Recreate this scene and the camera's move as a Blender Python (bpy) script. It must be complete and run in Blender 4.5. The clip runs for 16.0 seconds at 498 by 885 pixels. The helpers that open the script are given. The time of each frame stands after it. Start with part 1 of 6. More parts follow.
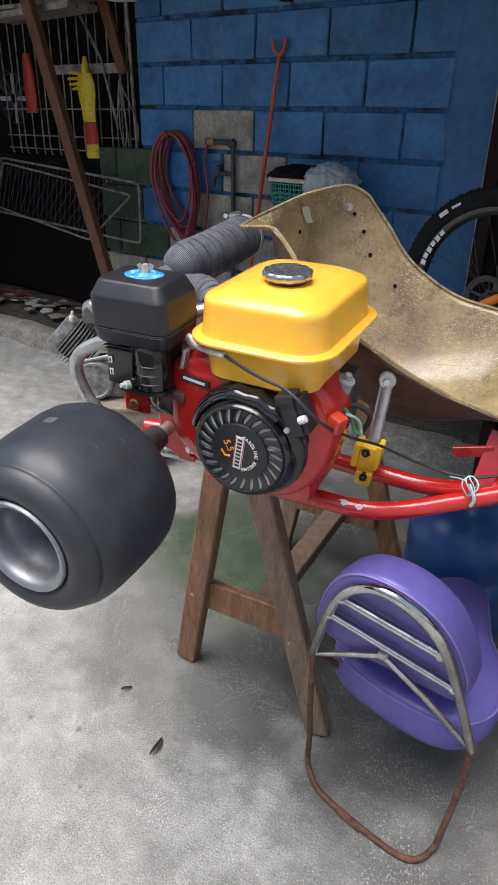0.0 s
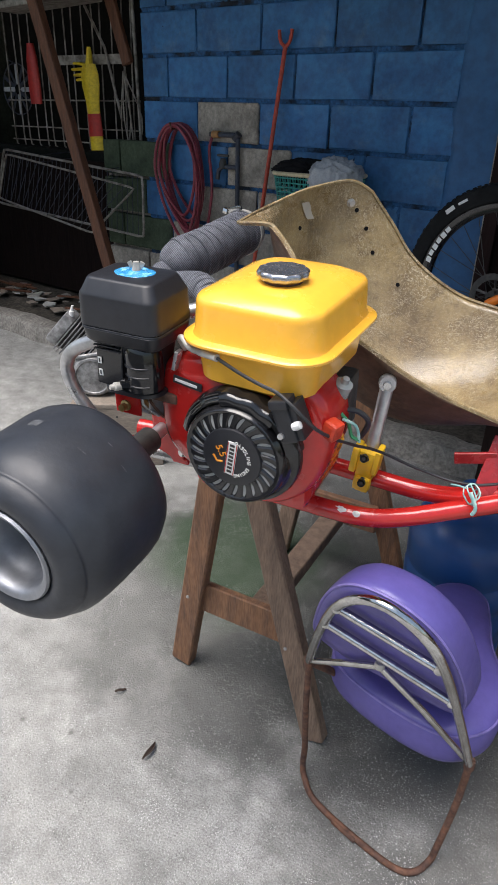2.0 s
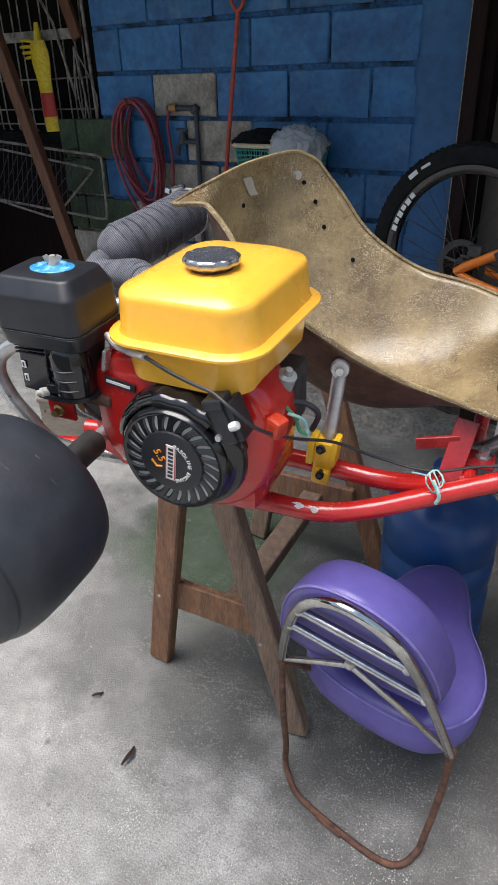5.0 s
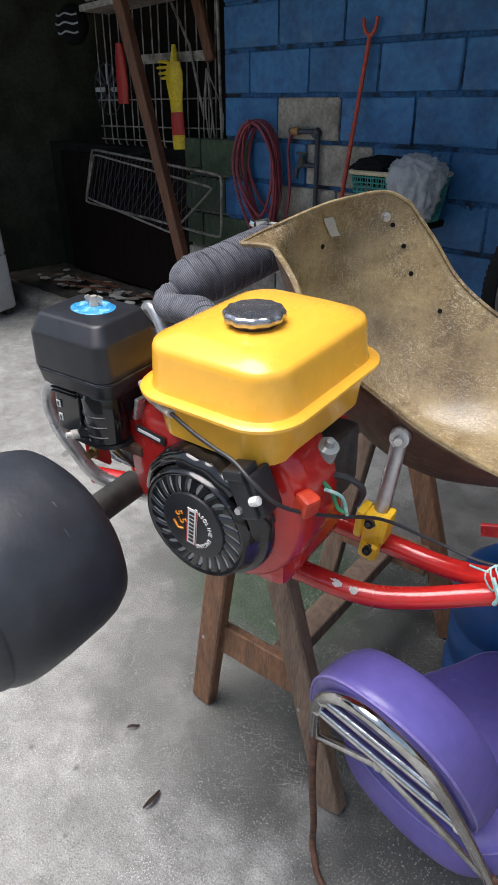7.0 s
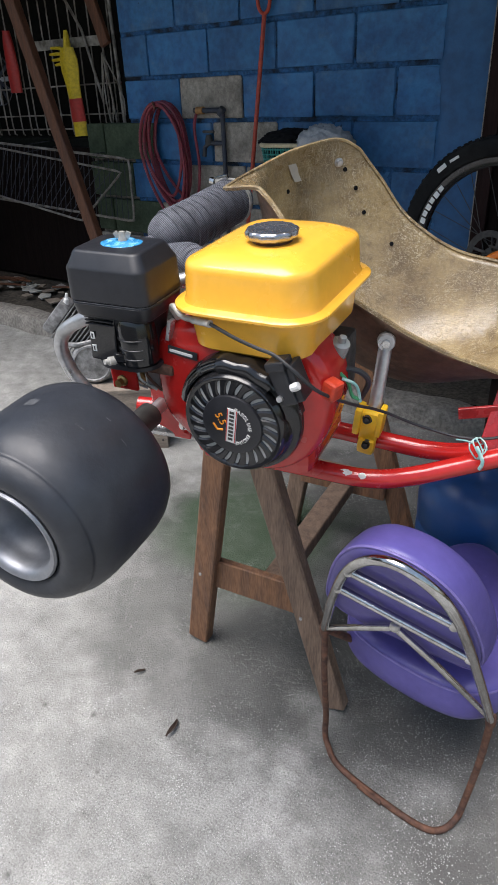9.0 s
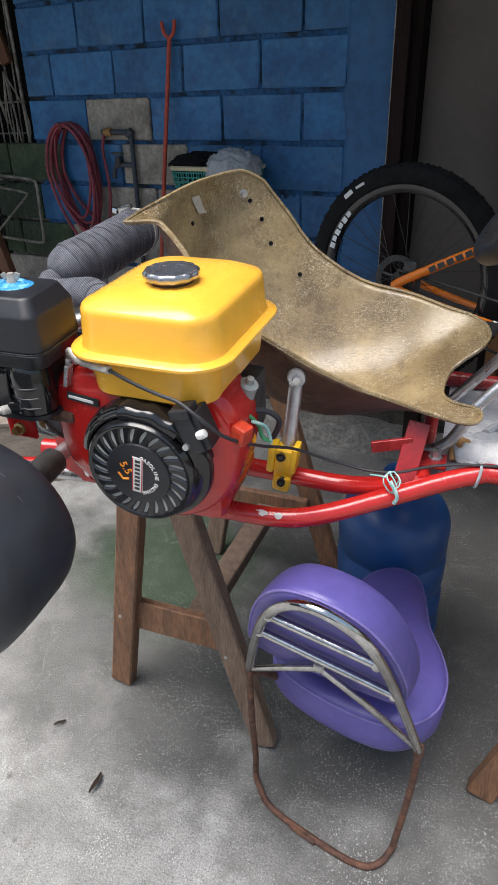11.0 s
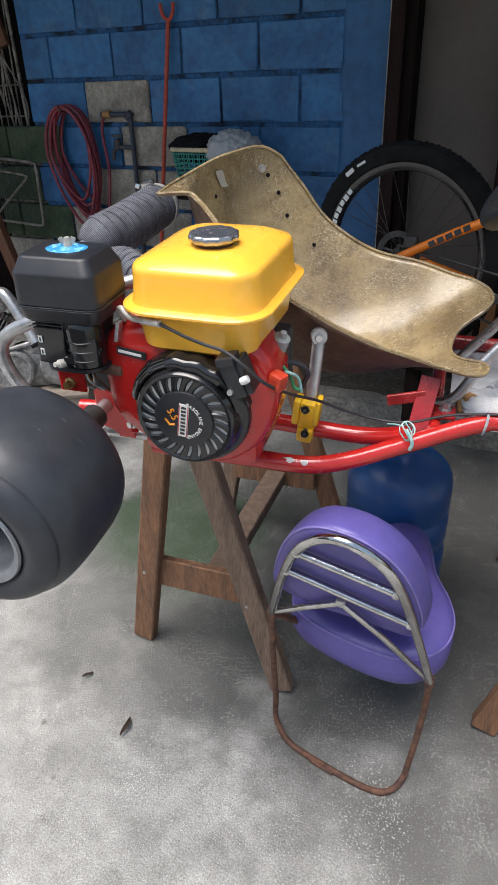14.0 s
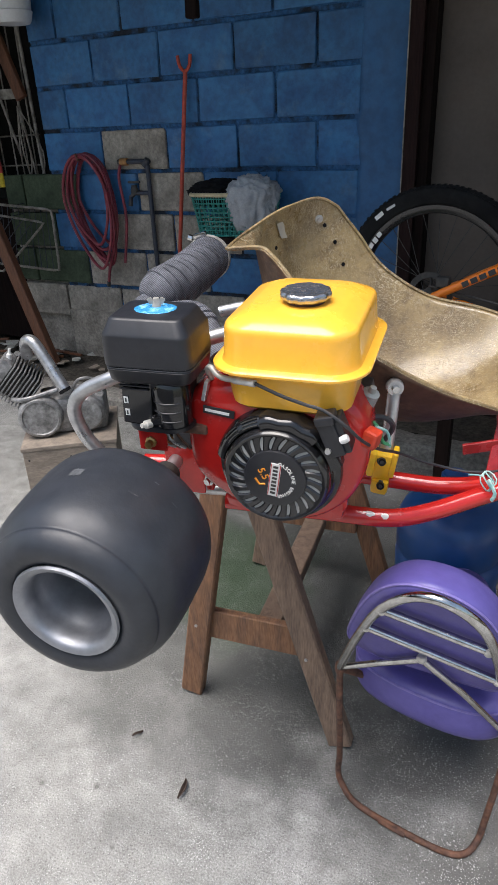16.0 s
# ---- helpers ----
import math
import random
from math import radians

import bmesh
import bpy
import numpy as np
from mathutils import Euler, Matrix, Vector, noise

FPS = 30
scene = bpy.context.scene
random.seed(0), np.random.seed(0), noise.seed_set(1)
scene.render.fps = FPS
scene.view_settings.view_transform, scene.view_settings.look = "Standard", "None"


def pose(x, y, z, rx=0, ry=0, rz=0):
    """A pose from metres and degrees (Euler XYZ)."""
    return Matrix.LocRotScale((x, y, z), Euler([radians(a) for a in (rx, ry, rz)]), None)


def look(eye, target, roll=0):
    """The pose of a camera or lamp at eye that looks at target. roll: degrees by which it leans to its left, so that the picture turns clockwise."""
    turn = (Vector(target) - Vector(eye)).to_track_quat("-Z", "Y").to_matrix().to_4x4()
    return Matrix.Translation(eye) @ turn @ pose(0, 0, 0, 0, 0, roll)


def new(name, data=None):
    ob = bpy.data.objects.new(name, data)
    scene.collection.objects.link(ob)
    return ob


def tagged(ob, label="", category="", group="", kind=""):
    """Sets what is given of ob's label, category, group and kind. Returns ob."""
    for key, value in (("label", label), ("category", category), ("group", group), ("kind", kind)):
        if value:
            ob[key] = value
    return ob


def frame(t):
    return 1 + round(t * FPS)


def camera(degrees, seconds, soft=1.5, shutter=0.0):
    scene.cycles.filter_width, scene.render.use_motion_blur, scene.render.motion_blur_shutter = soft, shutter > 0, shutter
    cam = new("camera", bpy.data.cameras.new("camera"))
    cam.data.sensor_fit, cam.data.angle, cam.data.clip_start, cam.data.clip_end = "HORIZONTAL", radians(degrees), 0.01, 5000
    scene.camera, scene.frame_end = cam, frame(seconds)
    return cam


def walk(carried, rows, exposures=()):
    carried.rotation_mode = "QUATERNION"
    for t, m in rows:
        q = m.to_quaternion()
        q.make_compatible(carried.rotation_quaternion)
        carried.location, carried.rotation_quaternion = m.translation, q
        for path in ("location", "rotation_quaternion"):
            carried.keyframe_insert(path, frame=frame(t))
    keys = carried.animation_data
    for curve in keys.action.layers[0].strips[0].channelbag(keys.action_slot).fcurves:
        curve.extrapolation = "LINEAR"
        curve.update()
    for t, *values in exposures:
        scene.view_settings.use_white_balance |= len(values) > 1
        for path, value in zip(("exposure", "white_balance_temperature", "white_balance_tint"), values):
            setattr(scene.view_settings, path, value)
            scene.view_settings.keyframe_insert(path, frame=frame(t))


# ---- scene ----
cam = camera(42.0, 16.0, 1.0)
PATH = [
    (0, (2.549, -3.053, 1.352), (1.525, -1.592, 0.448), 1.0),
    (0.5, (2.546, -3.037, 1.334), (1.542, -1.594, 0.38), 1.3),
    (1, (2.546, -3.027, 1.353), (1.481, -1.583, 0.47), 0.2),
    (1.5, (2.544, -3.029, 1.357), (1.483, -1.585, 0.468), 1.2),
    (2, (2.541, -3.014, 1.351), (1.51, -1.568, 0.431), 1.4),
    (2.5, (2.556, -3.008, 1.354), (1.574, -1.522, 0.445), 1.4),
    (3, (2.562, -3.009, 1.359), (1.587, -1.503, 0.475), 0.6),
    (3.5, (2.545, -3.007, 1.359), (1.539, -1.528, 0.464), 0.5),
    (4, (2.555, -2.997, 1.365), (1.544, -1.504, 0.499), -0.2),
    (4.2, (2.549, -2.974, 1.359), (1.556, -1.492, 0.455), -0.6),
    (6.3, (2.563, -2.864, 1.345), (1.5, -1.488, 0.357), -4.1),
    (6.5, (2.559, -2.839, 1.353), (1.422, -1.503, 0.392), -3.6),
    (7, (2.56, -2.79, 1.367), (1.312, -1.541, 0.428), -0.3),
    (7.5, (2.562, -2.781, 1.362), (1.257, -1.595, 0.419), -1.5),
    (8, (2.562, -2.81, 1.35), (1.362, -1.544, 0.373), -1.9),
    (8.5, (2.567, -2.911, 1.34), (1.469, -1.531, 0.396), -3.9),
    (9, (2.548, -3.01, 1.326), (1.514, -1.596, 0.359), -2.6),
    (9.5, (2.547, -3.012, 1.322), (1.537, -1.583, 0.355), -2.2),
    (10, (2.533, -2.919, 1.336), (1.504, -1.511, 0.356), -0.7),
    (10.2, (2.543, -2.897, 1.343), (1.542, -1.449, 0.394), -0.6),
    (12.3, (2.538, -3.08, 1.344), (1.804, -1.476, 0.402), -1.0),
    (12.5, (2.555, -3.081, 1.343), (1.815, -1.474, 0.41), -0.8),
    (13, (2.596, -3.076, 1.343), (1.934, -1.462, 0.364), -2.3),
    (13.5, (2.572, -3.075, 1.334), (1.854, -1.5, 0.332), -3.5),
    (14, (2.534, -3.078, 1.339), (1.719, -1.53, 0.37), -1.7),
    (14.5, (2.537, -3.083, 1.346), (1.604, -1.568, 0.434), -3.4),
    (15, (2.569, -3.109, 1.369), (1.479, -1.673, 0.502), -2.5),
    (15.5, (2.523, -3.105, 1.36), (1.507, -1.633, 0.465), -1.0),
    (16, (2.4, -3.105, 1.366), (1.577, -1.51, 0.486), -2.8),
]
walk(cam, [(t, look(eye, target, roll)) for t, eye, target, roll in PATH], [(0.0, 0.55, 6420, 10), (4.2, 0.54, 6400, 10), (6.5, 0.47, 6320, 10), (10.0, 0.51, 6340, 10), (12.4, 0.60, 6480, 9), (16.0, 0.57, 6420, 10)])

# ---- world, sun, daylight ----
world = bpy.data.worlds.new("sky")
scene.world = world
world.use_nodes = True
wn = world.node_tree
sky = wn.nodes.new("ShaderNodeTexSky")
sky.sky_type = "NISHITA"
sky.sun_disc = False
sky.sun_elevation, sky.sun_rotation = radians(74), radians(203)
sky.dust_density, sky.air_density = 3.0, 1.6
wn.links.new(sky.outputs[0], wn.nodes["Background"].inputs[0])
wn.nodes["Background"].inputs[1].default_value = 0.108
sun = new("sun", bpy.data.lights.new("sun", "SUN"))
sun.data.energy, sun.data.angle, sun.data.color = 3.9, radians(48), (1.0, 0.945, 0.915)
sun.matrix_world = look((0.6, -3.7, 8.0), (1.5, -1.6, 0.0))


# ---- materials ----
def material(name, base, rough=0.6, metal=0.0, second=None, scale=6.0, mix=(0.4, 0.65), fine=60.0, fine_amount=0.15, bump=0.15,
             bump_scale=80.0, rough_var=0.12, coat=0.0, alpha_random=0.0, stretch=(1, 1, 1), third=None, third_scale=2.0, third_mix=(0.58, 0.7)):
    m = bpy.data.materials.new(name)
    m.use_nodes = True
    nt = m.node_tree
    b = nt.nodes["Principled BSDF"]
    tc = nt.nodes.new("ShaderNodeTexCoord")
    mp = nt.nodes.new("ShaderNodeMapping")
    mp.inputs["Scale"].default_value = stretch
    nt.links.new(tc.outputs["Object"], mp.inputs[0])
    if alpha_random:
        shift = nt.nodes.new("ShaderNodeObjectInfo")
        far = nt.nodes.new("ShaderNodeVectorMath")
        far.operation = "SCALE"
        far.inputs[3].default_value = 37.0
        nt.links.new(shift.outputs["Random"], far.inputs[0])
        nt.links.new(far.outputs[0], mp.inputs["Location"])

    def tex(s, detail=5.0, roughness=0.6):
        n = nt.nodes.new("ShaderNodeTexNoise")
        n.inputs["Scale"].default_value, n.inputs["Detail"].default_value, n.inputs["Roughness"].default_value = s, detail, roughness
        nt.links.new(mp.outputs[0], n.inputs["Vector"])
        return n.outputs[0]

    def ramp(src, lo, hi, a=(0, 0, 0, 1), c=(1, 1, 1, 1)):
        r = nt.nodes.new("ShaderNodeValToRGB")
        r.color_ramp.elements[0].position, r.color_ramp.elements[1].position = lo, hi
        r.color_ramp.elements[0].color, r.color_ramp.elements[1].color = a, c
        nt.links.new(src, r.inputs[0])
        return r.outputs[0]

    def blend(fac, a, c, kind="MIX"):
        x = nt.nodes.new("ShaderNodeMix")
        x.data_type, x.blend_type = "RGBA", kind
        for sock, val in ((x.inputs[0], fac), (x.inputs[6], a), (x.inputs[7], c)):
            if isinstance(val, (int, float)):
                sock.default_value = val
            elif isinstance(val, tuple):
                sock.default_value = (*val[:3], 1)
            else:
                nt.links.new(val, sock)
        return x.outputs[2]

    second = second or tuple(v * 0.72 for v in base)
    col = blend(ramp(tex(scale), *mix), base, second)
    if third:
        col = blend(ramp(tex(third_scale, 6.0, 0.7), *third_mix), col, third)
    g = ramp(tex(fine, 3.0), 0.35, 0.65, (1 - fine_amount,) * 3 + (1,), (1 + fine_amount,) * 3 + (1,))
    col = blend(1.0, col, g, "MULTIPLY")
    if alpha_random:
        oi = nt.nodes.new("ShaderNodeObjectInfo")
        rr = ramp(oi.outputs["Random"], 0.0, 1.0, (1 - alpha_random,) * 3 + (1,), (1 + alpha_random,) * 3 + (1,))
        col = blend(1.0, col, rr, "MULTIPLY")
    nt.links.new(col, b.inputs["Base Color"])
    rv = ramp(tex(scale * 2.3), 0.3, 0.7, (max(0.02, rough - rough_var),) * 3 + (1,), (min(1, rough + rough_var),) * 3 + (1,))
    nt.links.new(rv, b.inputs["Roughness"])
    b.inputs["Metallic"].default_value = metal
    b.inputs["Coat Weight"].default_value = coat
    if bump:
        bp = nt.nodes.new("ShaderNodeBump")
        bp.inputs["Strength"].default_value, bp.inputs["Distance"].default_value = bump, 0.004
        nt.links.new(tex(bump_scale, 4.0), bp.inputs["Height"])
        nt.links.new(bp.outputs[0], b.inputs["Normal"])
    return m


M_yellow = material("yellow tank paint", (0.91, 0.475, 0.050), 0.25, second=(0.89, 0.455, 0.045), fine_amount=0.03, bump=0.02, coat=0.35, rough_var=0.06)
M_yellow2 = material("yellow bracket paint", (0.88, 0.54, 0.02), 0.42, second=(0.70, 0.38, 0.015), scale=30, bump=0.1)
M_red = material("red frame paint", (0.46, 0.018, 0.015), 0.2, second=(0.42, 0.016, 0.014), scale=9, fine_amount=0.06, bump=0.025, coat=0.35, third=(0.2, 0.02, 0.016), third_scale=14, third_mix=(0.66, 0.72))
M_redrail = material("dull red paint", (0.30, 0.018, 0.020), 0.28, second=(0.2, 0.014, 0.014), scale=12, bump=0.05)
M_blackgloss = material("black gloss plastic", (0.008, 0.008, 0.009), 0.15, second=(0.02, 0.02, 0.022), bump=0.02, coat=0.3)
M_black = material("black plastic", (0.022, 0.023, 0.026), 0.48, second=(0.032, 0.033, 0.036), bump=0.06, bump_scale=300)
M_rubber = material("worn slick rubber", (0.021, 0.024, 0.031), 0.46, second=(0.029, 0.032, 0.039), scale=7, fine=35, fine_amount=0.12, bump=0.08, bump_scale=120, third=(0.034, 0.037, 0.043), third_scale=18, third_mix=(0.64, 0.76))
M_tyre = material("bicycle rubber", (0.005, 0.005, 0.0055), 0.85, second=(0.014, 0.014, 0.014), bump=0.1)
M_alu = material("cast aluminium", (0.55, 0.55, 0.56), 0.38, 0.85, second=(0.42, 0.42, 0.43), scale=20, fine_amount=0.1, bump=0.05)
M_rim = material("dull alloy rim", (0.33, 0.34, 0.37), 0.50, 0.85, second=(0.30, 0.31, 0.33), scale=12, fine_amount=0.08, bump=0.03)
M_steel = material("grey steel tube", (0.52, 0.52, 0.53), 0.34, 0.8, second=(0.43, 0.43, 0.43), scale=16, fine_amount=0.15, bump=0.05)
M_stay = material("polished steel stay", (0.46, 0.455, 0.45), 0.33, 0.9, second=(0.36, 0.35, 0.34), scale=14, fine_amount=0.12, bump=0.04)
M_chrome = material("pitted chrome", (0.62, 0.62, 0.62), 0.16, 1.0, second=(0.48, 0.47, 0.45), scale=30, fine=140, fine_amount=0.12, bump=0.08, rough_var=0.1, third=(0.16, 0.09, 0.05), third_scale=34, third_mix=(0.66, 0.74))
M_capchrome = material("chromed cap", (0.46, 0.46, 0.49), 0.24, 0.88, second=(0.35, 0.35, 0.36), scale=40, fine_amount=0.05, bump=0.03, rough_var=0.05)
M_rust = material("rusted steel", (0.085, 0.046, 0.034), 0.8, 0.2, second=(0.15, 0.07, 0.042), scale=40, fine_amount=0.3, bump=0.4, bump_scale=160)
M_wood = material("weathered sawhorse timber", (0.215, 0.108, 0.056), 0.72, second=(0.130, 0.070, 0.043), scale=9, stretch=(6, 6, 0.7), fine=50, fine_amount=0.22, bump=0.25, bump_scale=70, third=(0.21, 0.13, 0.085), third_scale=6)
M_woodgrey = material("greyed timber", (0.205, 0.140, 0.100), 0.75, second=(0.135, 0.092, 0.066), scale=9, stretch=(6, 6, 0.7), fine=50, fine_amount=0.22, bump=0.25, bump_scale=70)
M_post = material("brown painted post", (0.12, 0.048, 0.022), 0.6, second=(0.08, 0.03, 0.015), stretch=(5, 5, 0.6), scale=8, fine_amount=0.2)
M_orangewood = material("varnished door timber", (0.34, 0.15, 0.055), 0.5, second=(0.26, 0.11, 0.04), stretch=(6, 6, 0.6), scale=8, fine_amount=0.15)
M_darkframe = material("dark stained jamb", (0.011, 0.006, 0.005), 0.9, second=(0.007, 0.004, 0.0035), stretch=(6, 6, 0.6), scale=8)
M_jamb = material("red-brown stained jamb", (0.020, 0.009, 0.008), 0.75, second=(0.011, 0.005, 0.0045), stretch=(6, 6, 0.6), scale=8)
M_doorpanel = material("greige door skin", (0.100, 0.078, 0.064), 0.65, second=(0.084, 0.065, 0.054), scale=3, fine_amount=0.05)
M_whiteboard = material("white painted siding", (0.56, 0.56, 0.55), 0.6, second=(0.44, 0.44, 0.43), scale=5)
M_purple = material("purple vinyl", (0.106, 0.088, 0.318), 0.44, second=(0.088, 0.072, 0.27), scale=5, third=(0.24, 0.22, 0.50), third_scale=60, third_mix=(0.69, 0.73), fine_amount=0.06, bump=0.06, bump_scale=260, coat=0.1)
M_piping = material("pale vinyl piping", (0.19, 0.155, 0.42), 0.5)
M_jug = material("blue jug plastic", (0.012, 0.066, 0.225), 0.34, second=(0.011, 0.058, 0.20), scale=5, rough_var=0.03, bump=0.0, coat=0.0, fine_amount=0.04)
M_cloth = material("grey exhaust wrap", (0.115, 0.120, 0.140), 0.7, second=(0.070, 0.073, 0.086), scale=40, fine=300, fine_amount=0.15, bump=0.2, bump_scale=300)
M_blue = material("blue wall paint", (0.026, 0.128, 0.295), 0.6, second=(0.015, 0.080, 0.205), scale=5, fine=30, fine_amount=0.16, bump=0.45, bump_scale=60, alpha_random=0.16, third=(0.065, 0.140, 0.25), third_scale=6, third_mix=(0.58, 0.74))
M_blueskim = material("blue painted render", (0.022, 0.100, 0.24), 0.6, second=(0.016, 0.078, 0.195), scale=4, fine=24, fine_amount=0.12, bump=0.3, bump_scale=30, third=(0.05, 0.14, 0.28), third_scale=7, third_mix=(0.62, 0.8))
M_mortar = material("dark blue mortar", (0.018, 0.080, 0.195), 0.9, second=(0.005, 0.010, 0.020), scale=7, mix=(0.46, 0.60), fine_amount=0.35, bump=0.8, bump_scale=50)
M_greyblock = material("bare block", (0.31, 0.28, 0.24), 0.85, second=(0.17, 0.152, 0.132), scale=8, fine_amount=0.25, bump=0.5, bump_scale=70)
M_greenblock = material("green painted block", (0.066, 0.088, 0.056), 0.8, second=(0.040, 0.055, 0.036), scale=8, fine_amount=0.2, bump=0.4, bump_scale=70)
# shade round the window is put into this plaster's colour
M_darkwall = material("shade-dark plaster", (0.017, 0.0175, 0.015), 0.85, second=(0.011, 0.012, 0.010), scale=3, fine_amount=0.2, bump=0.3)
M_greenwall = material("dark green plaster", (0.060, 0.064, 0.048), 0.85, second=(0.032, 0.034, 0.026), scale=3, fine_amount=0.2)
M_white = material("white enamel", (0.27, 0.25, 0.22), 0.5, second=(0.09, 0.075, 0.06), scale=18, fine_amount=0.12)
M_whiteplastic = material("white plastic", (0.66, 0.67, 0.68), 0.4, second=(0.55, 0.56, 0.57), scale=4, fine_amount=0.05)
M_hose = material("red garden hose", (0.22, 0.03, 0.045), 0.4, second=(0.15, 0.02, 0.035), scale=20, bump=0.03)
M_pipe = material("dark blue pipe", (0.02, 0.028, 0.05), 0.55, second=(0.035, 0.035, 0.04), scale=30, bump=0.1)
M_redpole = material("red painted pole", (0.45, 0.06, 0.028), 0.5, second=(0.34, 0.045, 0.025), scale=25)
M_teal = material("teal basket plastic", (0.02, 0.22, 0.19), 0.4, second=(0.015, 0.17, 0.15))
M_cream = material("cream basket rim", (0.5, 0.42, 0.27), 0.5)
M_greycloth = material("grey cotton", (0.36, 0.37, 0.39), 0.9, second=(0.27, 0.28, 0.30), scale=15, fine=220, fine_amount=0.12, bump=0.2, bump_scale=300)
M_blackcloth = material("black cotton", (0.008, 0.008, 0.009), 0.95, bump=0.3)
M_ygloves = material("yellow rubber glove", (0.62, 0.46, 0.015), 0.5, second=(0.5, 0.36, 0.01), scale=12)
M_rglove = material("red rubber", (0.36, 0.022, 0.016), 0.5, second=(0.3, 0.02, 0.02))
M_orange = material("orange bicycle paint", (0.82, 0.21, 0.015), 0.3, second=(0.74, 0.18, 0.012), fine_amount=0.03, bump=0.01, coat=0.4)
M_bluelid = material("blue plastic film", (0.05, 0.30, 0.60), 0.25, second=(0.25, 0.55, 0.8), scale=60, mix=(0.5, 0.6), bump=0.4, bump_scale=120, coat=0.4)
M_knitwhite = material("white knitted cotton", (0.60, 0.60, 0.60), 0.9, second=(0.48, 0.48, 0.485), scale=18, fine=260, fine_amount=0.08, bump=0.25, bump_scale=320)
M_tan = material("tan leather", (0.42, 0.22, 0.08), 0.7, second=(0.3, 0.15, 0.05), scale=14)
M_pan = material("scratched aluminium floor pan", (0.60, 0.62, 0.64), 0.42, 0.35, second=(0.50, 0.52, 0.55), scale=7, stretch=(1, 4, 1), fine_amount=0.08, bump=0.05)
M_tiechord = material("pale teal cord", (0.25, 0.50, 0.48), 0.7, second=(0.45, 0.55, 0.5), scale=60)
M_paper = material("white sticker", (0.72, 0.72, 0.70), 0.5, fine_amount=0.03, bump=0.0)
M_redink = material("red print", (0.45, 0.03, 0.03), 0.5, bump=0.0)
M_orangeink = material("orange print", (0.75, 0.28, 0.02), 0.5, bump=0.0)
M_motor = material("dusty engine alloy", (0.30, 0.30, 0.30), 0.5, 0.45, second=(0.15, 0.15, 0.15), scale=20, fine_amount=0.25, bump=0.2)
M_motordark = material("grimy engine black", (0.03, 0.03, 0.03), 0.6, 0.2, second=(0.06, 0.055, 0.05), scale=24, bump=0.2)
M_cratewood = material("pale plywood", (0.27, 0.225, 0.18), 0.8, second=(0.17, 0.14, 0.115), stretch=(1, 1, 5), scale=7, fine_amount=0.15)
M_tile = material("broken tile glaze", (0.40, 0.40, 0.37), 0.45, second=(0.28, 0.28, 0.26), scale=10, alpha_random=0.3)
M_dirt = material("dark dirty ground", (0.05, 0.045, 0.038), 0.95, second=(0.085, 0.075, 0.062), scale=9, fine_amount=0.4, bump=0.8, bump_scale=40)
M_curb = material("broken kerb concrete", (0.24, 0.225, 0.20), 0.9, second=(0.15, 0.14, 0.125), scale=8, fine_amount=0.3, bump=0.8, bump_scale=45)
M_leaf = material("dry brown leaf", (0.06, 0.04, 0.03), 0.8, second=(0.03, 0.02, 0.015), scale=40)
M_roof = material("corrugated roof sheet", (0.10, 0.095, 0.09), 0.6, 0.3, second=(0.06, 0.055, 0.05), scale=4)
M_glassy = material("clear fuel filter plastic", (0.35, 0.37, 0.36), 0.2, second=(0.25, 0.27, 0.26), scale=30, bump=0.02, coat=0.4)
M_brass = material("yellow passivated steel", (0.40, 0.27, 0.10), 0.38, 0.75, second=(0.26, 0.16, 0.06), scale=40)
M_greenbit = material("green wire sheath", (0.05, 0.28, 0.12), 0.5)
M_bin = material("olive green plastic", (0.07, 0.12, 0.025), 0.5, second=(0.05, 0.09, 0.02))
M_grip = material("black foam grip", (0.009, 0.009, 0.010), 0.36, second=(0.014, 0.014, 0.015), bump=0.05)
M_airbox = material("black air cleaner plastic", (0.014, 0.0145, 0.018), 0.40, second=(0.020, 0.021, 0.025), bump=0.03, bump_scale=300)
M_rglove2 = material("red switch plastic", (0.55, 0.05, 0.02), 0.4)
M_fan = material("dusty grey fan", (0.42, 0.42, 0.41), 0.6, second=(0.28, 0.28, 0.27), scale=60, bump=0.1)
M_zinc = material("dull zinc plating", (0.58, 0.56, 0.52), 0.4, 0.25, second=(0.42, 0.40, 0.36), scale=40, bump=0.05)
M_tape = material("old masking tape", (0.55, 0.52, 0.46), 0.7, second=(0.45, 0.42, 0.36), scale=60, bump=0.1)
# near-black base carries the darkness of the room behind the openings
M_inside = material("shade-black room plaster", (0.015, 0.014, 0.0125), 0.9)


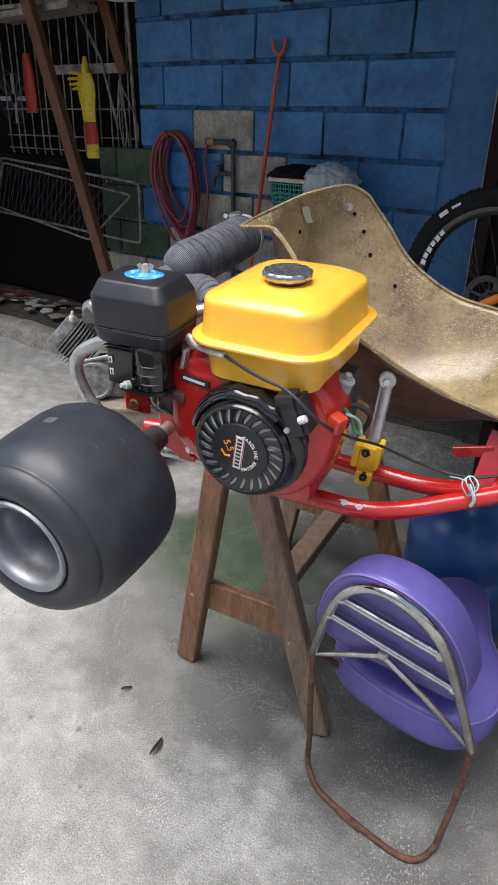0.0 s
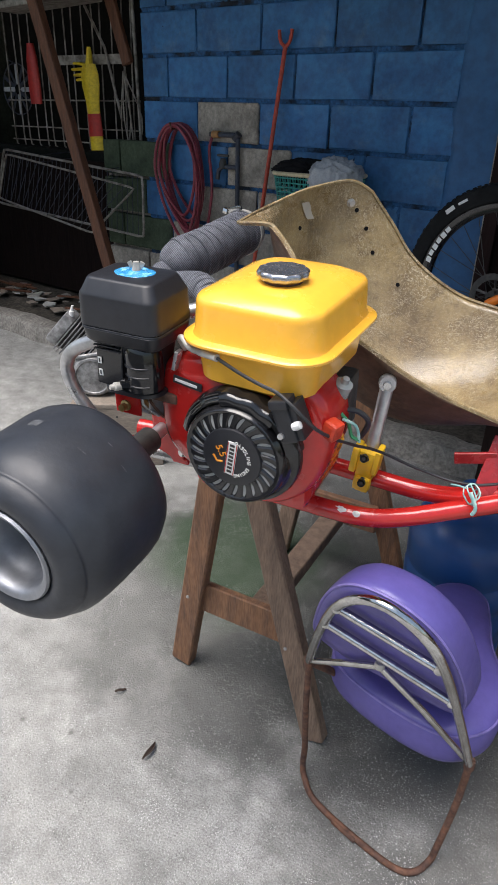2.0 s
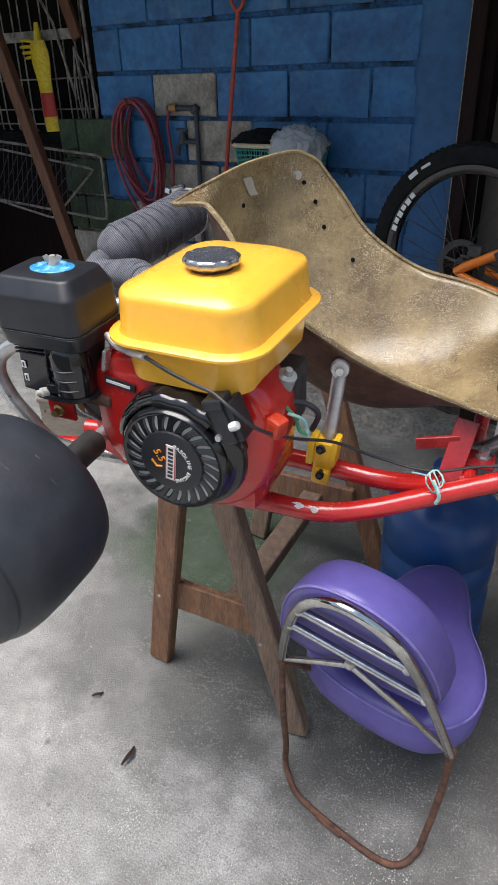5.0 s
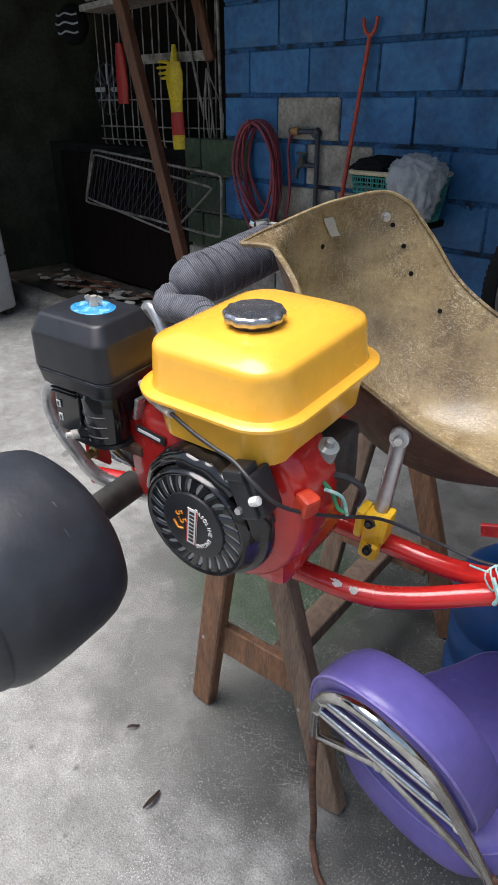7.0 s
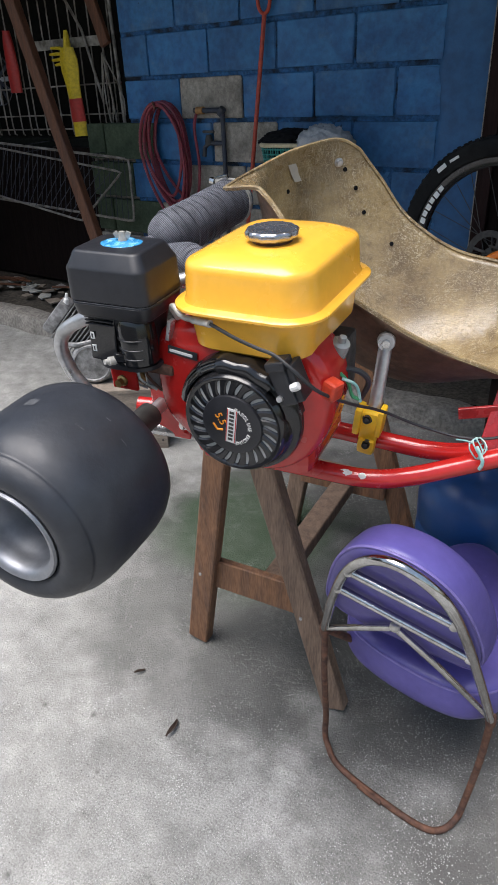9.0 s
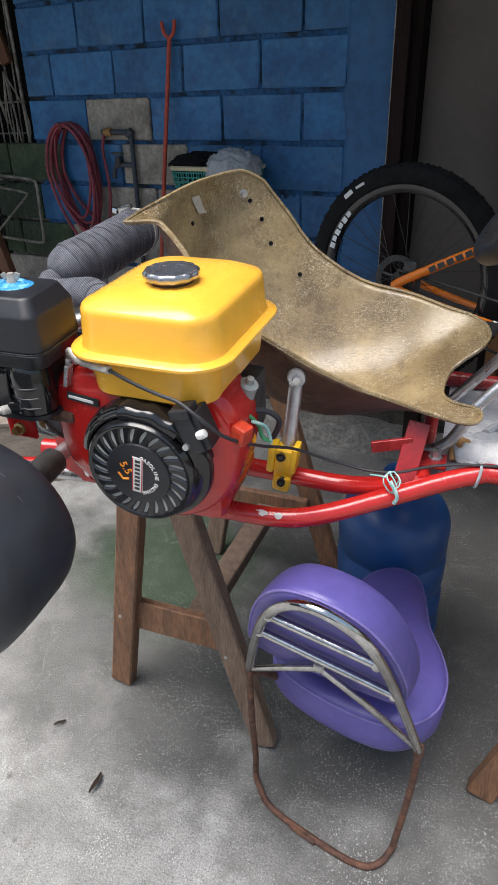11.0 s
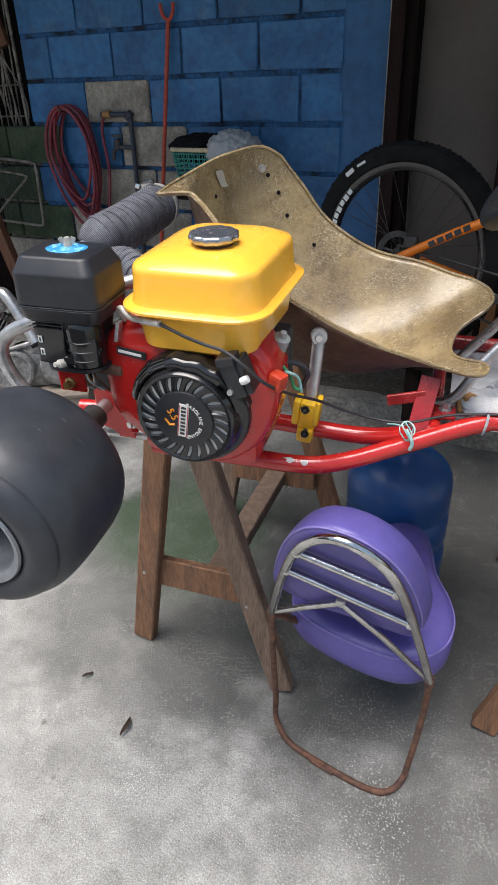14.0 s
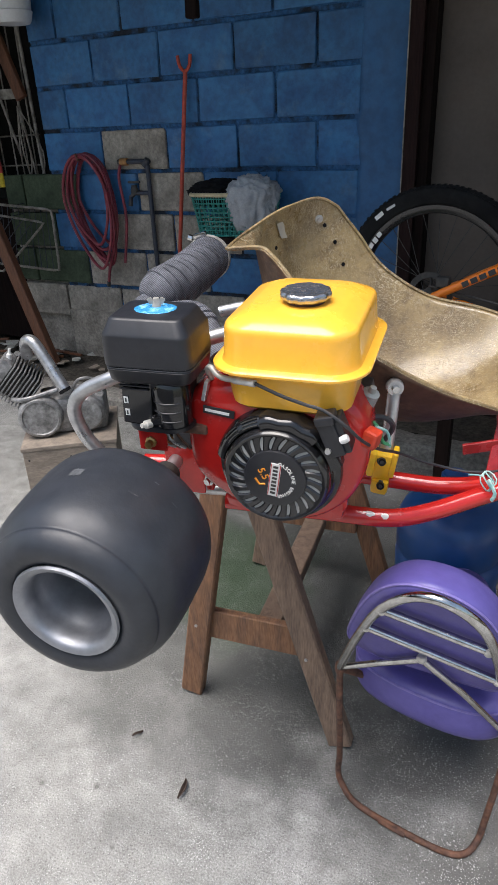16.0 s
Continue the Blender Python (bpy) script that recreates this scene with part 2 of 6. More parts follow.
def weave(m, direction, scale, dark, pale):
    """fine ribs of a woven tape across the wrap"""
    nt = m.node_tree
    b = nt.nodes["Principled BSDF"]
    tc = nt.nodes["Texture Coordinate"]
    w = nt.nodes.new("ShaderNodeTexWave")
    w.bands_direction = direction
    w.inputs["Scale"].default_value, w.inputs["Distortion"].default_value, w.inputs["Detail"].default_value = scale, 2.5, 2.0
    nt.links.new(tc.outputs["Object"], w.inputs["Vector"])
    r = nt.nodes.new("ShaderNodeValToRGB")
    r.color_ramp.elements[0].position, r.color_ramp.elements[1].position = 0.25, 0.85
    r.color_ramp.elements[0].color, r.color_ramp.elements[1].color = (*[dark] * 3, 1), (*[pale] * 3, 1)
    nt.links.new(w.outputs[1], r.inputs[0])
    x = nt.nodes.new("ShaderNodeMix")
    x.data_type, x.blend_type = "RGBA", "MULTIPLY"
    x.inputs[0].default_value = 1.0
    nt.links.new(b.inputs["Base Color"].links[0].from_socket, x.inputs[6]), nt.links.new(r.outputs[0], x.inputs[7])
    nt.links.new(x.outputs[2], b.inputs["Base Color"])
    bp = nt.nodes.new("ShaderNodeBump")
    bp.inputs["Strength"].default_value, bp.inputs["Distance"].default_value = 0.6, 0.001
    nt.links.new(w.outputs[1], bp.inputs["Height"])
    nt.links.new(b.inputs["Normal"].links[0].from_socket, bp.inputs["Normal"])
    nt.links.new(bp.outputs[0], b.inputs["Normal"])


# matt, dusty or fibrous surfaces with little sheen
for dull in (M_jamb, M_darkframe, M_darkwall, M_greenwall, M_blackcloth, M_tyre, M_inside, M_greenblock, M_dirt):
    dull.node_tree.nodes["Principled BSDF"].inputs["Specular IOR Level"].default_value = 0.15


weave(M_cloth, "DIAGONAL", 118, 0.6, 1.6)


def seat_material():
    m = material("raw fibreglass laminate", (0.36, 0.262, 0.122), 0.33, second=(0.155, 0.104, 0.045), scale=9, mix=(0.36, 0.66), third=(0.15, 0.098, 0.044), third_scale=24, third_mix=(0.52, 0.70), fine=120, fine_amount=0.14, bump=0.10, bump_scale=60, coat=0.55)
    m.node_tree.nodes["Principled BSDF"].inputs["Coat Roughness"].default_value = 0.20
    nt = m.node_tree
    b = nt.nodes["Principled BSDF"]
    tc = nt.nodes["Texture Coordinate"]
    old = b.inputs["Base Color"].links[0].from_socket
    fib = None
    for ang, sc in ((0.3, (36, 250, 90)), (1.4, (250, 44, 120)), (2.4, (110, 250, 40)), (3.3, (56, 76, 260))):
        mp = nt.nodes.new("ShaderNodeMapping")
        mp.inputs["Rotation"].default_value = (ang, ang * 0.6, ang)
        mp.inputs["Scale"].default_value = sc
        nt.links.new(tc.outputs["Object"], mp.inputs[0])
        n = nt.nodes.new("ShaderNodeTexNoise")
        n.inputs["Scale"].default_value, n.inputs["Detail"].default_value, n.inputs["Distortion"].default_value = 1.0, 3.0, 2.4
        nt.links.new(mp.outputs[0], n.inputs["Vector"])
        r = nt.nodes.new("ShaderNodeValToRGB")
        r.color_ramp.elements[0].position, r.color_ramp.elements[1].position = 0.58, 0.72
        nt.links.new(n.outputs[0], r.inputs[0])
        if fib is None:
            fib = r.outputs[0]
        else:
            mx = nt.nodes.new("ShaderNodeMath")
            mx.operation = "MAXIMUM"
            nt.links.new(fib, mx.inputs[0]), nt.links.new(r.outputs[0], mx.inputs[1])
            fib = mx.outputs[0]
    mask = nt.nodes.new("ShaderNodeMath")
    mask.operation = "MULTIPLY"
    thick = nt.nodes.new("ShaderNodeTexNoise")
    thick.inputs["Scale"].default_value, thick.inputs["Detail"].default_value = 13.0, 4.0
    nt.links.new(tc.outputs["Object"], thick.inputs["Vector"])
    tr = nt.nodes.new("ShaderNodeValToRGB")
    tr.color_ramp.elements[0].position, tr.color_ramp.elements[1].position = 0.38, 0.62
    tr.color_ramp.elements[0].color, tr.color_ramp.elements[1].color = (0.20, 0.20, 0.20, 1), (0.85, 0.85, 0.85, 1)
    nt.links.new(thick.outputs[0], tr.inputs[0])
    nt.links.new(tr.outputs[0], mask.inputs[1])
    nt.links.new(fib, mask.inputs[0])
    weave = nt.nodes.new("ShaderNodeBump")
    weave.inputs["Strength"].default_value, weave.inputs["Distance"].default_value = 0.5, 0.0018
    nt.links.new(fib, weave.inputs["Height"])
    nt.links.new(b.inputs["Normal"].links[0].from_socket, weave.inputs["Normal"])
    nt.links.new(weave.outputs[0], b.inputs["Normal"])
    mix = nt.nodes.new("ShaderNodeMix")
    mix.data_type = "RGBA"
    nt.links.new(mask.outputs[0], mix.inputs[0])
    nt.links.new(old, mix.inputs[6])
    mix.inputs[7].default_value = (0.68, 0.58, 0.40, 1)
    nt.links.new(mix.outputs[2], b.inputs["Base Color"])
    return m


def concrete_material():
    m = material("worn concrete slab", (0.318, 0.316, 0.302), 0.80, second=(0.235, 0.234, 0.223), scale=3.4, mix=(0.40, 0.60), fine=260, fine_amount=0.26, bump=0.9, bump_scale=190,
                 third=(0.35, 0.346, 0.336), third_scale=4.5, third_mix=(0.54, 0.66))
    nt = m.node_tree
    b = nt.nodes["Principled BSDF"]
    tc = nt.nodes["Texture Coordinate"]
    col = b.inputs["Base Color"].links[0].from_socket

    def spots(scale, lo, hi, colour, col, amount, rnd=1.0):
        v = nt.nodes.new("ShaderNodeTexVoronoi")
        v.inputs["Scale"].default_value, v.inputs["Randomness"].default_value = scale, rnd
        n = nt.nodes.new("ShaderNodeTexNoise")
        n.inputs["Scale"].default_value, n.inputs["Detail"].default_value = scale * 0.05, 4.0
        add = nt.nodes.new("ShaderNodeMath")
        add.operation = "ADD"
        nt.links.new(tc.outputs["Object"], v.inputs["Vector"]), nt.links.new(tc.outputs["Object"], n.inputs["Vector"])
        sc = nt.nodes.new("ShaderNodeMath")
        sc.operation = "MULTIPLY_ADD"
        sc.inputs[1].default_value, sc.inputs[2].default_value = -0.6, 0.30
        nt.links.new(n.outputs[0], sc.inputs[0])
        nt.links.new(v.outputs[0], add.inputs[0]), nt.links.new(sc.outputs[0], add.inputs[1])
        r = nt.nodes.new("ShaderNodeValToRGB")
        r.color_ramp.elements[0].position, r.color_ramp.elements[1].position = lo, hi
        r.color_ramp.elements[0].color, r.color_ramp.elements[1].color = (amount,) * 3 + (1,), (0, 0, 0, 1)
        nt.links.new(add.outputs[0], r.inputs[0])
        x = nt.nodes.new("ShaderNodeMix")
        x.data_type = "RGBA"
        nt.links.new(r.outputs[0], x.inputs[0]), nt.links.new(col, x.inputs[6])
        x.inputs[7].default_value = (*colour, 1)
        return x.outputs[2]

    big = nt.nodes.new("ShaderNodeTexNoise")
    big.inputs["Scale"].default_value, big.inputs["Detail"].default_value, big.inputs["Roughness"].default_value = 13.0, 10.0, 0.80
    nt.links.new(tc.outputs["Object"], big.inputs["Vector"])
    gr = nt.nodes.new("ShaderNodeValToRGB")
    gr.color_ramp.elements[0].position, gr.color_ramp.elements[1].position = 0.34, 0.66
    gr.color_ramp.elements[0].color, gr.color_ramp.elements[1].color = (0.64, 0.64, 0.63, 1), (1.24, 1.24, 1.23, 1)
    nt.links.new(big.outputs[0], gr.inputs[0])
    mu = nt.nodes.new("ShaderNodeMix")
    mu.data_type, mu.blend_type = "RGBA", "MULTIPLY"
    mu.inputs[0].default_value = 1.0
    nt.links.new(col, mu.inputs[6]), nt.links.new(gr.outputs[0], mu.inputs[7])
    col = mu.outputs[2]
    # mossy damp patch beneath the engine, kart's shade painted in, pale wash further out
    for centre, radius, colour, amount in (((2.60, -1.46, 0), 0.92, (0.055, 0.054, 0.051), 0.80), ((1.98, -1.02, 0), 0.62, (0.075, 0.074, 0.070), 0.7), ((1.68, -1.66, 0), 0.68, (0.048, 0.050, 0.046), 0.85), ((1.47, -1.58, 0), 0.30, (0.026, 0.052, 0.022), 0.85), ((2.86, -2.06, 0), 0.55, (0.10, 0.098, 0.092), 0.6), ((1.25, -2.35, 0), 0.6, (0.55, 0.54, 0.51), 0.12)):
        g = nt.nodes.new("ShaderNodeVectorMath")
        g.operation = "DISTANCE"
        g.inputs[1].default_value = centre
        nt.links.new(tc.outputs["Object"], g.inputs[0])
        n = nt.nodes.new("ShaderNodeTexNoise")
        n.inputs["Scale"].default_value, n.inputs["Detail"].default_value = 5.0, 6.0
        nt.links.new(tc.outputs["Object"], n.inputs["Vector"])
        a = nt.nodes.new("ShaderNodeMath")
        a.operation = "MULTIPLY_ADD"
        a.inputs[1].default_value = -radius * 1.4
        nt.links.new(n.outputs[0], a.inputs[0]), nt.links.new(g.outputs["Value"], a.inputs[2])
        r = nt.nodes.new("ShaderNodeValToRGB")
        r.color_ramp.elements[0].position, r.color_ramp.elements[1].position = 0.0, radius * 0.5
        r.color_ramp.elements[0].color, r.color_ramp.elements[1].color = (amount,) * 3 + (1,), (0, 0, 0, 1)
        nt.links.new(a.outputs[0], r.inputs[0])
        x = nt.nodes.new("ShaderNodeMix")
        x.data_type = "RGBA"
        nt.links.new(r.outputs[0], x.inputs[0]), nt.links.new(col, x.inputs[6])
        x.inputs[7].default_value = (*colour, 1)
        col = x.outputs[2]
    col = spots(135, 0.07, 0.20, (0.46, 0.455, 0.44), col, 0.65)
    col = spots(230, 0.11, 0.22, (0.54, 0.535, 0.52), col, 0.65)
    col = spots(105, 0.05, 0.12, (0.54, 0.535, 0.52), col, 0.7)
    col = spots(165, 0.14, 0.22, (0.075, 0.073, 0.068), col, 0.45)
    col = spots(16, 0.0, 0.11, (0.11, 0.107, 0.10), col, 0.8)
    col = spots(70, 0.03, 0.10, (0.09, 0.088, 0.08), col, 0.6)
    col = spots(44, 0.0, 0.09, (0.11, 0.107, 0.10), col, 0.55)
    nt.links.new(col, b.inputs["Base Color"])
    return m


M_seat = seat_material()
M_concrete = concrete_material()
M_seatback = material("brown fibreglass outside", (0.12, 0.065, 0.038), 0.5, second=(0.07, 0.038, 0.024), scale=8, fine_amount=0.25, bump=0.25, bump_scale=60, third=(0.2, 0.12, 0.07), third_scale=10)


# ---- mesh helpers ----
def part(name, bm, mat, parent=None, label="", smooth=True, sharp=35):
    me = bpy.data.meshes.new(name)
    bmesh.ops.recalc_face_normals(bm, faces=bm.faces[:])
    for f in bm.faces:
        f.smooth = smooth
    for e in bm.edges:
        if len(e.link_faces) == 2 and e.calc_face_angle(0.0) > radians(sharp):
            e.smooth = False
    bm.to_mesh(me)
    bm.free()
    for x in (mat if isinstance(mat, (list, tuple)) else [mat]):
        me.materials.append(x)
    ob = new(name, me)
    if parent:
        ob.parent = parent
    if label:
        tagged(ob, label)
    return ob


def thing(name, label, category, m=None, group="", kind=""):
    ob = new(name)
    ob.empty_display_size = 0.05
    ob.matrix_world = m or Matrix.Identity(4)
    return tagged(ob, label, category, group, kind)


def spline(pts, steps=6, closed=False):
    p = [Vector(q) for q in pts]
    n, out = len(p), []
    for i in range(n if closed else n - 1):
        a, b, c, d = (p[(i + k) % n] if closed else p[min(max(i + k, 0), n - 1)] for k in (-1, 0, 1, 2))
        for s in range(steps):
            t = s / steps
            out.append(0.5 * (2 * b + (c - a) * t + (2 * a - 5 * b + 4 * c - d) * t * t + (3 * b - a - 3 * c + d) * t ** 3))
    if not closed:
        out.append(p[-1])
    return out


def tube(bm, pts, r, n=12, closed=False, steps=0):
    pts = spline(pts, steps, closed) if steps else [Vector(p) for p in pts]
    rad = r if callable(r) else (lambda u: r)
    N = len(pts)
    rings, up = [], None
    for i, p in enumerate(pts):
        a, b = (pts[i - 1], pts[(i + 1) % N]) if closed else (pts[max(i - 1, 0)], pts[min(i + 1, N - 1)])
        d = (b - a).normalized()
        if up is None:
            up = d.orthogonal().normalized()
        up = (up - d * up.dot(d)).normalized()
        side = d.cross(up)
        q = rad(i / max(N - 1, 1))
        rings.append([bm.verts.new(p + q * (math.cos(k * math.tau / n) * up + math.sin(k * math.tau / n) * side)) for k in range(n)])
    for i in range(N if closed else N - 1):
        A, B = rings[i], rings[(i + 1) % N]
        for k in range(n):
            bm.faces.new((A[k], A[(k + 1) % n], B[(k + 1) % n], B[k]))
    if not closed:
        bm.faces.new(rings[0][::-1]), bm.faces.new(rings[-1])
    return bm


def box(bm, c, s, bev=0.0, m=None, seg=2):
    r = bmesh.ops.create_cube(bm, size=1.0, matrix=Matrix.LocRotScale(Vector(c), None, Vector(s)))
    vs = r["verts"]
    if bev:
        es = list({e for v in vs for e in v.link_edges})
        k = bmesh.ops.bevel(bm, geom=es, offset=bev, segments=seg, profile=0.6, affect="EDGES")
        vs = list({v for f in k["faces"] for v in f.verts} | {v for v in vs if v.is_valid})
        seen, todo = set(vs), list(vs)
        while todo:
            for e in todo.pop().link_edges:
                for v in e.verts:
                    if v not in seen:
                        seen.add(v), todo.append(v)
        vs = list(seen)
    if m is not None:
        bmesh.ops.transform(bm, matrix=m, verts=vs)
    return bm


def beam(bm, a, b, w, h, up=(0, 0, 1), bev=0.003):
    a, b = Vector(a), Vector(b)
    z = (b - a).normalized()
    x = Vector(up).cross(z)
    x = (x if x.length > 1e-4 else Vector((1, 0, 0))).normalized()
    y = z.cross(x)
    m = Matrix((x, y, z)).transposed().to_4x4()
    m.translation = (a + b) / 2
    return box(bm, (0, 0, 0), (w, h, (b - a).length), bev, m, 1)


def lathe(bm, prof, m=None, n=48, close=False):
    """Profile of (radius, height) turned round z."""
    rings = []
    m = m or Matrix.Identity(4)
    for r, h in prof:
        if r < 1e-6:
            rings.append([bm.verts.new(m @ Vector((0, 0, h)))])
        else:
            rings.append([bm.verts.new(m @ Vector((r * math.cos(k * math.tau / n), r * math.sin(k * math.tau / n), h))) for k in range(n)])
    pairs = list(zip(rings, rings[1:])) + ([(rings[-1], rings[0])] if close else [])
    for A, B in pairs:
        for k in range(n):
            j = (k + 1) % n
            if len(A) == 1 and len(B) == 1:
                continue
            if len(A) == 1:
                bm.faces.new((A[0], B[j], B[k]))
            elif len(B) == 1:
                bm.faces.new((A[k], A[j], B[0]))
            else:
                bm.faces.new((A[k], A[j], B[j], B[k]))
    return bm


def loft(bm, rings, cap0=True, cap1=True):
    R = [[bm.verts.new(p) for p in r] for r in rings]
    n = len(R[0])
    for A, B in zip(R, R[1:]):
        for k in range(n):
            bm.faces.new((A[k], A[(k + 1) % n], B[(k + 1) % n], B[k]))
    if cap0:
        bm.faces.new(R[0][::-1])
    if cap1:
        bm.faces.new(R[-1])
    return bm


def rounded(cx, cy, z, w, d, r, n=8):
    """Ring of a rounded rectangle at height z."""
    out = []
    for sx, sy, a in ((1, 1, 0), (-1, 1, 90), (-1, -1, 180), (1, -1, 270)):
        for k in range(n + 1):
            t = radians(a + 90 * k / n)
            out.append(Vector((cx + sx * (w / 2 - r) + r * math.cos(t), cy + sy * (d / 2 - r) + r * math.sin(t), z)))
    return out


def grid_surface(bm, P, thick=0.0):
    """Sheet through a grid of points, with thickness along its normals when asked."""
    nu, nv = len(P), len(P[0])
    V = [[bm.verts.new(p) for p in row] for row in P]
    for i in range(nu - 1):
        for j in range(nv - 1):
            bm.faces.new((V[i][j], V[i][j + 1], V[i + 1][j + 1], V[i + 1][j]))
    if thick:
        bmesh.ops.recalc_face_normals(bm, faces=bm.faces[:])
        bmesh.ops.solidify(bm, geom=bm.faces[:], thickness=thick)
    return bm


def B():
    return bmesh.new()


def along(axis, origin=(0, 0, 0)):
    """Matrix whose z looks along axis."""
    m = Vector(axis).to_track_quat("Z", "Y").to_matrix().to_4x4()
    m.translation = origin
    return m


def letters(name, text, size, m, mat, parent, label="", depth=0.0006):
    cu = bpy.data.curves.new(name, "FONT")
    cu.body, cu.size, cu.extrude, cu.align_x, cu.align_y = text, size, depth, "CENTER", "CENTER"
    tmp = bpy.data.objects.new(name, cu)
    me = bpy.data.meshes.new_from_object(tmp)
    bpy.data.objects.remove(tmp)
    me.transform(m)
    me.materials.append(mat)
    ob = new(name, me)
    ob.parent = parent
    if label:
        tagged(ob, label)
    return ob


# ---- the setting ----
def plain(name, c, s, mat, bev=0.0):
    return tagged(part(name, box(B(), c, s, bev), mat, smooth=False), kind="structure")


def sheet(name, x0, x1, y0, y1, z, nx, ny, mat, amp, freq, kind="structure"):
    P = []
    for i in range(nx + 1):
        row = []
        for j in range(ny + 1):
            x, y = x0 + (x1 - x0) * i / nx, y0 + (y1 - y0) * j / ny
            row.append(Vector((x, y, z + amp * noise.noise(Vector((x * freq, y * freq, 3.1))))))
        P.append(row)
    return tagged(part(name, grid_surface(B(), P), mat), kind=kind)


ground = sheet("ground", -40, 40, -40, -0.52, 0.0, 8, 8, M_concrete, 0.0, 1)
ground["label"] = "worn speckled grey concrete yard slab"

# raised dirty strip along the wall, with its broken kerb
P = []
for i in range(121):
    x = -4.0 + 8.0 * i / 120
    row = []
    w = 0.018 * noise.noise(Vector((x * 3.1, 0, 0))) + 0.012 * noise.noise(Vector((x * 11, 2, 0)))
    for y, z in ((-0.60, -0.02), (-0.59, 0.04), (-0.585, 0.082), (-0.572, 0.098), (-0.52, 0.104), (-0.455, 0.100), (-0.435, 0.085), (-0.40, 0.06)):
        row.append(Vector((x, y + w + 0.02 * noise.noise(Vector((x * 6, y * 9, z * 9))), z + 0.012 * noise.noise(Vector((x * 7, y * 14, 5))))))
    P.append(row)
kerb = tagged(part("kerb", grid_surface(B(), P), M_curb), "low broken concrete kerb edging the dirty strip", kind="structure")
strip = sheet("back_strip", -4.0, 4.0, -0.45, 0.9, 0.088, 60, 14, M_dirt, 0.02, 4)

CH, BW, ZB = 0.21, 0.41, 1.586
wall_north = tagged(part("wall_north", box(B(), (0.62, 0.105, 1.35), (2.02, 0.16, 2.7)), M_mortar, smooth=False), "blue painted concrete block wall with rough joints", kind="structure")
plain("footing", (0.62, 0.06, 0.23), (2.06, 0.15, 0.30), M_greyblock, 0.01)


# rough mortar, flush with the blocks in places and raked out in others
P = []
for i in range(203):
    row = []
    for j in range(232):
        x, z = -0.39 + 2.02 * i / 202, 0.38 + 2.32 * j / 231
        q = Vector((x * 9, 0, z * 9))
        d = 0.0035 + 0.008 * noise.noise(q) + 0.006 * noise.noise(q * 4.3) - 0.004 * noise.noise(Vector((x * 1.5, 4, z * 1.5)))
        row.append(Vector((x, max(-0.0075, d), z)))
    P.append(row)
part("mortar", grid_surface(B(), P), M_mortar, wall_north)


def brick_mesh(w, h, seed):
    rnd = random.Random(seed)
    bm = box(B(), (0, 0, 0), (w, 0.05, h), 0.007, None, 2)
    for v in bm.verts:
        v.co.x += rnd.uniform(-0.002, 0.002)
        v.co.z += rnd.uniform(-0.002, 0.002)
        v.co.y += rnd.uniform(-0.0015, 0.0015)
    return bm


P = []
for i in range(31):
    row = []
    for j in range(75):
        x, z = 1.375 + 0.262 * i / 30, 0.38 + 2.3 * j / 74
        edge = 1.425 + 0.035 * noise.noise(Vector((z * 3.3, 1.0, 0))) + 0.015 * noise.noise(Vector((z * 13, 5.0, 0)))
        k = min(1.0, max(0.0, (x - edge) / 0.05 + 0.5))
        row.append(Vector((x, 0.012 - 0.0245 * k * k * (3 - 2 * k) + 0.0016 * noise.noise(Vector((x * 16, 0, z * 16))), z)))
    P.append(row)
part("render_coat", grid_surface(B(), P), M_blueskim, wall_north, "smooth blue painted render")
# low block pier below the window, beside the hose
plain("wall_pier", (-0.585, 0.115, 0.515), (0.37, 0.16, 1.03), M_greyblock)


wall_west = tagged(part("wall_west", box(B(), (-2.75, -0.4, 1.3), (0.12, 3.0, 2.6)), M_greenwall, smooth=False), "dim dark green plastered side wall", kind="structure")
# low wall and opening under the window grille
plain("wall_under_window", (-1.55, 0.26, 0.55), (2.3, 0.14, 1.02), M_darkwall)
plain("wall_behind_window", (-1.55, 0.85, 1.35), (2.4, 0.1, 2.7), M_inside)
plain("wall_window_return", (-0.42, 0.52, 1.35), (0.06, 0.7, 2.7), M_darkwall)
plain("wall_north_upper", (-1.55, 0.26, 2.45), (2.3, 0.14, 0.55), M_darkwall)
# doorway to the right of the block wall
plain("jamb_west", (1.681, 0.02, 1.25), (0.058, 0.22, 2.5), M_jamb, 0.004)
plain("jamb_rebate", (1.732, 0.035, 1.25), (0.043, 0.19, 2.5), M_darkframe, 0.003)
plain("jamb_edge", (1.6475, -0.030, 1.3), (0.008, 0.09, 2.4), M_greyblock, 0.002)
door = thing("door_1", "plain greige flush door standing in a dark jamb", "door", kind="structure")
part("door_leaf", box(B(), (1.942, 0.05, 1.2), (0.375, 0.04, 2.3), 0.003), M_doorpanel, door, smooth=False)
plain("jamb_east", (2.143, 0.03, 1.25), (0.026, 0.2, 2.5), M_jamb, 0.004)
plain("post_east", (2.187, -0.02, 1.25), (0.058, 0.09, 2.5), M_orangewood, 0.004)
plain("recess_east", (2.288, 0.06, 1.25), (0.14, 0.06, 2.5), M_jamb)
siding = thing("wall_siding", "white painted horizontal board siding", "wall", kind="structure")
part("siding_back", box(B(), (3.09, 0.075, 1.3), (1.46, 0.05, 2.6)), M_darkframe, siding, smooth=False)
for i in range(8, 20):
    part("board", box(B(), (3.075, 0.02, 0.2 + i * 0.12), (1.43, 0.018, 0.112), 0.003), M_whiteboard, siding, smooth=False)
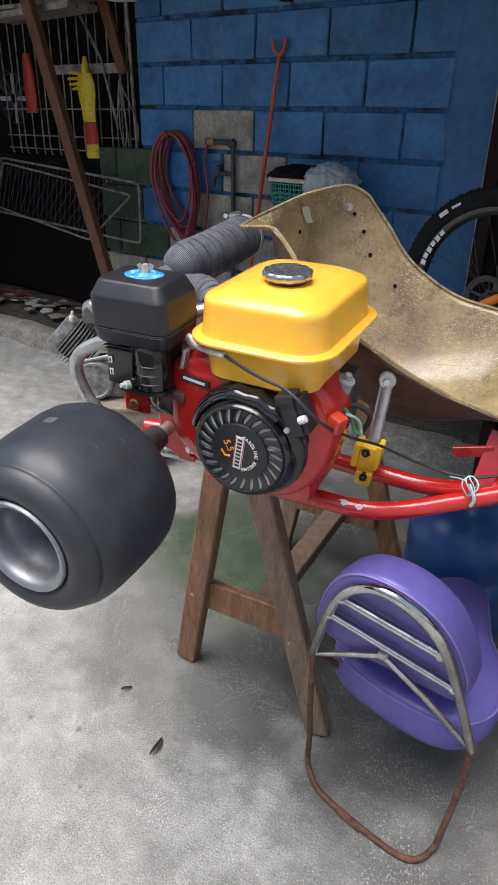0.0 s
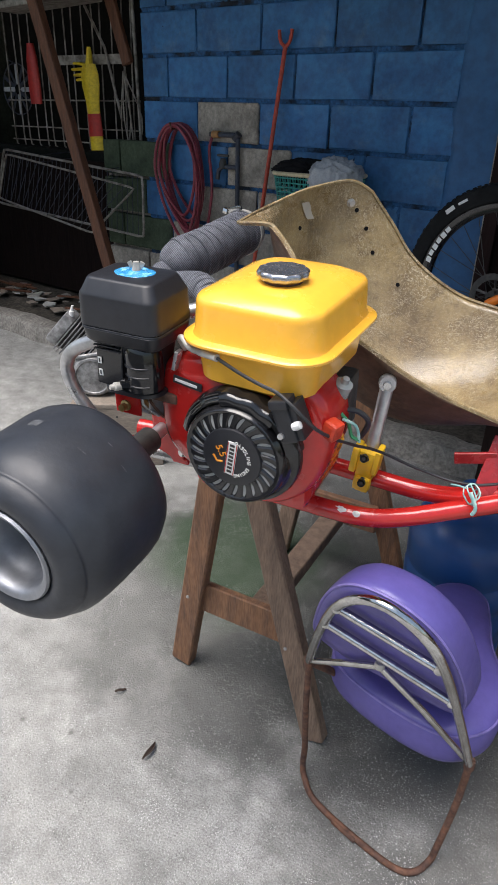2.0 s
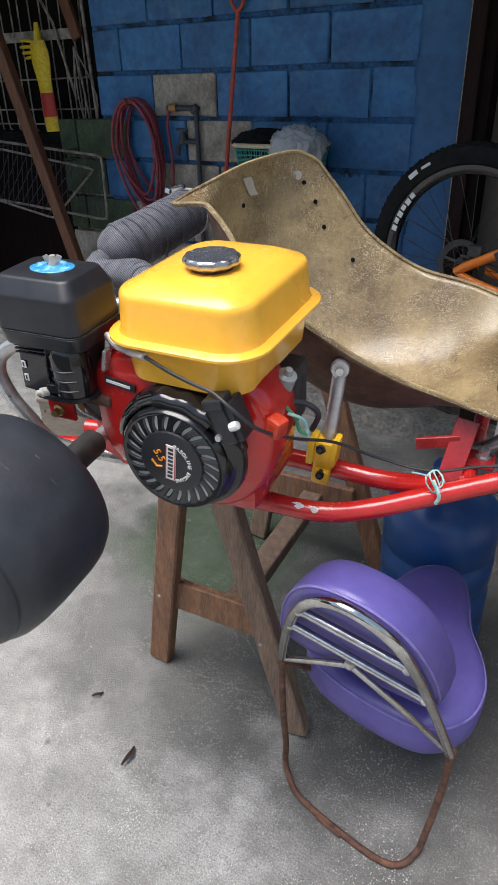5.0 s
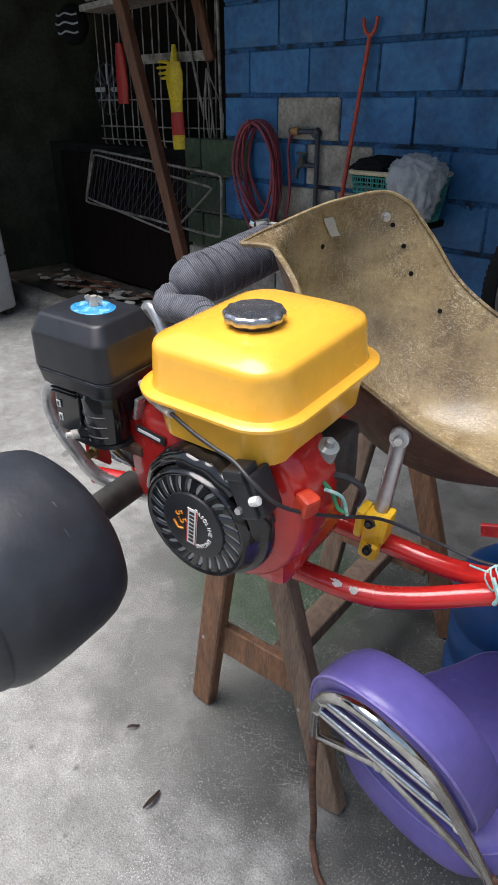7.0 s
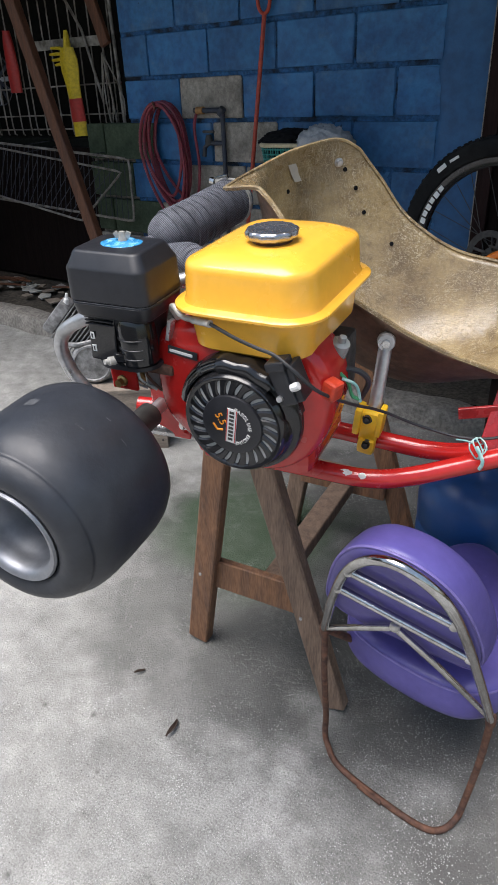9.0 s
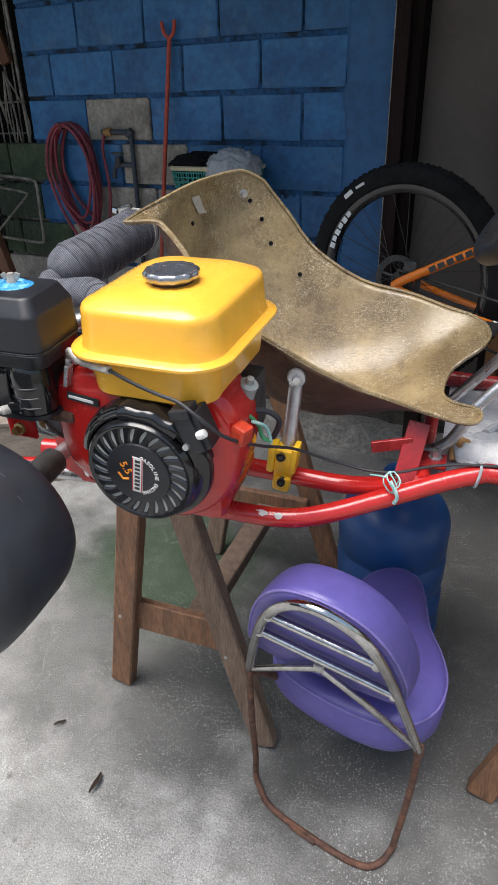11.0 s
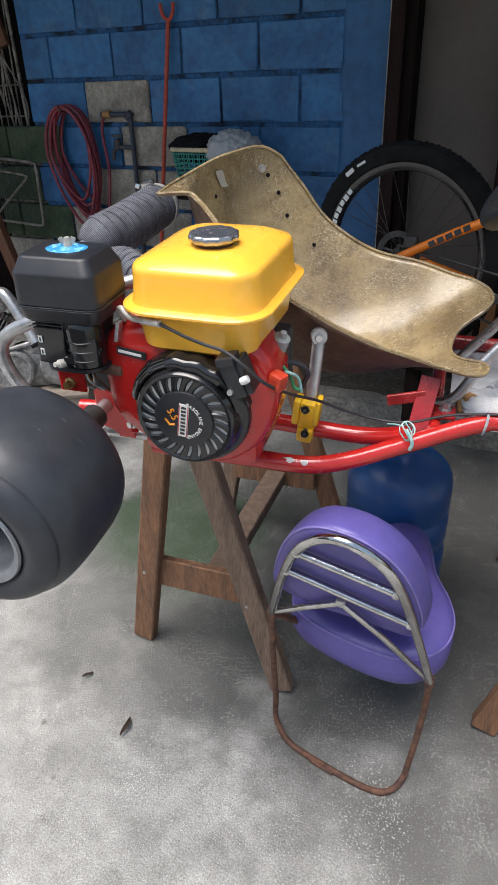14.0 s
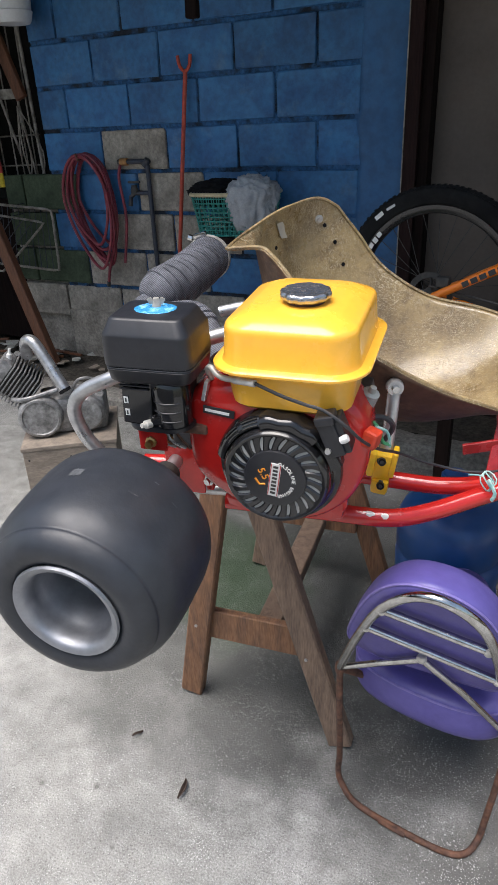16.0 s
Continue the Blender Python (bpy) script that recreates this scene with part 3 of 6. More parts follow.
# unseen end wall, added to hold skylight off the right side
wall_east = plain("wall_east", (3.85, -0.45, 1.4), (0.12, 1.1, 2.8), M_whiteboard)
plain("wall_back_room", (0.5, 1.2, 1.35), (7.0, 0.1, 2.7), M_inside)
# unseen wall behind the camera, added only to show in reflections
plain("wall_far_south", (0.5, -9.5, 1.3), (16.0, 0.15, 2.6), M_greyblock)
# unseen carport roof over the back of the yard, edges stepped to set shade
def roof_sheet(x0, x1, y0, n):
    P = [[Vector((x0 + (x1 - x0) * i / n, y, 2.62 + 0.02 * math.sin(i * 1.9) + 0.05 * (y + 1.75))) for y in (y0, 0.2, 1.3)] for i in range(n + 1)]
    return tagged(part("ceiling", grid_surface(B(), P, 0.004), M_roof), "unseen corrugated metal lean-to roof, stepped to shade the yard", kind="structure")


roof_sheet(-4.2, 0.98, -1.55, 52)
roof_sheet(0.98, 2.5, -2.1, 15)
roof_sheet(2.5, 4.2, -1.35, 17)


# ---- window grille and what hangs there ----
def window_grille():
    g = thing("window_grille", "white welded steel window grille with flaking paint", "grille", pose(-0.015, 0, 0.055), kind="structure")
    for i in range(15):
        x = -1.72 + 0.084 * i
        k = 0.012 * math.sin(i * 2.1)
        part("bar", tube(B(), [(x, 0.10, 1.03), (x + k, 0.085, 1.08), (x + k, 0.09, 1.5), (x, 0.1, 2.2)], 0.0045, 6, steps=3), M_white, g)
    for z in (1.06, 1.14, 1.30, 1.86):
        part("crossbar", tube(B(), [(-1.76, 0.09, z), (-0.50, 0.09, z + 0.01)], 0.0045, 6), M_white, g)
    part("flat_bar", box(B(), (-0.92, 0.075, 1.525), (0.66, 0.008, 0.052), 0.002), M_white, g, "wide flat white strip", smooth=False)
    part("brace", tube(B(), [(-0.97, 0.06, 1.92), (-0.74, 0.06, 1.58), (-0.64, 0.07, 1.2)], 0.008, 6), M_white, g)
    part("side_bar", tube(B(), [(-0.50, 0.08, 1.05), (-0.53, 0.08, 2.2)], 0.010, 8), M_white, g)
    part("side_bar", tube(B(), [(-0.545, 0.06, 1.10), (-0.60, 0.06, 1.62)], 0.006, 8), M_white, g)
    for k in range(5):
        a = -0.62 + 0.03 * k
        part("bent_rod", tube(B(), [(a, 0.05, 1.02), (a + 0.05 * math.sin(k * 2), 0.045, 1.22), (a + 0.03 - 0.03 * k, 0.05, 1.46)], 0.004, 6, steps=4), M_white, g)
    return g


window_grille()
post = tagged(part("leaning_post", beam(B(), (-0.93, -0.30, 1.95), (-0.36, -0.28, 0.10), 0.075, 0.05, (0, 1, 0), 0.005), M_post, smooth=False), "brown timber post leaning before the window", "post")
tagged(part("short_plank", beam(B(), (-0.73, 0.04, 2.05), (-0.55, 0.04, 1.55), 0.07, 0.03, (0, 1, 0), 0.004), M_post, smooth=False), "short brown plank hung on the grille", "plank")


def glove(name, label, mats, m, fingers=True):
    g = thing(name, label, "glove", m)
    rings = []
    for z, w, d in ((0.0, 0.052, 0.03), (-0.07, 0.072, 0.034), (-0.13, 0.070, 0.034), (-0.22, 0.055, 0.03), (-0.30, 0.05, 0.028)):
        rings.append([Vector((w * math.cos(t) * 0.8, d * math.sin(t) * 0.5, z)) for t in [k * math.tau / 16 for k in range(16)]])
    bm = loft(B(), rings)
    part("palm", bm, mats[0], g)
    for x, tip in ((-0.03, (-0.10, 0, 0.015)), (-0.028, (-0.115, 0, -0.02)), (-0.035, (-0.105, 0, -0.055)), (-0.04, (-0.09, 0, -0.085))):
        if fingers:
            part("finger", tube(B(), [(x + 0.03, 0, -0.05), (x, 0, tip[2] * 0.8 - 0.012), tip], lambda u: 0.013 - 0.005 * u * u, 8, steps=4), mats[0], g)
    part("thumb", tube(B(), [(0.0, 0, -0.03), (0.01, 0, 0.05), (0.012, 0, 0.10)], lambda u: 0.02 - 0.012 * u, 8, steps=4), mats[0], g)
    part("cuff", loft(B(), [[Vector((w * math.cos(t) * 0.8, 0.018 * math.sin(t), z)) for t in [k * math.tau / 16 for k in range(16)]] for z, w in ((-0.298, 0.052), (-0.44, 0.056))]), mats[1], g)
    part("cuff_end", loft(B(), [[Vector((w * math.cos(t) * 0.8, 0.017 * math.sin(t), z)) for t in [k * math.tau / 16 for k in range(16)]] for z, w in ((-0.438, 0.053), (-0.53, 0.054))]), mats[2], g)
    return g


glove("rubber_glove", "yellow rubber glove with red cuff hung on the grille", (M_ygloves, M_rglove, M_ygloves), pose(-0.86, 0.02, 1.552, 0, -3, 0) @ Matrix.Diagonal((1.3, 1.3, 0.88, 1)))
rg = thing("hanging_rag", "dull red rubber glove hung on the grille", "glove", pose(-1.41, 0.04, 1.655))
part("cuff", loft(B(), [[Vector((w * math.cos(t), 0.025 * math.sin(t), z)) for t in [k * math.tau / 16 for k in range(16)]] for z, w in ((0.02, 0.02), (-0.06, 0.045), (-0.2, 0.055), (-0.32, 0.05))]), M_rglove, rg)


def drying_rack(name, label, corners, r, bars, off=0.0):
    g = thing(name, label, "drying rack")
    a, b, c, d = (Vector(p) for p in corners)

    def near(p, q, k):
        return p + (q - p).normalized() * k
    loop = []
    ring = [a, b, c, d]
    for i, p in enumerate(ring):
        loop += [near(p, ring[i - 1], 0.05), near(p, ring[i - 1], 0.012) * 0.5 + near(p, ring[(i + 1) % 4], 0.012) * 0.5, near(p, ring[(i + 1) % 4], 0.05)]
    part("frame", tube(B(), loop, r, 8, True), M_white, g)
    for k in (0.3, 0.8):
        p = a.lerp(b, k)
        part("hook", tube(B(), [p + Vector((0, -0.008, -0.010)), p + Vector((0, 0.004, 0.008)), (p.x, 0.24, p.z + 0.02)], 0.003, 6), M_pipe, g)
    for i in range(bars):
        t = (i + 1) / (bars + 1)
        part("rod", tube(B(), [a.lerp(b, t), d.lerp(c, t)], 0.0025, 5), M_pipe, g)
    return g


drying_rack("drying_rack", "folded white tube drying rack leaning on the wall", [(-1.679, -0.07, 1.056), (-0.371, -0.07, 0.974), (-0.384, -0.07, 0.625), (-1.834, -0.07, 0.698)], 0.008, 30)
drying_rack("drying_rack", "folded white tube drying rack leaning on the wall", [(-1.618, -0.10, 1.03), (-0.41, -0.10, 0.906), (-0.818, -0.10, 0.604), (-1.768, -0.10, 0.735)], 0.007, 14)
# dark sheet added where only shade lies under the window
dark = tagged(part("dark_board", box(B(), (-1.60, 0.12, 0.56), (1.6, 0.05, 0.9), 0.005), M_darkframe, smooth=False), "dark sheet added for the shade behind the drying racks", "board")


def helmet():
    g = thing("hanging_helmet", "black cap with pale stripes hung on the grille", "helmet", pose(-1.86, 0.0, 1.80))
    bm = B()
    bmesh.ops.create_uvsphere(bm, u_segments=28, v_segments=18, radius=0.12, matrix=Matrix.Diagonal((1.2, 0.7, 1.0, 1)))
    part("shell", bm, M_blackcloth, g)
    for k in range(3):
        z = 0.05 - 0.05 * k
        r = math.sqrt(max(0.001, 0.12 ** 2 - z * z)) * 1.02
        part("stripe", tube(B(), [(1.2 * r * math.cos(t), -0.7 * r * math.sin(t), z + 0.006 * math.sin(6 * t)) for t in [0.5 + 2.1 * i / 20 for i in range(21)]], 0.0055, 6), M_greycloth, g)


helmet()


def fan_guard():
    g = thing("fan_wheel", "old dark fan wheel hung behind the grille", "fan", pose(-1.72, 0.135, 1.42))
    for k in range(12):
        a = k * math.tau / 12
        part("blade", beam(B(), (0.03 * math.cos(a), 0, 0.03 * math.sin(a)), (0.15 * math.cos(a), 0.0, 0.15 * math.sin(a)), 0.028, 0.004, (0.3, 1, 0), 0.001), M_greycloth if k % 3 == 0 else M_pipe, g)
    part("hook", tube(B(), [(0.0, 0, 0.155), (0.0, -0.045, 0.17)], 0.004, 6), M_pipe, g)
    part("ring", tube(B(), [(0.155 * math.cos(t), 0, 0.155 * math.sin(t)) for t in [i * math.tau / 36 for i in range(36)]], 0.004, 6, True), M_pipe, g)


fan_guard()


# ---- things on the block wall ----
def hose():
    g = thing("garden_hose", "coiled red rubber hose hung on the wall", "hose")
    rnd = random.Random(4)
    for k in range(9):
        long = k % 3 != 1
        w, h = 0.135 + rnd.uniform(-0.025, 0.012), (0.345 if long else 0.24) + rnd.uniform(-0.03, 0.02)
        cx, lean = -0.075 + rnd.uniform(-0.014, 0.014), 0.045 + rnd.uniform(-0.02, 0.03)
        y = -0.030 - 0.0105 * k
        pts = []
        for j in range(30):
            t = j * math.tau / 30
            s, c = math.sin(t), math.cos(t)
            pts.append((cx + w * c * (1 + 0.05 * s - 0.22 * max(0.0, -s) ** 2) - lean * min(0.0, s) - 0.01 * s, y + 0.007 * math.sin(3 * t + k), 1.02 + (0.235 if s > 0 else h) * s + 0.008 * math.sin(2 * t + 2 * k)))
        part("loop", tube(B(), pts, 0.0085, 8, True), M_hose, g)
    part("end", tube(B(), [(0.06, -0.065, 0.98), (0.055, -0.085, 0.80), (0.015, -0.10, 0.66), (-0.005, -0.10, 0.585)], 0.0088, 10, steps=6), M_hose, g)
    part("end_cap", tube(B(), [(-0.004, -0.10, 0.590), (-0.009, -0.10, 0.562)], 0.0105, 10), M_black, g, "dark hose end")
    part("hook", tube(B(), [(-0.085, 0.04, 1.235), (-0.085, -0.125, 1.235), (-0.085, -0.135, 1.265)], 0.005, 6), M_rust, g)


hose()


def tap():
    g = thing("wall_tap", "dark pipe riser with an old garden tap", "tap", pose(0.01, 0, 0.03))
    part("riser", tube(B(), [(0.10, -0.03, 1.185), (0.265, -0.03, 1.185), (0.285, -0.03, 1.165), (0.285, -0.03, 0.30)], 0.0125, 10), M_pipe, g)
    part("elbow", lathe(B(), [(0, -0.02), (0.018, -0.02), (0.018, 0.02), (0, 0.02)], pose(0.278, -0.03, 1.178, 0, 45, 0), 16), M_pipe, g)
    part("fitting", lathe(B(), [(0, -0.022), (0.018, -0.022), (0.018, 0.022), (0, 0.022)], pose(0.14, -0.03, 1.185, 0, 90, 0), 12), M_tan, g, "ochre taped pipe joint")
    part("outlet", tube(B(), [(0.285, -0.03, 1.03), (0.19, -0.035, 1.03), (0.165, -0.04, 1.01), (0.16, -0.045, 0.965)], 0.012, 10), M_pipe, g)
    part("valve", lathe(B(), [(0, -0.02), (0.02, -0.02), (0.022, 0.0), (0.014, 0.03), (0, 0.03)], pose(0.19, -0.035, 1.04), 14), M_motordark, g)
    part("tap_handle", box(B(), (0.19, -0.035, 1.085), (0.075, 0.012, 0.012), 0.004), M_motordark, g)
    part("drop_pipe", tube(B(), [(0.12, -0.03, 1.185), (0.10, -0.04, 1.1), (0.125, -0.05, 0.9), (0.08, -0.05, 0.66)], 0.008, 8, steps=5), M_hose, g)


tap()
pole = thing("forked_pole", "red painted pole with a forked tip leaning on the wall", "pole")
part("shaft", tube(B(), [(0.435, -0.16, 0.1), (0.568, -0.03, 1.605)], 0.0105, 10), M_redpole, pole)
part("fork", tube(B(), [(0.534, -0.035, 1.672), (0.543, -0.035, 1.628), (0.568, -0.032, 1.606), (0.593, -0.03, 1.628), (0.602, -0.03, 1.675)], 0.0085, 8, steps=5), M_redpole, pole)


def basket():
    g = thing("laundry_basket", "teal plastic lattice basket heaped with clothes, against the wall", "basket", pose(0.875, -0.16, 0.885))
    W, D, H = 0.40, 0.24, 0.19

    def ring(z, f):
        return rounded(0, 0, z, W * f, D * f, 0.05, 5)
    part("rim", tube(B(), ring(H, 1.0), 0.010, 8, True), M_cream, g, "cream rolled rim")
    part("base", loft(B(), [ring(0, 0.86), ring(0.008, 0.865)]), M_teal, g)
    for i in range(9):
        z = 0.008 + i * 0.0205
        part("band", tube(B(), ring(z, 0.86 + 0.14 * z / H), 0.0032, 6, True), M_teal, g)
    lo, hi = ring(0.0, 0.86), ring(H, 1.0)

    def at(r, t):
        n = len(r)
        L = [(r[(i + 1) % n] - r[i]).length for i in range(n)]
        d = (t % 1.0) * sum(L)
        for i in range(n):
            if d <= L[i] or i == n - 1:
                return r[i].lerp(r[(i + 1) % n], d / max(L[i], 1e-6))
            d -= L[i]
    for i in range(84):
        t = i / 84
        part("slat", tube(B(), [at(lo, t), at(hi, t + (0.0125 if i % 2 else -0.0125))], 0.0028, 5), M_teal, g)
    return g


basket()


def cloth_lump(name, label, c, s, mat, seed, drape=0.0, freq=9.0, amp=0.25):
    bm = B()
    bmesh.ops.create_icosphere(bm, subdivisions=5, radius=1.0)
    for v in bm.verts:
        p = v.co.copy()
        q = p * 1.6 + Vector((seed, 0, 0))
        f = 1 + amp * (1 - abs(noise.noise(q * 1.3)) * 2) * 0.6 + amp * 1.1 * (0.4 - abs(noise.noise(Vector((q.x * 3.4, q.y * 3.4, q.z * 1.5))))) + amp * 0.5 * (0.3 - abs(noise.noise(Vector((q.x * 7, q.y * 7, q.z * 2.6))))) + 0.02 * noise.noise(p * freq)
        v.co = Vector((p.x * s[0], p.y * s[1], p.z * s[2])) * f
        if drape and p.z < 0.2 and p.y < 0:
            v.co.z -= drape * (0.2 - p.z)
        v.co += Vector(c)
    return tagged(part(name, bm, mat, sharp=180), label, "clothing")


cloth_lump("black_laundry", "crumpled black clothes heaped in the basket", (0.795, -0.17, 1.075), (0.145, 0.09, 0.055), M_blackcloth, 3.3)
cloth_lump("grey_shirt", "crumpled pale grey shirt draped over the basket edge", (0.985, -0.205, 1.075), (0.105, 0.085, 0.065), M_greycloth, 8.1, 0.11, amp=0.34)
tagged(part("shelf_bracket", beam(B(), (0.70, -0.16, 0.869), (1.05, -0.16, 0.869), 0.03, 0.24, (0, 1, 0), 0.004), M_darkframe, smooth=False), "dark board under the basket", "shelf")


# ---- under the roof by the window ----
def hung_shelf():
    g = thing("wall_shelf", "white painted shelf with a framed cage hung above the window", "shelf", pose(-1.04, -0.12, 1.84))
    part("ledge", box(B(), (0, 0, 0.012), (0.74, 0.22, 0.035), 0.006, pose(0, 0, 0, 0, -2, 0)), M_white, g, smooth=False)
    for x in (-0.30, 0.02):
        part("upright", box(B(), (x, -0.09, 0.23), (0.022, 0.02, 0.40), 0.003), M_white, g, smooth=False)
    for z in (0.042, 0.42):
        part("rail", box(B(), (-0.14, -0.09, z), (0.30, 0.018, 0.022), 0.003), M_white, g, smooth=False)
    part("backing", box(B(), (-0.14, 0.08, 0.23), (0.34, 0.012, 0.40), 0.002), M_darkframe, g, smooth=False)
    part("jar", lathe(B(), [(0, 0.03), (0.03, 0.03), (0.034, 0.05), (0.03, 0.16), (0.012, 0.20), (0, 0.2)], pose(-0.06, -0.01, 0), 20), M_paper, g, "small white bottle")
    part("carton", box(B(), (0.19, 0, 0.13), (0.28, 0.18, 0.19), 0.004), M_cratewood, g, smooth=False)
    for x in (-0.30, 0.30):
        part("hanger", box(B(), (x, 0.09, 0.42), (0.02, 0.012, 0.80), 0.002), M_pipe, g, smooth=False)


hung_shelf()
cap = thing("hanging_pail", "pale plastic pail hung from the roof", "pail", pose(-0.345, -0.15, 1.87))
part("bowl", lathe(B(), [(0, 0.0), (0.085, 0.0), (0.094, 0.012), (0.105, 0.05), (0.100, 0.055), (0.112, 0.20), (0.116, 0.205), (0.108, 0.20), (0.09, 0.02)], None, 36), M_whiteplastic, cap)
part("handle", tube(B(), [(0.112, 0, 0.19), (0.08, 0, 0.34), (0.0, 0, 0.42), (-0.08, 0, 0.34), (-0.112, 0, 0.19)], 0.003, 6, steps=6), M_greycloth, cap)
part("cord", tube(B(), [(0, 0, 0.42), (0.0, 0, 0.88)], 0.003, 6), M_greycloth, cap)
stub = thing("hanging_timber", "short dark timber brace hung from the roof", "timber")
part("timber", beam(B(), (0.90, -0.50, 1.745), (0.93, -0.50, 2.66), 0.05, 0.035, (0, 1, 0), 0.004), M_darkframe, stub, smooth=False)


# ---- go-kart, in its own frame: x ahead, y to its far side, z up, origin at the recoil hub ----
KART = Matrix.Translation((2.0662, -2.3893, 0.9238)) @ pose(0, 0, 0, 0, 0, 10) @ pose(0, 0, 0, 4, 0, 0) @ pose(0, 0, 0, 0, 1, 0)
kart = thing("go_kart", "red tube-frame racing go-kart with a bare fibreglass seat, raised on trestles", "go-kart", KART)


def kart_seat():
    top = spline([(-0.159, 0.335, 0.228), (-0.139, 0.42, 0.243), (-0.107, 0.50, 0.256), (-0.068, 0.572, 0.265), (-0.042, 0.600, 0.262), (-0.015, 0.620, 0.243)], 8)
    st = [((-0.100, 0.322, 0.2345), (-0.115, 0.505, 0.205), (0.004, 0.628, 0.217)),
          ((-0.076, 0.312, 0.2265), (-0.112, 0.490, 0.150), (0.018, 0.632, 0.200)),
          ((-0.044, 0.302, 0.196), (-0.108, 0.480, 0.110), (0.030, 0.636, 0.184)),
          ((0.012, 0.270, 0.132), (-0.070, 0.465, 0.015), (0.067, 0.640, 0.134)),
          ((0.092, 0.270, 0.083), (0.035, 0.455, -0.080), (0.120, 0.640, 0.092)),
          ((0.157, 0.272, 0.049), (0.140, 0.450, -0.112), (0.185, 0.638, 0.062)),
          ((0.230, 0.288, 0.011), (0.240, 0.450, -0.095), (0.275, 0.622, 0.050)),
          ((0.318, 0.298, -0.016), (0.312, 0.450, -0.060), (0.352, 0.602, 0.034))]
    # front edge: a slim tongue by the engine, a deep cut-out, a broad rounded tongue at the far side
    front = spline([(0.385, 0.284, -0.027), (0.404, 0.284, -0.027), (0.417, 0.296, -0.027), (0.419, 0.318, -0.027), (0.409, 0.337, -0.028), (0.390, 0.350, -0.031), (0.370, 0.370, -0.036), (0.358, 0.402, -0.040), (0.359, 0.437, -0.037),
                    (0.367, 0.466, -0.027), (0.388, 0.486, -0.010), (0.411, 0.506, 0.003), (0.423, 0.535, 0.011), (0.421, 0.562, 0.016), (0.409, 0.583, 0.021), (0.385, 0.598, 0.027)], 8)
    NC = 64
    rows = [[top[round(j * (len(top) - 1) / NC)] for j in range(NC + 1)]]
    for n, m, f in ((Vector(a), Vector(b), Vector(c)) for a, b, c in st):
        row = []
        for j in range(NC + 1):
            s = -1 + 2 * j / NC
            w = 1 - abs(s) ** (2.1 if s < 0 else 2.6)
            row.append(n * (1 - s) / 2 + f * (1 + s) / 2 + (m - (n + f) / 2) * w)
        rows.append(row)
    walked = [0.0]
    for a, b in zip(front, front[1:]):
        walked.append(walked[-1] + (b - a).length)
    edge_row = []
    for j in range(NC + 1):
        d = walked[-1] * j / NC
        k = max(i for i, w in enumerate(walked[:-1]) if w <= d)
        edge_row.append(front[k].lerp(front[k + 1], min(1.0, (d - walked[k]) / (walked[k + 1] - walked[k]))))
    rows.append(edge_row)
    cols = [spline([r[j] for r in rows], 7) for j in range(NC + 1)]
    P = [[cols[j][i] + Vector((0, 0, 0.0025 * noise.noise(cols[j][i] * 14))) for j in range(NC + 1)] for i in range(len(cols[0]))]
    N, F = [r[0] for r in P], [r[-1] for r in P]
    bm = grid_surface(B(), P)
    bmesh.ops.recalc_face_normals(bm, faces=bm.faces[:])
    inside = bm.faces[len(bm.faces) // 2]
    if inside.normal.z < 0:
        bmesh.ops.reverse_faces(bm, faces=bm.faces[:])
    for f in bm.faces:
        f.smooth = True
    dup = bmesh.ops.duplicate(bm, geom=bm.faces[:])
    bm.normal_update()
    back = [g for g in dup["geom"] if isinstance(g, bmesh.types.BMFace)]
    bv = {v for f in back for v in f.verts}
    off = {v: v.normal.copy() for v in bv}
    for v in bv:
        v.co -= off[v] * 0.005
    bmesh.ops.reverse_faces(bm, faces=back)
    for f in back:
        f.material_index = 1
    edge = [e for e in bm.edges if len(e.link_faces) == 1]
    r = bmesh.ops.bridge_loops(bm, edges=edge)
    for f in r["faces"]:
        f.material_index = 0
    me = bpy.data.meshes.new("seat")
    bm.to_mesh(me)
    bm.free()
    me.materials.append(M_seat), me.materials.append(M_seatback)
    ob = new("seat", me)
    ob.parent = kart
    tagged(ob, "mottled tan fibreglass bucket seat, dark brown outside")
    # rolled pale lip
    lip = N[:] + P[-1][1:-1] + F[::-1] + P[0][-2:0:-1]
    part("lip", tube(B(), lip, 0.0032, 6, True), M_seat, ob)

    def soft_spot(u, v):
        a, b = u * (len(P) - 1), v * NC
        i, j = int(a), int(b)
        return P[i][j].lerp(P[i][j + 1], b - j).lerp(P[i + 1][j].lerp(P[i + 1][j + 1], b - j), a - i)
    def at(x, y, z):
        return min(((q - Vector((x, y, z))).length, i, j) for i, r in enumerate(P[:-1]) for j, q in enumerate(r[:-1]))[1:]

    def outward(i, j):
        nn = (P[i + 1][j] - P[i][j]).cross(P[i][j + 1] - P[i][j]).normalized()
        return nn if nn.dot(Vector((0.5, -0.6, 0.6))) > 0 else -nn
    i, j = at(-0.050, 0.600, 0.226)
    part("bolt", lathe(B(), [(0, 0.004), (0.0045, 0.004), (0.005, 0.001), (0.0085, 0.0), (0.0085, -0.004)], along(outward(i, j), P[i][j] + outward(i, j) * 0.002), 14), M_steel, ob)
    for x, y, z in ((-0.038, 0.602, 0.210), (-0.018, 0.606, 0.176), (0.0, 0.612, 0.131), (0.058, 0.623, 0.073), (-0.118, 0.505, 0.190)):
        i, j = at(x, y, z)
        part("hole", lathe(B(), [(0, 0.0), (0.0038, 0.0), (0.0042, -0.001)], along(outward(i, j), P[i][j] + outward(i, j) * 0.0016), 10), M_blackcloth, ob)
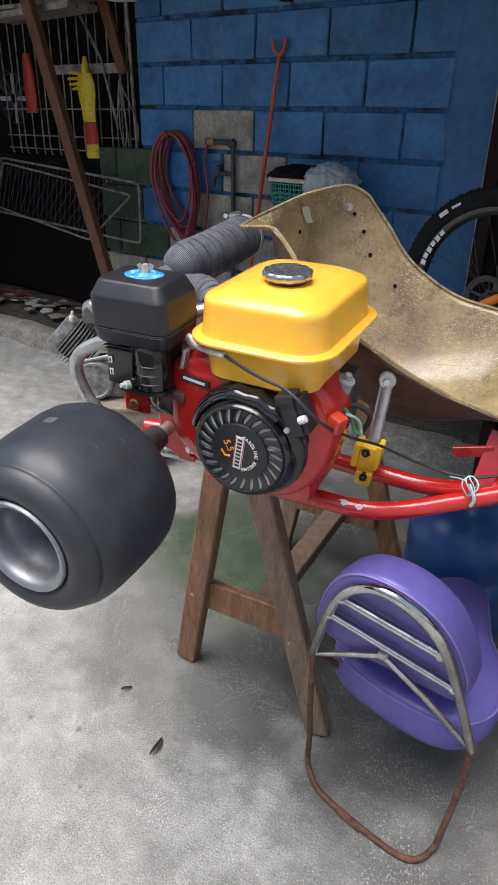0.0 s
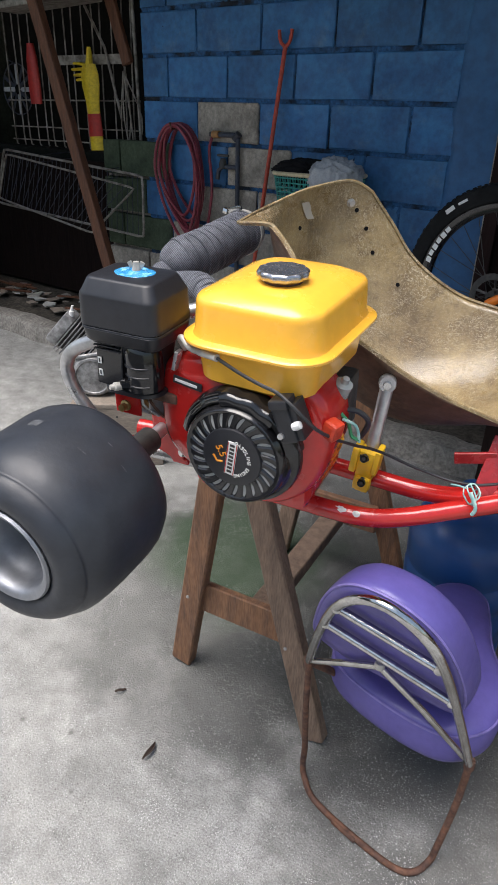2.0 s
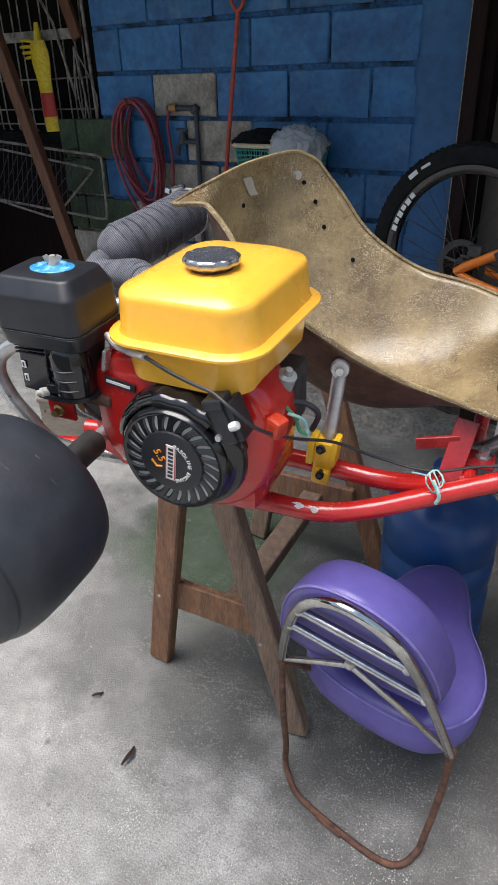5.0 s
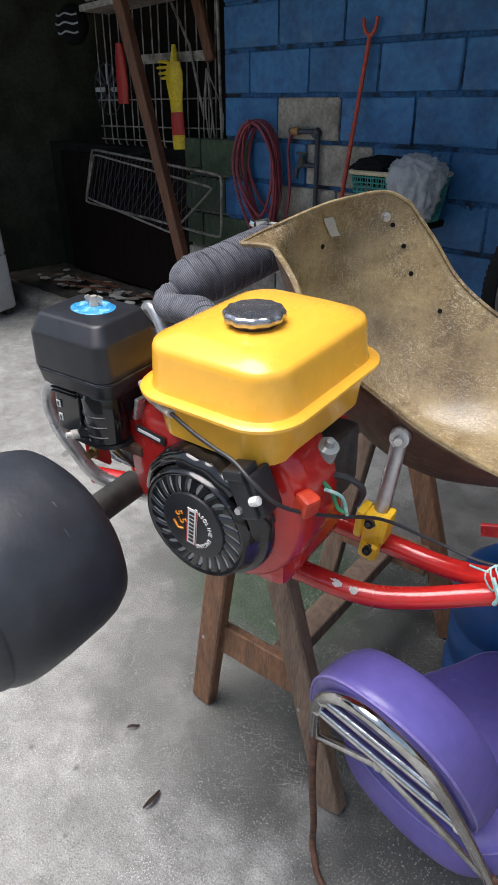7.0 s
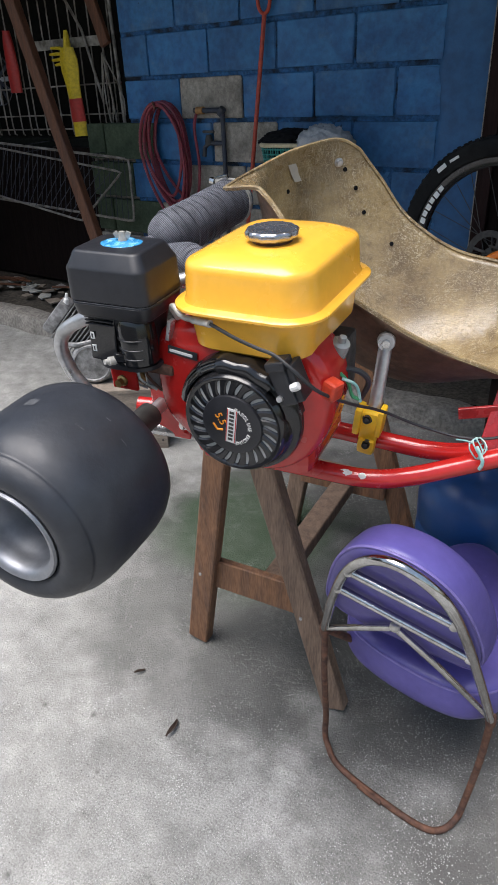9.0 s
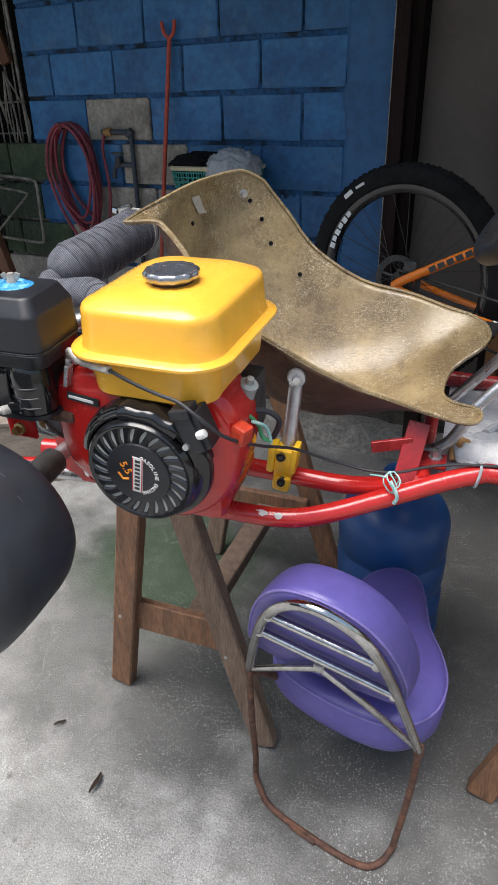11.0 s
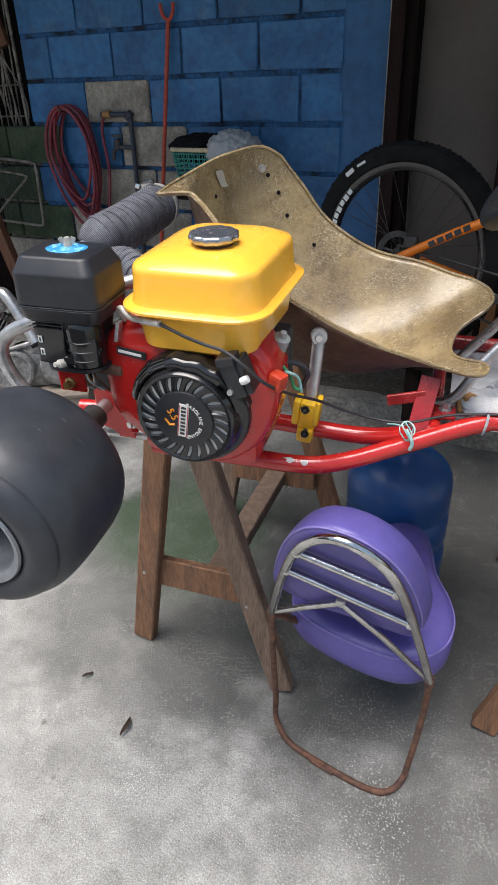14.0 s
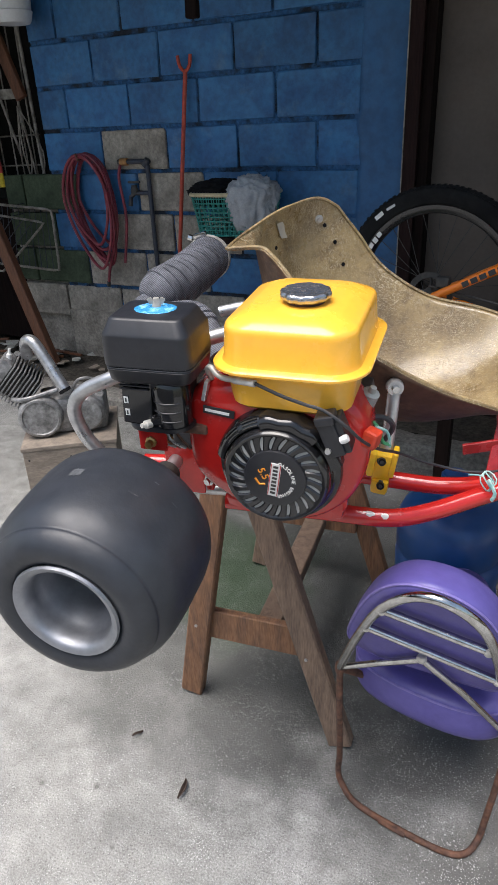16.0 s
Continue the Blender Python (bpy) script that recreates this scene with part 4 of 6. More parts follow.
    # strip of masking tape
    u0, v0 = 0.062, 0.43
    T = [[soft_spot(u0 + 0.014 * i, v0 + 0.030 * j + 0.032 * i) + Vector((0.0030, -0.0034, 0.0022)) for j in range(3)] for i in range(5)]
    part("tape", grid_surface(B(), T), M_tape, ob, "pale strip of old tape")
    return ob


kart_seat()


def kart_frame():
    R = 0.0155
    low = [(-0.12, 0.135, -0.150), (0.045, 0.140, -0.152), (0.15, 0.150, -0.157), (0.215, 0.178, -0.156), (0.305, 0.225, -0.139), (0.42, 0.277, -0.113), (0.50, 0.288, -0.110), (0.95, 0.300, -0.110), (1.35, 0.31, -0.110)]
    part("lower_rail", tube(B(), low, R, 14, steps=6), M_red, kart, "chipped red painted steel tube")
    part("upper_rail", tube(B(), [(-0.30, 0.20, -0.135), (-0.02, 0.245, -0.142), (0.06, 0.252, -0.144), (0.133, 0.255, -0.149), (0.217, 0.255, -0.152), (0.27, 0.25, -0.143), (0.31, 0.245, -0.128)], R, 14, steps=6), M_red, kart)
    part("bumper_stub", tube(B(), [(-0.366, 0.16, -0.160), (-0.30, 0.175, -0.158), (-0.16, 0.19, -0.150)], 0.0155, 14), M_red, kart, "red tube stub for the rear bumper")
    lv = part("brake_lever", tube(B(), [(-0.372, 0.155, -0.150), (-0.405, 0.16, -0.112)], 0.0085, 10), M_steel, kart, "bare steel lever")
    part("lever_bar", tube(B(), [(-0.405, 0.16, -0.110), (-0.445, 0.16, -0.146)], 0.0045, 8), M_chrome, lv)
    part("far_rail", tube(B(), [(-0.30, 0.60, -0.135), (0.1, 0.645, -0.13), (0.37, 0.648, -0.13), (0.65, 0.634, -0.13), (1.35, 0.62, -0.13)], R, 14, steps=5), M_redrail, kart)
    part("cross_tube", tube(B(), [(0.345, 0.255, -0.135), (0.345, 0.45, -0.14), (0.345, 0.64, -0.135)], R * 0.9, 12), M_red, kart)
    part("rear_cross_tube", tube(B(), [(-0.08, 0.15, -0.145), (-0.08, 0.62, -0.135)], R * 0.9, 12), M_red, kart)
    # upright seat post and its gusset by the joint
    part("seat_post", beam(B(), (0.318, 0.262, -0.140), (0.331, 0.318, -0.054), 0.034, 0.006, (0, 1, 0), 0.001), M_redrail, kart, smooth=False)
    part("gusset", beam(B(), (0.325, 0.300, -0.082), (0.262, 0.285, -0.092), 0.006, 0.020, (0, 0, 1), 0.001), M_redrail, kart, smooth=False)
    part("base_tab", box(B(), (0.355, 0.31, -0.118), (0.05, 0.04, 0.006), 0.002), M_redrail, kart, smooth=False)
    part("tab_bolt", lathe(B(), [(0, 0.012), (0.008, 0.012), (0.008, 0), (0.012, 0), (0.012, -0.003)], pose(0.362, 0.318, -0.113), 6), M_steel, kart)
    # bare paint flaw on the lower rail
    def chip(x, y, z, half, a0, a1, seed):
        P = []
        for i in range(9):
            row = []
            for j in range(6):
                w = math.sin(math.pi * (i + 0.6) / 9.2) ** 0.5 * (0.75 + 0.5 * noise.noise(Vector((i * 0.8, seed, 0))))
                a = radians((a0 + a1) / 2 + (a1 - a0) / 2 * (j / 2.5 - 1) * w)
                u = x + half * (i / 4 - 1) + 0.002 * noise.noise(Vector((j, i, seed)))
                row.append(Vector((u, y + 0.06 * (u - x) - (R + 0.0005) * math.cos(a), z + (R + 0.0005) * math.sin(a))))
            P.append(row)
        part("chipped_patch", grid_surface(B(), P), M_zinc, kart, "bare metal where the paint has chipped")
    chip(0.122, 0.1465, -0.1553, 0.010, 25, 75, 1.3)
    chip(0.147, 0.1497, -0.1567, 0.007, 20, 68, 5.1)
    chip(0.062, 0.1412, -0.1525, 0.004, 40, 70, 8.4)
    # floor pan
    bm = box(B(), (0.86, 0.4785, -0.146), (0.98, 0.325, 0.003), 0.0)
    part("floor_pan", bm, M_pan, kart, "scratched bare aluminium floor pan", smooth=False)
    for i, x in enumerate((0.50, 0.54, 0.66, 0.70)):
        part("bracket", box(B(), (x + 0.02, 0.63 - 0.002 * i, -0.103), (0.012, 0.02, 0.035), 0.003), M_redrail, kart, smooth=False)
    part("bracket_bar", box(B(), (0.585, 0.625, -0.092), (0.20, 0.012, 0.026), 0.003), M_redrail, kart, smooth=False)
    # yellow cast clamp and stay rod to the seat
    st = part("seat_stay", tube(B(), [(0.137, 0.236, -0.085), (0.141, 0.266, 0.013)], 0.0110, 14), M_alu, kart, "grey alloy seat stay")
    part("eye", lathe(B(), [(0, 0.010), (0.013, 0.010), (0.0145, 0.006), (0.0145, -0.006), (0.013, -0.010), (0, -0.010)], along((0.25, -1, 0.15), (0.1415, 0.268, 0.025)), 18), M_steel, st)
    part("bolt", lathe(B(), [(0, 0.016), (0.006, 0.016), (0.007, 0.01), (0.007, -0.012), (0, -0.012)], along((0.25, -1, 0.15), (0.1415, 0.266, 0.025)), 8), M_chrome, st)
    cl = part("clamp", box(B(), (0, 0, 0), (0.030, 0.026, 0.062), 0.006, pose(0.133, 0.230, -0.108, 6, 6, 0)), M_yellow2, kart, "yellow painted cast clamp")
    part("foot", box(B(), (0, 0, 0), (0.030, 0.018, 0.03), 0.008, pose(0.130, 0.222, -0.143, 6, 8, 0)), M_yellow2, cl)
    part("ear", box(B(), (0, 0, 0), (0.012, 0.03, 0.05), 0.004, pose(0.115, 0.226, -0.096, 6, 8, 0)), M_yellow2, cl)
    part("ear", box(B(), (0, 0, 0), (0.010, 0.03, 0.05), 0.004, pose(0.151, 0.228, -0.096, 6, 8, 0)), M_yellow2, cl)
    for z in (-0.088, -0.136):
        part("bolt", lathe(B(), [(0, 0.009), (0.0035, 0.009), (0.0035, 0.004), (0.0065, 0.009), (0.0068, 0), (0.0085, -0.001)], along((0.1, -1, 0.25), (0.132, 0.214, z)), 12), M_motordark, cl)
    # cable and cords
    part("cable", tube(B(), [(-0.022, 0.005, 0.139), (0.014, 0.0, 0.127), (0.045, -0.003, 0.119), (0.070, -0.006, 0.114), (0.098, -0.010, 0.098), (0.120, 0.012, 0.064), (0.138, 0.09, 0.008), (0.16, 0.19, -0.055), (0.22, 0.235, -0.098), (0.30, 0.245, -0.108), (0.45, 0.28, -0.092), (0.95, 0.30, -0.093)], 0.0024, 8, steps=8), M_black, kart, "black throttle cable")
    c = (0.298, 0.232, -0.118)
    for k in range(4):
        pts = [(c[0] + 0.004 * k + 0.007 * math.sin(t * 2 + k), c[1] + 0.0175 * math.cos(t), c[2] + 0.0175 * math.sin(t)) for t in [j * math.tau / 14 for j in range(14)]]
        part("cord", tube(B(), pts, 0.0012, 6, True), M_tiechord, kart)
    part("cord", tube(B(), [(0.303, 0.21, -0.10), (0.315, 0.203, -0.12), (0.312, 0.203, -0.135)], 0.0030, 6, steps=4), M_tiechord, kart)
    part("cord", tube(B(), [(0.295, 0.215, -0.098), (0.285, 0.208, -0.092), (0.272, 0.213, -0.096)], 0.0014, 6, steps=4), M_tiechord, kart)
    part("cord", tube(B(), [(0.428 + 0.003 * math.sin(t), 0.279 + 0.018 * math.cos(t), -0.112 + 0.019 * math.sin(t)) for t in [j * math.tau / 12 for j in range(12)]], 0.0025, 6, True), M_greycloth, kart)
    # steering column hoop: two bent bars to the column head
    for pts in ([(0.325, 0.358, -0.127), (0.352, 0.358, -0.126), (0.378, 0.362, -0.110), (0.397, 0.371, -0.081), (0.424, 0.390, -0.039), (0.537, 0.440, 0.083), (0.554, 0.452, 0.112), (0.561, 0.462, 0.148)],
                [(0.325, 0.545, -0.130), (0.352, 0.537, -0.128), (0.372, 0.530, -0.118), (0.388, 0.525, -0.099), (0.502, 0.490, 0.069), (0.556, 0.476, 0.142)]):
        part("column_stay", tube(B(), pts, 0.0098, 14, steps=7), M_stay, kart, "bare steel steering column stay")
    hd = part("column_head", box(B(), (0, 0, 0), (0.05, 0.05, 0.02), 0.006, pose(0.566, 0.470, 0.158, 0, -30, 0)), M_motordark, kart)
    for dx, dy in ((-0.014, -0.012), (0.014, -0.012)):
        part("bolt", lathe(B(), [(0, 0.01), (0.007, 0.01), (0.007, 0), (0.011, 0), (0.011, -0.002)], pose(0.566 + dx, 0.457 + dy, 0.166, 20, -30, 0), 6), M_steel, hd)
    part("steering_column", tube(B(), [(0.80, 0.46, -0.07), (0.585, 0.46, 0.180), (0.520, 0.46, 0.270)], 0.0135, 14), M_steel, kart)
    wm = Matrix.Translation((0.500, 0.46, 0.292)) @ Vector((-0.70, 0.0, 0.72)).to_track_quat("Z", "Y").to_matrix().to_4x4()
    pts = []
    for j in range(48):
        t = j * math.tau / 48
        r = 0.150
        pts.append(wm @ Vector((r * math.cos(t), r * math.sin(t) * 1.04, 0)))
    sw = part("steering_wheel", tube(B(), pts, 0.0160, 16, True), M_grip, kart, "black padded steering wheel")
    for a in (90, 210, 330):
        q = Vector((math.cos(radians(a)), math.sin(radians(a)), 0))
        part("spoke", beam(B(), wm @ (q * 0.02 + Vector((0, 0, -0.008))), wm @ (q * 0.142), 0.056, 0.006, wm.to_3x3() @ Vector((0, 0, 1)), 0.002), M_greycloth, sw, "grey plastic spoke", smooth=False)
    part("hub", lathe(B(), [(0, 0.016), (0.028, 0.016), (0.034, 0.008), (0.034, -0.014), (0.02, -0.03), (0, -0.03)], wm, 24), M_greycloth, sw)
    for a in (90, 210, 330):
        turn = wm @ pose(0, 0, 0, 0, 0, a)
        for x, y, w, d, ink in ((0.060, 0.012, 0.020, 0.009, M_redink), (0.092, 0.014, 0.022, 0.008, M_redink), (0.076, -0.010, 0.040, 0.012, M_paper), (0.110, -0.006, 0.014, 0.020, M_paper)):
            part("sticker", box(B(), (0, 0, 0), (w, d, 0.001), 0, turn @ Matrix.Translation((x, y, 0.0042 - 0.005 * (x < 0)))), ink, sw, smooth=False)


kart_frame()


def slick_wheel():
    c, axis = Vector((-0.213, -0.006, -0.083)), Vector((0, -1, 0))
    m = along(axis, c) @ Matrix.Diagonal((0.978, 0.978, 1, 1))
    outer, inner = 0.222, 0.020
    prof = [(0.073, outer - 0.006), (0.077, outer - 0.001), (0.084, outer + 0.003), (0.095, outer + 0.005), (0.106, outer + 0.002), (0.1155, outer - 0.007), (0.1195, outer - 0.0135), (0.1202, outer - 0.0165), (0.1198, outer - 0.0185), (0.1215, outer - 0.0205),
            (0.1270, outer - 0.028), (0.1320, outer - 0.038), (0.1350, outer - 0.050), (0.1370, outer - 0.065), (0.1388, outer - 0.095), (0.1390, inner + 0.050), (0.1365, inner + 0.030), (0.130, inner + 0.013), (0.116, inner + 0.003), (0.095, inner), (0.075, inner + 0.006), (0.070, inner + 0.012)]
    w = part("rear_wheel", lathe(B(), prof, m, 96), M_rubber, kart, "wide grey-black slick kart tyre on an alloy rim", sharp=60)
    rim = [(0.0705, outer - 0.020), (0.0735, outer - 0.004), (0.0755, outer + 0.001), (0.0735, outer + 0.0045), (0.0695, outer + 0.0035), (0.0655, outer + 0.001), (0.0620, outer - 0.003), (0.0610, outer - 0.010), (0.0590, outer - 0.020), (0.060, outer - 0.028), (0.057, outer - 0.034),
           (0.050, outer - 0.075), (0.046, outer - 0.10), (0.034, outer - 0.112), (0.016, outer - 0.115), (0, outer - 0.115)]
    part("rim", lathe(B(), rim, m, 72), M_rim, w, "dull cast alloy rim")
    part("inner_rim", lathe(B(), [(0.068, inner + 0.015), (0.072, inner + 0.004), (0.068, inner), (0.05, inner + 0.03), (0.03, inner + 0.05), (0, inner + 0.05)], m, 48), M_rim, w)
    # pale scuffs on the tread shoulder
    for a, h, da, dh in ((98, outer - 0.111, 4.5, 0.011), (62, outer - 0.10, 4, 0.0015), (40, outer - 0.13, 3, 0.001), (55, outer - 0.14, 2, 0.001)):
        P = []
        for i in range(9):
            row = []
            for j in range(4):
                t = radians(a + da * (i / 8 - 0.5) * 2 * (0.8 + 0.3 * noise.noise(Vector((i, j, a)))))
                hh = h + dh * (j / 1.5 - 1) * (0.7 + 0.5 * noise.noise(Vector((i * 0.9, j, a + 3))))
                rr = 0.1364 if h < outer - 0.06 else 0.1324
                if h > outer - 0.06:
                    rr = 0.1268 + (outer - 0.033 - hh) * 0.54 + 0.0009
                q = Vector((math.cos(t), 0, math.sin(t))) * rr
                row.append(c + Vector((q.x, -hh, q.z)))
            P.append(row)
        part("scuff", grid_surface(B(), P), M_greycloth2, w, "pale scuff on the rubber")
    ax = part("rear_axle", tube(B(), [(-0.213, -0.09, -0.09), (-0.213, 0.75, -0.09)], 0.0125, 14), M_steel, kart)
    part("wheel_hub", lathe(B(), [(0.0125, 0.10), (0.030, 0.10), (0.030, 0.085), (0.022, 0.08), (0.022, -0.04), (0.0125, -0.05)], along((0, -1, 0), (-0.213, 0.07, -0.09)), 24), M_motordark, ax)
    part("bearing_plate", box(B(), (-0.20, 0.155, -0.105), (0.07, 0.012, 0.10), 0.004), M_red, ax, "red painted bearing plate", smooth=False)
    # silver bumper tube behind the wheel
    part("rear_bumper", tube(B(), [(-0.02, 0.20, 0.16), (-0.16, 0.15, 0.130), (-0.27, 0.105, 0.088), (-0.335, 0.095, 0.058), (-0.357, 0.092, 0.024), (-0.348, 0.093, -0.02), (-0.325, 0.098, -0.06), (-0.30, 0.12, -0.12), (-0.20, 0.16, -0.15), (-0.08, 0.17, -0.15)], 0.0115, 14, steps=6), M_steel, kart, "bare steel bumper tube")


M_greycloth2 = material("scuffed rubber", (0.085, 0.09, 0.098), 0.7, second=(0.04, 0.042, 0.047), scale=90, mix=(0.45, 0.6), fine_amount=0.2)
slick_wheel()


def wrap_round(owner, path, r, turns):
    for k in range(turns):
        u = (k + 0.5) / turns * (len(path) - 1.001)
        i = int(u)
        p, d = path[i].lerp(path[i + 1], u - i), (path[i + 1] - path[i]).normalized()
        d = d + Vector((0.10 * math.sin(k * 1.7), 0.12 * math.cos(k * 2.3), 0.12))
        h = 0.0062
        part("wrap_turn", lathe(B(), [(r - 0.0004, -h), (r + 0.0034, -h * 0.85), (r + 0.0042, -h * 0.2), (r + 0.0022, h * 0.8), (r - 0.0004, h)], along(d, p), 30), M_cloth, owner)


def wrapped_exhaust():
    run = spline([(-0.345, 0.390, 0.108), (-0.330, 0.415, 0.119), (-0.304, 0.465, 0.129), (-0.294, 0.53, 0.135), (-0.298, 0.60, 0.134), (-0.304, 0.66, 0.130)], 7)
    a = part("exhaust", tube(B(), run, lambda u: 0.0430 - 0.022 * (max(0, 0.22 - u) / 0.22) ** 1.6, 28), M_cloth, kart, "fat exhaust silencer bound in grey wrap")
    wrap_round(a, run[8:-3], 0.0427, 20)
    bend = spline([(-0.342, 0.395, 0.110), (-0.342, 0.362, 0.099), (-0.318, 0.345, 0.097), (-0.285, 0.335, 0.103), (-0.250, 0.325, 0.111), (-0.215, 0.305, 0.117), (-0.185, 0.28, 0.105), (-0.15, 0.24, 0.07)], 6)
    b = part("header", tube(B(), bend, 0.0205, 20), M_cloth, kart, "header pipe bound in grey wrap")
    wrap_round(b, bend[3:-6], 0.0207, 18)
    c = part("hose_clamp", lathe(B(), [(0.0468, -0.007), (0.0490, -0.007), (0.0490, 0.007), (0.0468, 0.007)], along((-0.006, 0.06, -0.004), (-0.301, 0.63, 0.132)), 32), M_zinc, kart, "bright worm-drive hose clamp")
    part("screw", box(B(), (0, 0, 0), (0.030, 0.012, 0.012), 0.003, pose(-0.316, 0.628, 0.181, 0, -15, 0)), M_chrome, c)
    part("screw_head", lathe(B(), [(0, 0.006), (0.007, 0.006), (0.007, -0.004), (0, -0.004)], pose(-0.336, 0.626, 0.176, 0, -75, 0), 8), M_chrome, c)
    part("silver_stub", tube(B(), [(-0.17, 0.31, 0.125), (-0.03, 0.33, 0.155)], 0.0095, 12), M_steel, kart)


wrapped_exhaust()


# ---- engine on the kart ----
def engine():
    e = part("engine", box(B(), (0.0, 0.13, -0.02), (0.19, 0.16, 0.17), 0.02), M_red, kart, "small red air-cooled petrol engine with a yellow tank", smooth=False)
    part("base_foot", box(B(), (0.0, 0.17, -0.108), (0.15, 0.14, 0.02), 0.005), M_redrail, e, smooth=False)
    # red fan shroud: rounded plate pressed out round the fan, higher at its left
    out = [(-0.143, 0.006), (-0.143, 0.060), (-0.128, 0.102), (-0.085, 0.120), (-0.03, 0.122), (0.05, 0.118), (0.096, 0.104), (0.120, 0.072), (0.127, 0.03), (0.119, -0.022), (0.098, -0.062), (0.062, -0.092), (0.02, -0.104), (-0.035, -0.100), (-0.095, -0.070), (-0.132, -0.036)]
    ring = spline([(x, 0, z) for x, z in out], 4, True)
    c = Vector((0.008, 0, 0.01))
    rings = []
    for y, f in ((0.115, 1.0), (0.065, 1.0), (0.052, 0.985), (0.044, 0.955), (0.040, 0.91), (0.037, 0.80), (0.034, 0.74)):
        rings.append([c + (p - c) * f + Vector((0, y, 0)) for p in ring])
    part("fan_shroud", loft(B(), rings), M_red, e, "glossy red pressed steel fan shroud")
    # recoil starter
    hx, hz = 0.003, 0.0
    hub = Vector((hx, 0, hz))
    ry = along((0, -1, 0), hub)
    hous = [(0.089, -0.046), (0.0895, -0.030), (0.087, -0.024), (0.082, -0.021), (0.0785, -0.017), (0.0755, -0.007), (0.074, 0.001), (0.071, 0.0045), (0.0675, 0.0035), (0.0650, 0.001), (0.0645, -0.005)]
    rs = part("recoil_cover", lathe(B(), hous, ry, 80), M_blackgloss, e, "glossy black vented recoil starter cover")
    part("flywheel", lathe(B(), [(0, 0.0002), (0.0655, 0.0002)], ry, 48), M_fan, rs, "pale fan seen through the vents")
    part("centre_disc", lathe(B(), [(0, 0.0065), (0.0405, 0.0065), (0.0440, 0.0055), (0.0452, 0.002), (0.0452, -0.009)], ry, 56), M_airbox, rs)
    for k in range(24):
        a0 = math.tau * k / 24
        rings = []
        for i in range(5):
            r = 0.0440 + 0.0225 * i / 4
            t = a0 - 0.15 * (i / 4) ** 1.3
            w = (0.0100, 0.0088, 0.0094, 0.0112, 0.0150)[i] / 2
            d, o = Vector((math.cos(t), 0, math.sin(t))), Vector((-math.sin(t), 0, math.cos(t)))
            p = hub + d * r
            rings.append([p - o * w + Vector((0, 0.006, 0)), p - o * w + Vector((0, -0.0012, 0)), p - o * w * 0.6 + Vector((0, -0.0030, 0)), p + o * w * 0.6 + Vector((0, -0.0030, 0)), p + o * w + Vector((0, -0.0012, 0)), p + o * w + Vector((0, 0.006, 0))])
        part("vent_rib", loft(B(), rings), M_blackgloss, rs)

    def arc(r, a0, a1, n):
        return [(r * math.cos(radians(a0 + (a1 - a0) * i / n)), r * math.sin(radians(a0 + (a1 - a0) * i / n))) for i in range(n + 1)]
    # upper cowl, pressed out in steps, with slits at its left
    P = []
    for r, y in ((0.093, 0.038), (0.0925, 0.022), (0.0895, 0.014), (0.084, 0.008), (0.078, 0.0055)):
        P.append([hub + Vector((x, y, z)) for x, z in arc(r, 12, 168, 40)])
    part("cowl", grid_surface(B(), P, 0.003), M_blackgloss, rs, sharp=50)
    for k in range(3):
        for a0 in (116, 138):
            q = arc(0.0805 + 0.0040 * k, a0 - 8, a0 + 8, 6)
            part("slit", tube(B(), [(x + hx, 0.0055 + 0.0026 * k, z + hz) for x, z in q], 0.0011, 5), M_motordark, rs)
    P = []
    for r, y in ((0.094, 0.020), (0.0925, 0.008), (0.088, 0.001), (0.081, -0.0015), (0.074, 0.001)):
        P.append([hub + Vector((x * (1 + 0.018 * math.sin(0.9 * i)), y, z * (1 + 0.018 * math.sin(0.9 * i)))) for i, (x, z) in enumerate(arc(r, 48, 104, 18))])
    part("cowl_rib", grid_surface(B(), P, 0.004), M_blackgloss, rs, sharp=50)
    part("rope_guide", box(B(), (0, 0, 0), (0.024, 0.026, 0.058), 0.004, pose(0.080, 0.002, 0.076, 0, -22, 0)), M_airbox, rs, smooth=False)
    part("guide_arm", box(B(), (0, 0, 0), (0.010, 0.034, 0.050), 0.003, pose(0.095, 0.010, 0.078, 0, -22, 0)), M_airbox, rs, smooth=False)
    part("guide_head", box(B(), (0, 0, 0), (0.026, 0.030, 0.012), 0.003, pose(0.072, 0.000, 0.101, 0, -14, 0)), M_airbox, rs, smooth=False)
    part("rope_end", lathe(B(), [(0, 0.006), (0.005, 0.005), (0.006, 0), (0.005, -0.006), (0, -0.007)], pose(0.099, -0.012, 0.079, 0, 60, 0), 10), M_paper, rs, "white rope knot")
    part("guide_bolt", lathe(B(), [(0, 0.006), (0.004, 0.006), (0.0045, 0), (0, 0)], along((0, -1, 0.2), (0.078, -0.010, 0.058)), 10), M_steel, rs)
    part("bolt", lathe(B(), [(0, 0.010), (0.0055, 0.010), (0.006, 0.004), (0.008, 0.003), (0.008, -0.004)], along((0, -1, 0), (-0.066, 0.026, 0.044)), 12), M_chrome, e)
    # badge of plain shapes
    tilt = 8
    def lay(u, v, d=-0.0070):
        c0, s0 = math.cos(radians(tilt)), math.sin(radians(tilt))
        return (hx + u * c0 + v * s0, d, hz - u * s0 + v * c0)
    part("badge_plate", box(B(), (0, 0, 0), (0.0150, 0.0012, 0.054), 0.0005, pose(*lay(0, 0), 0, tilt, 0)), M_paper, rs, "white badge strip", smooth=False)
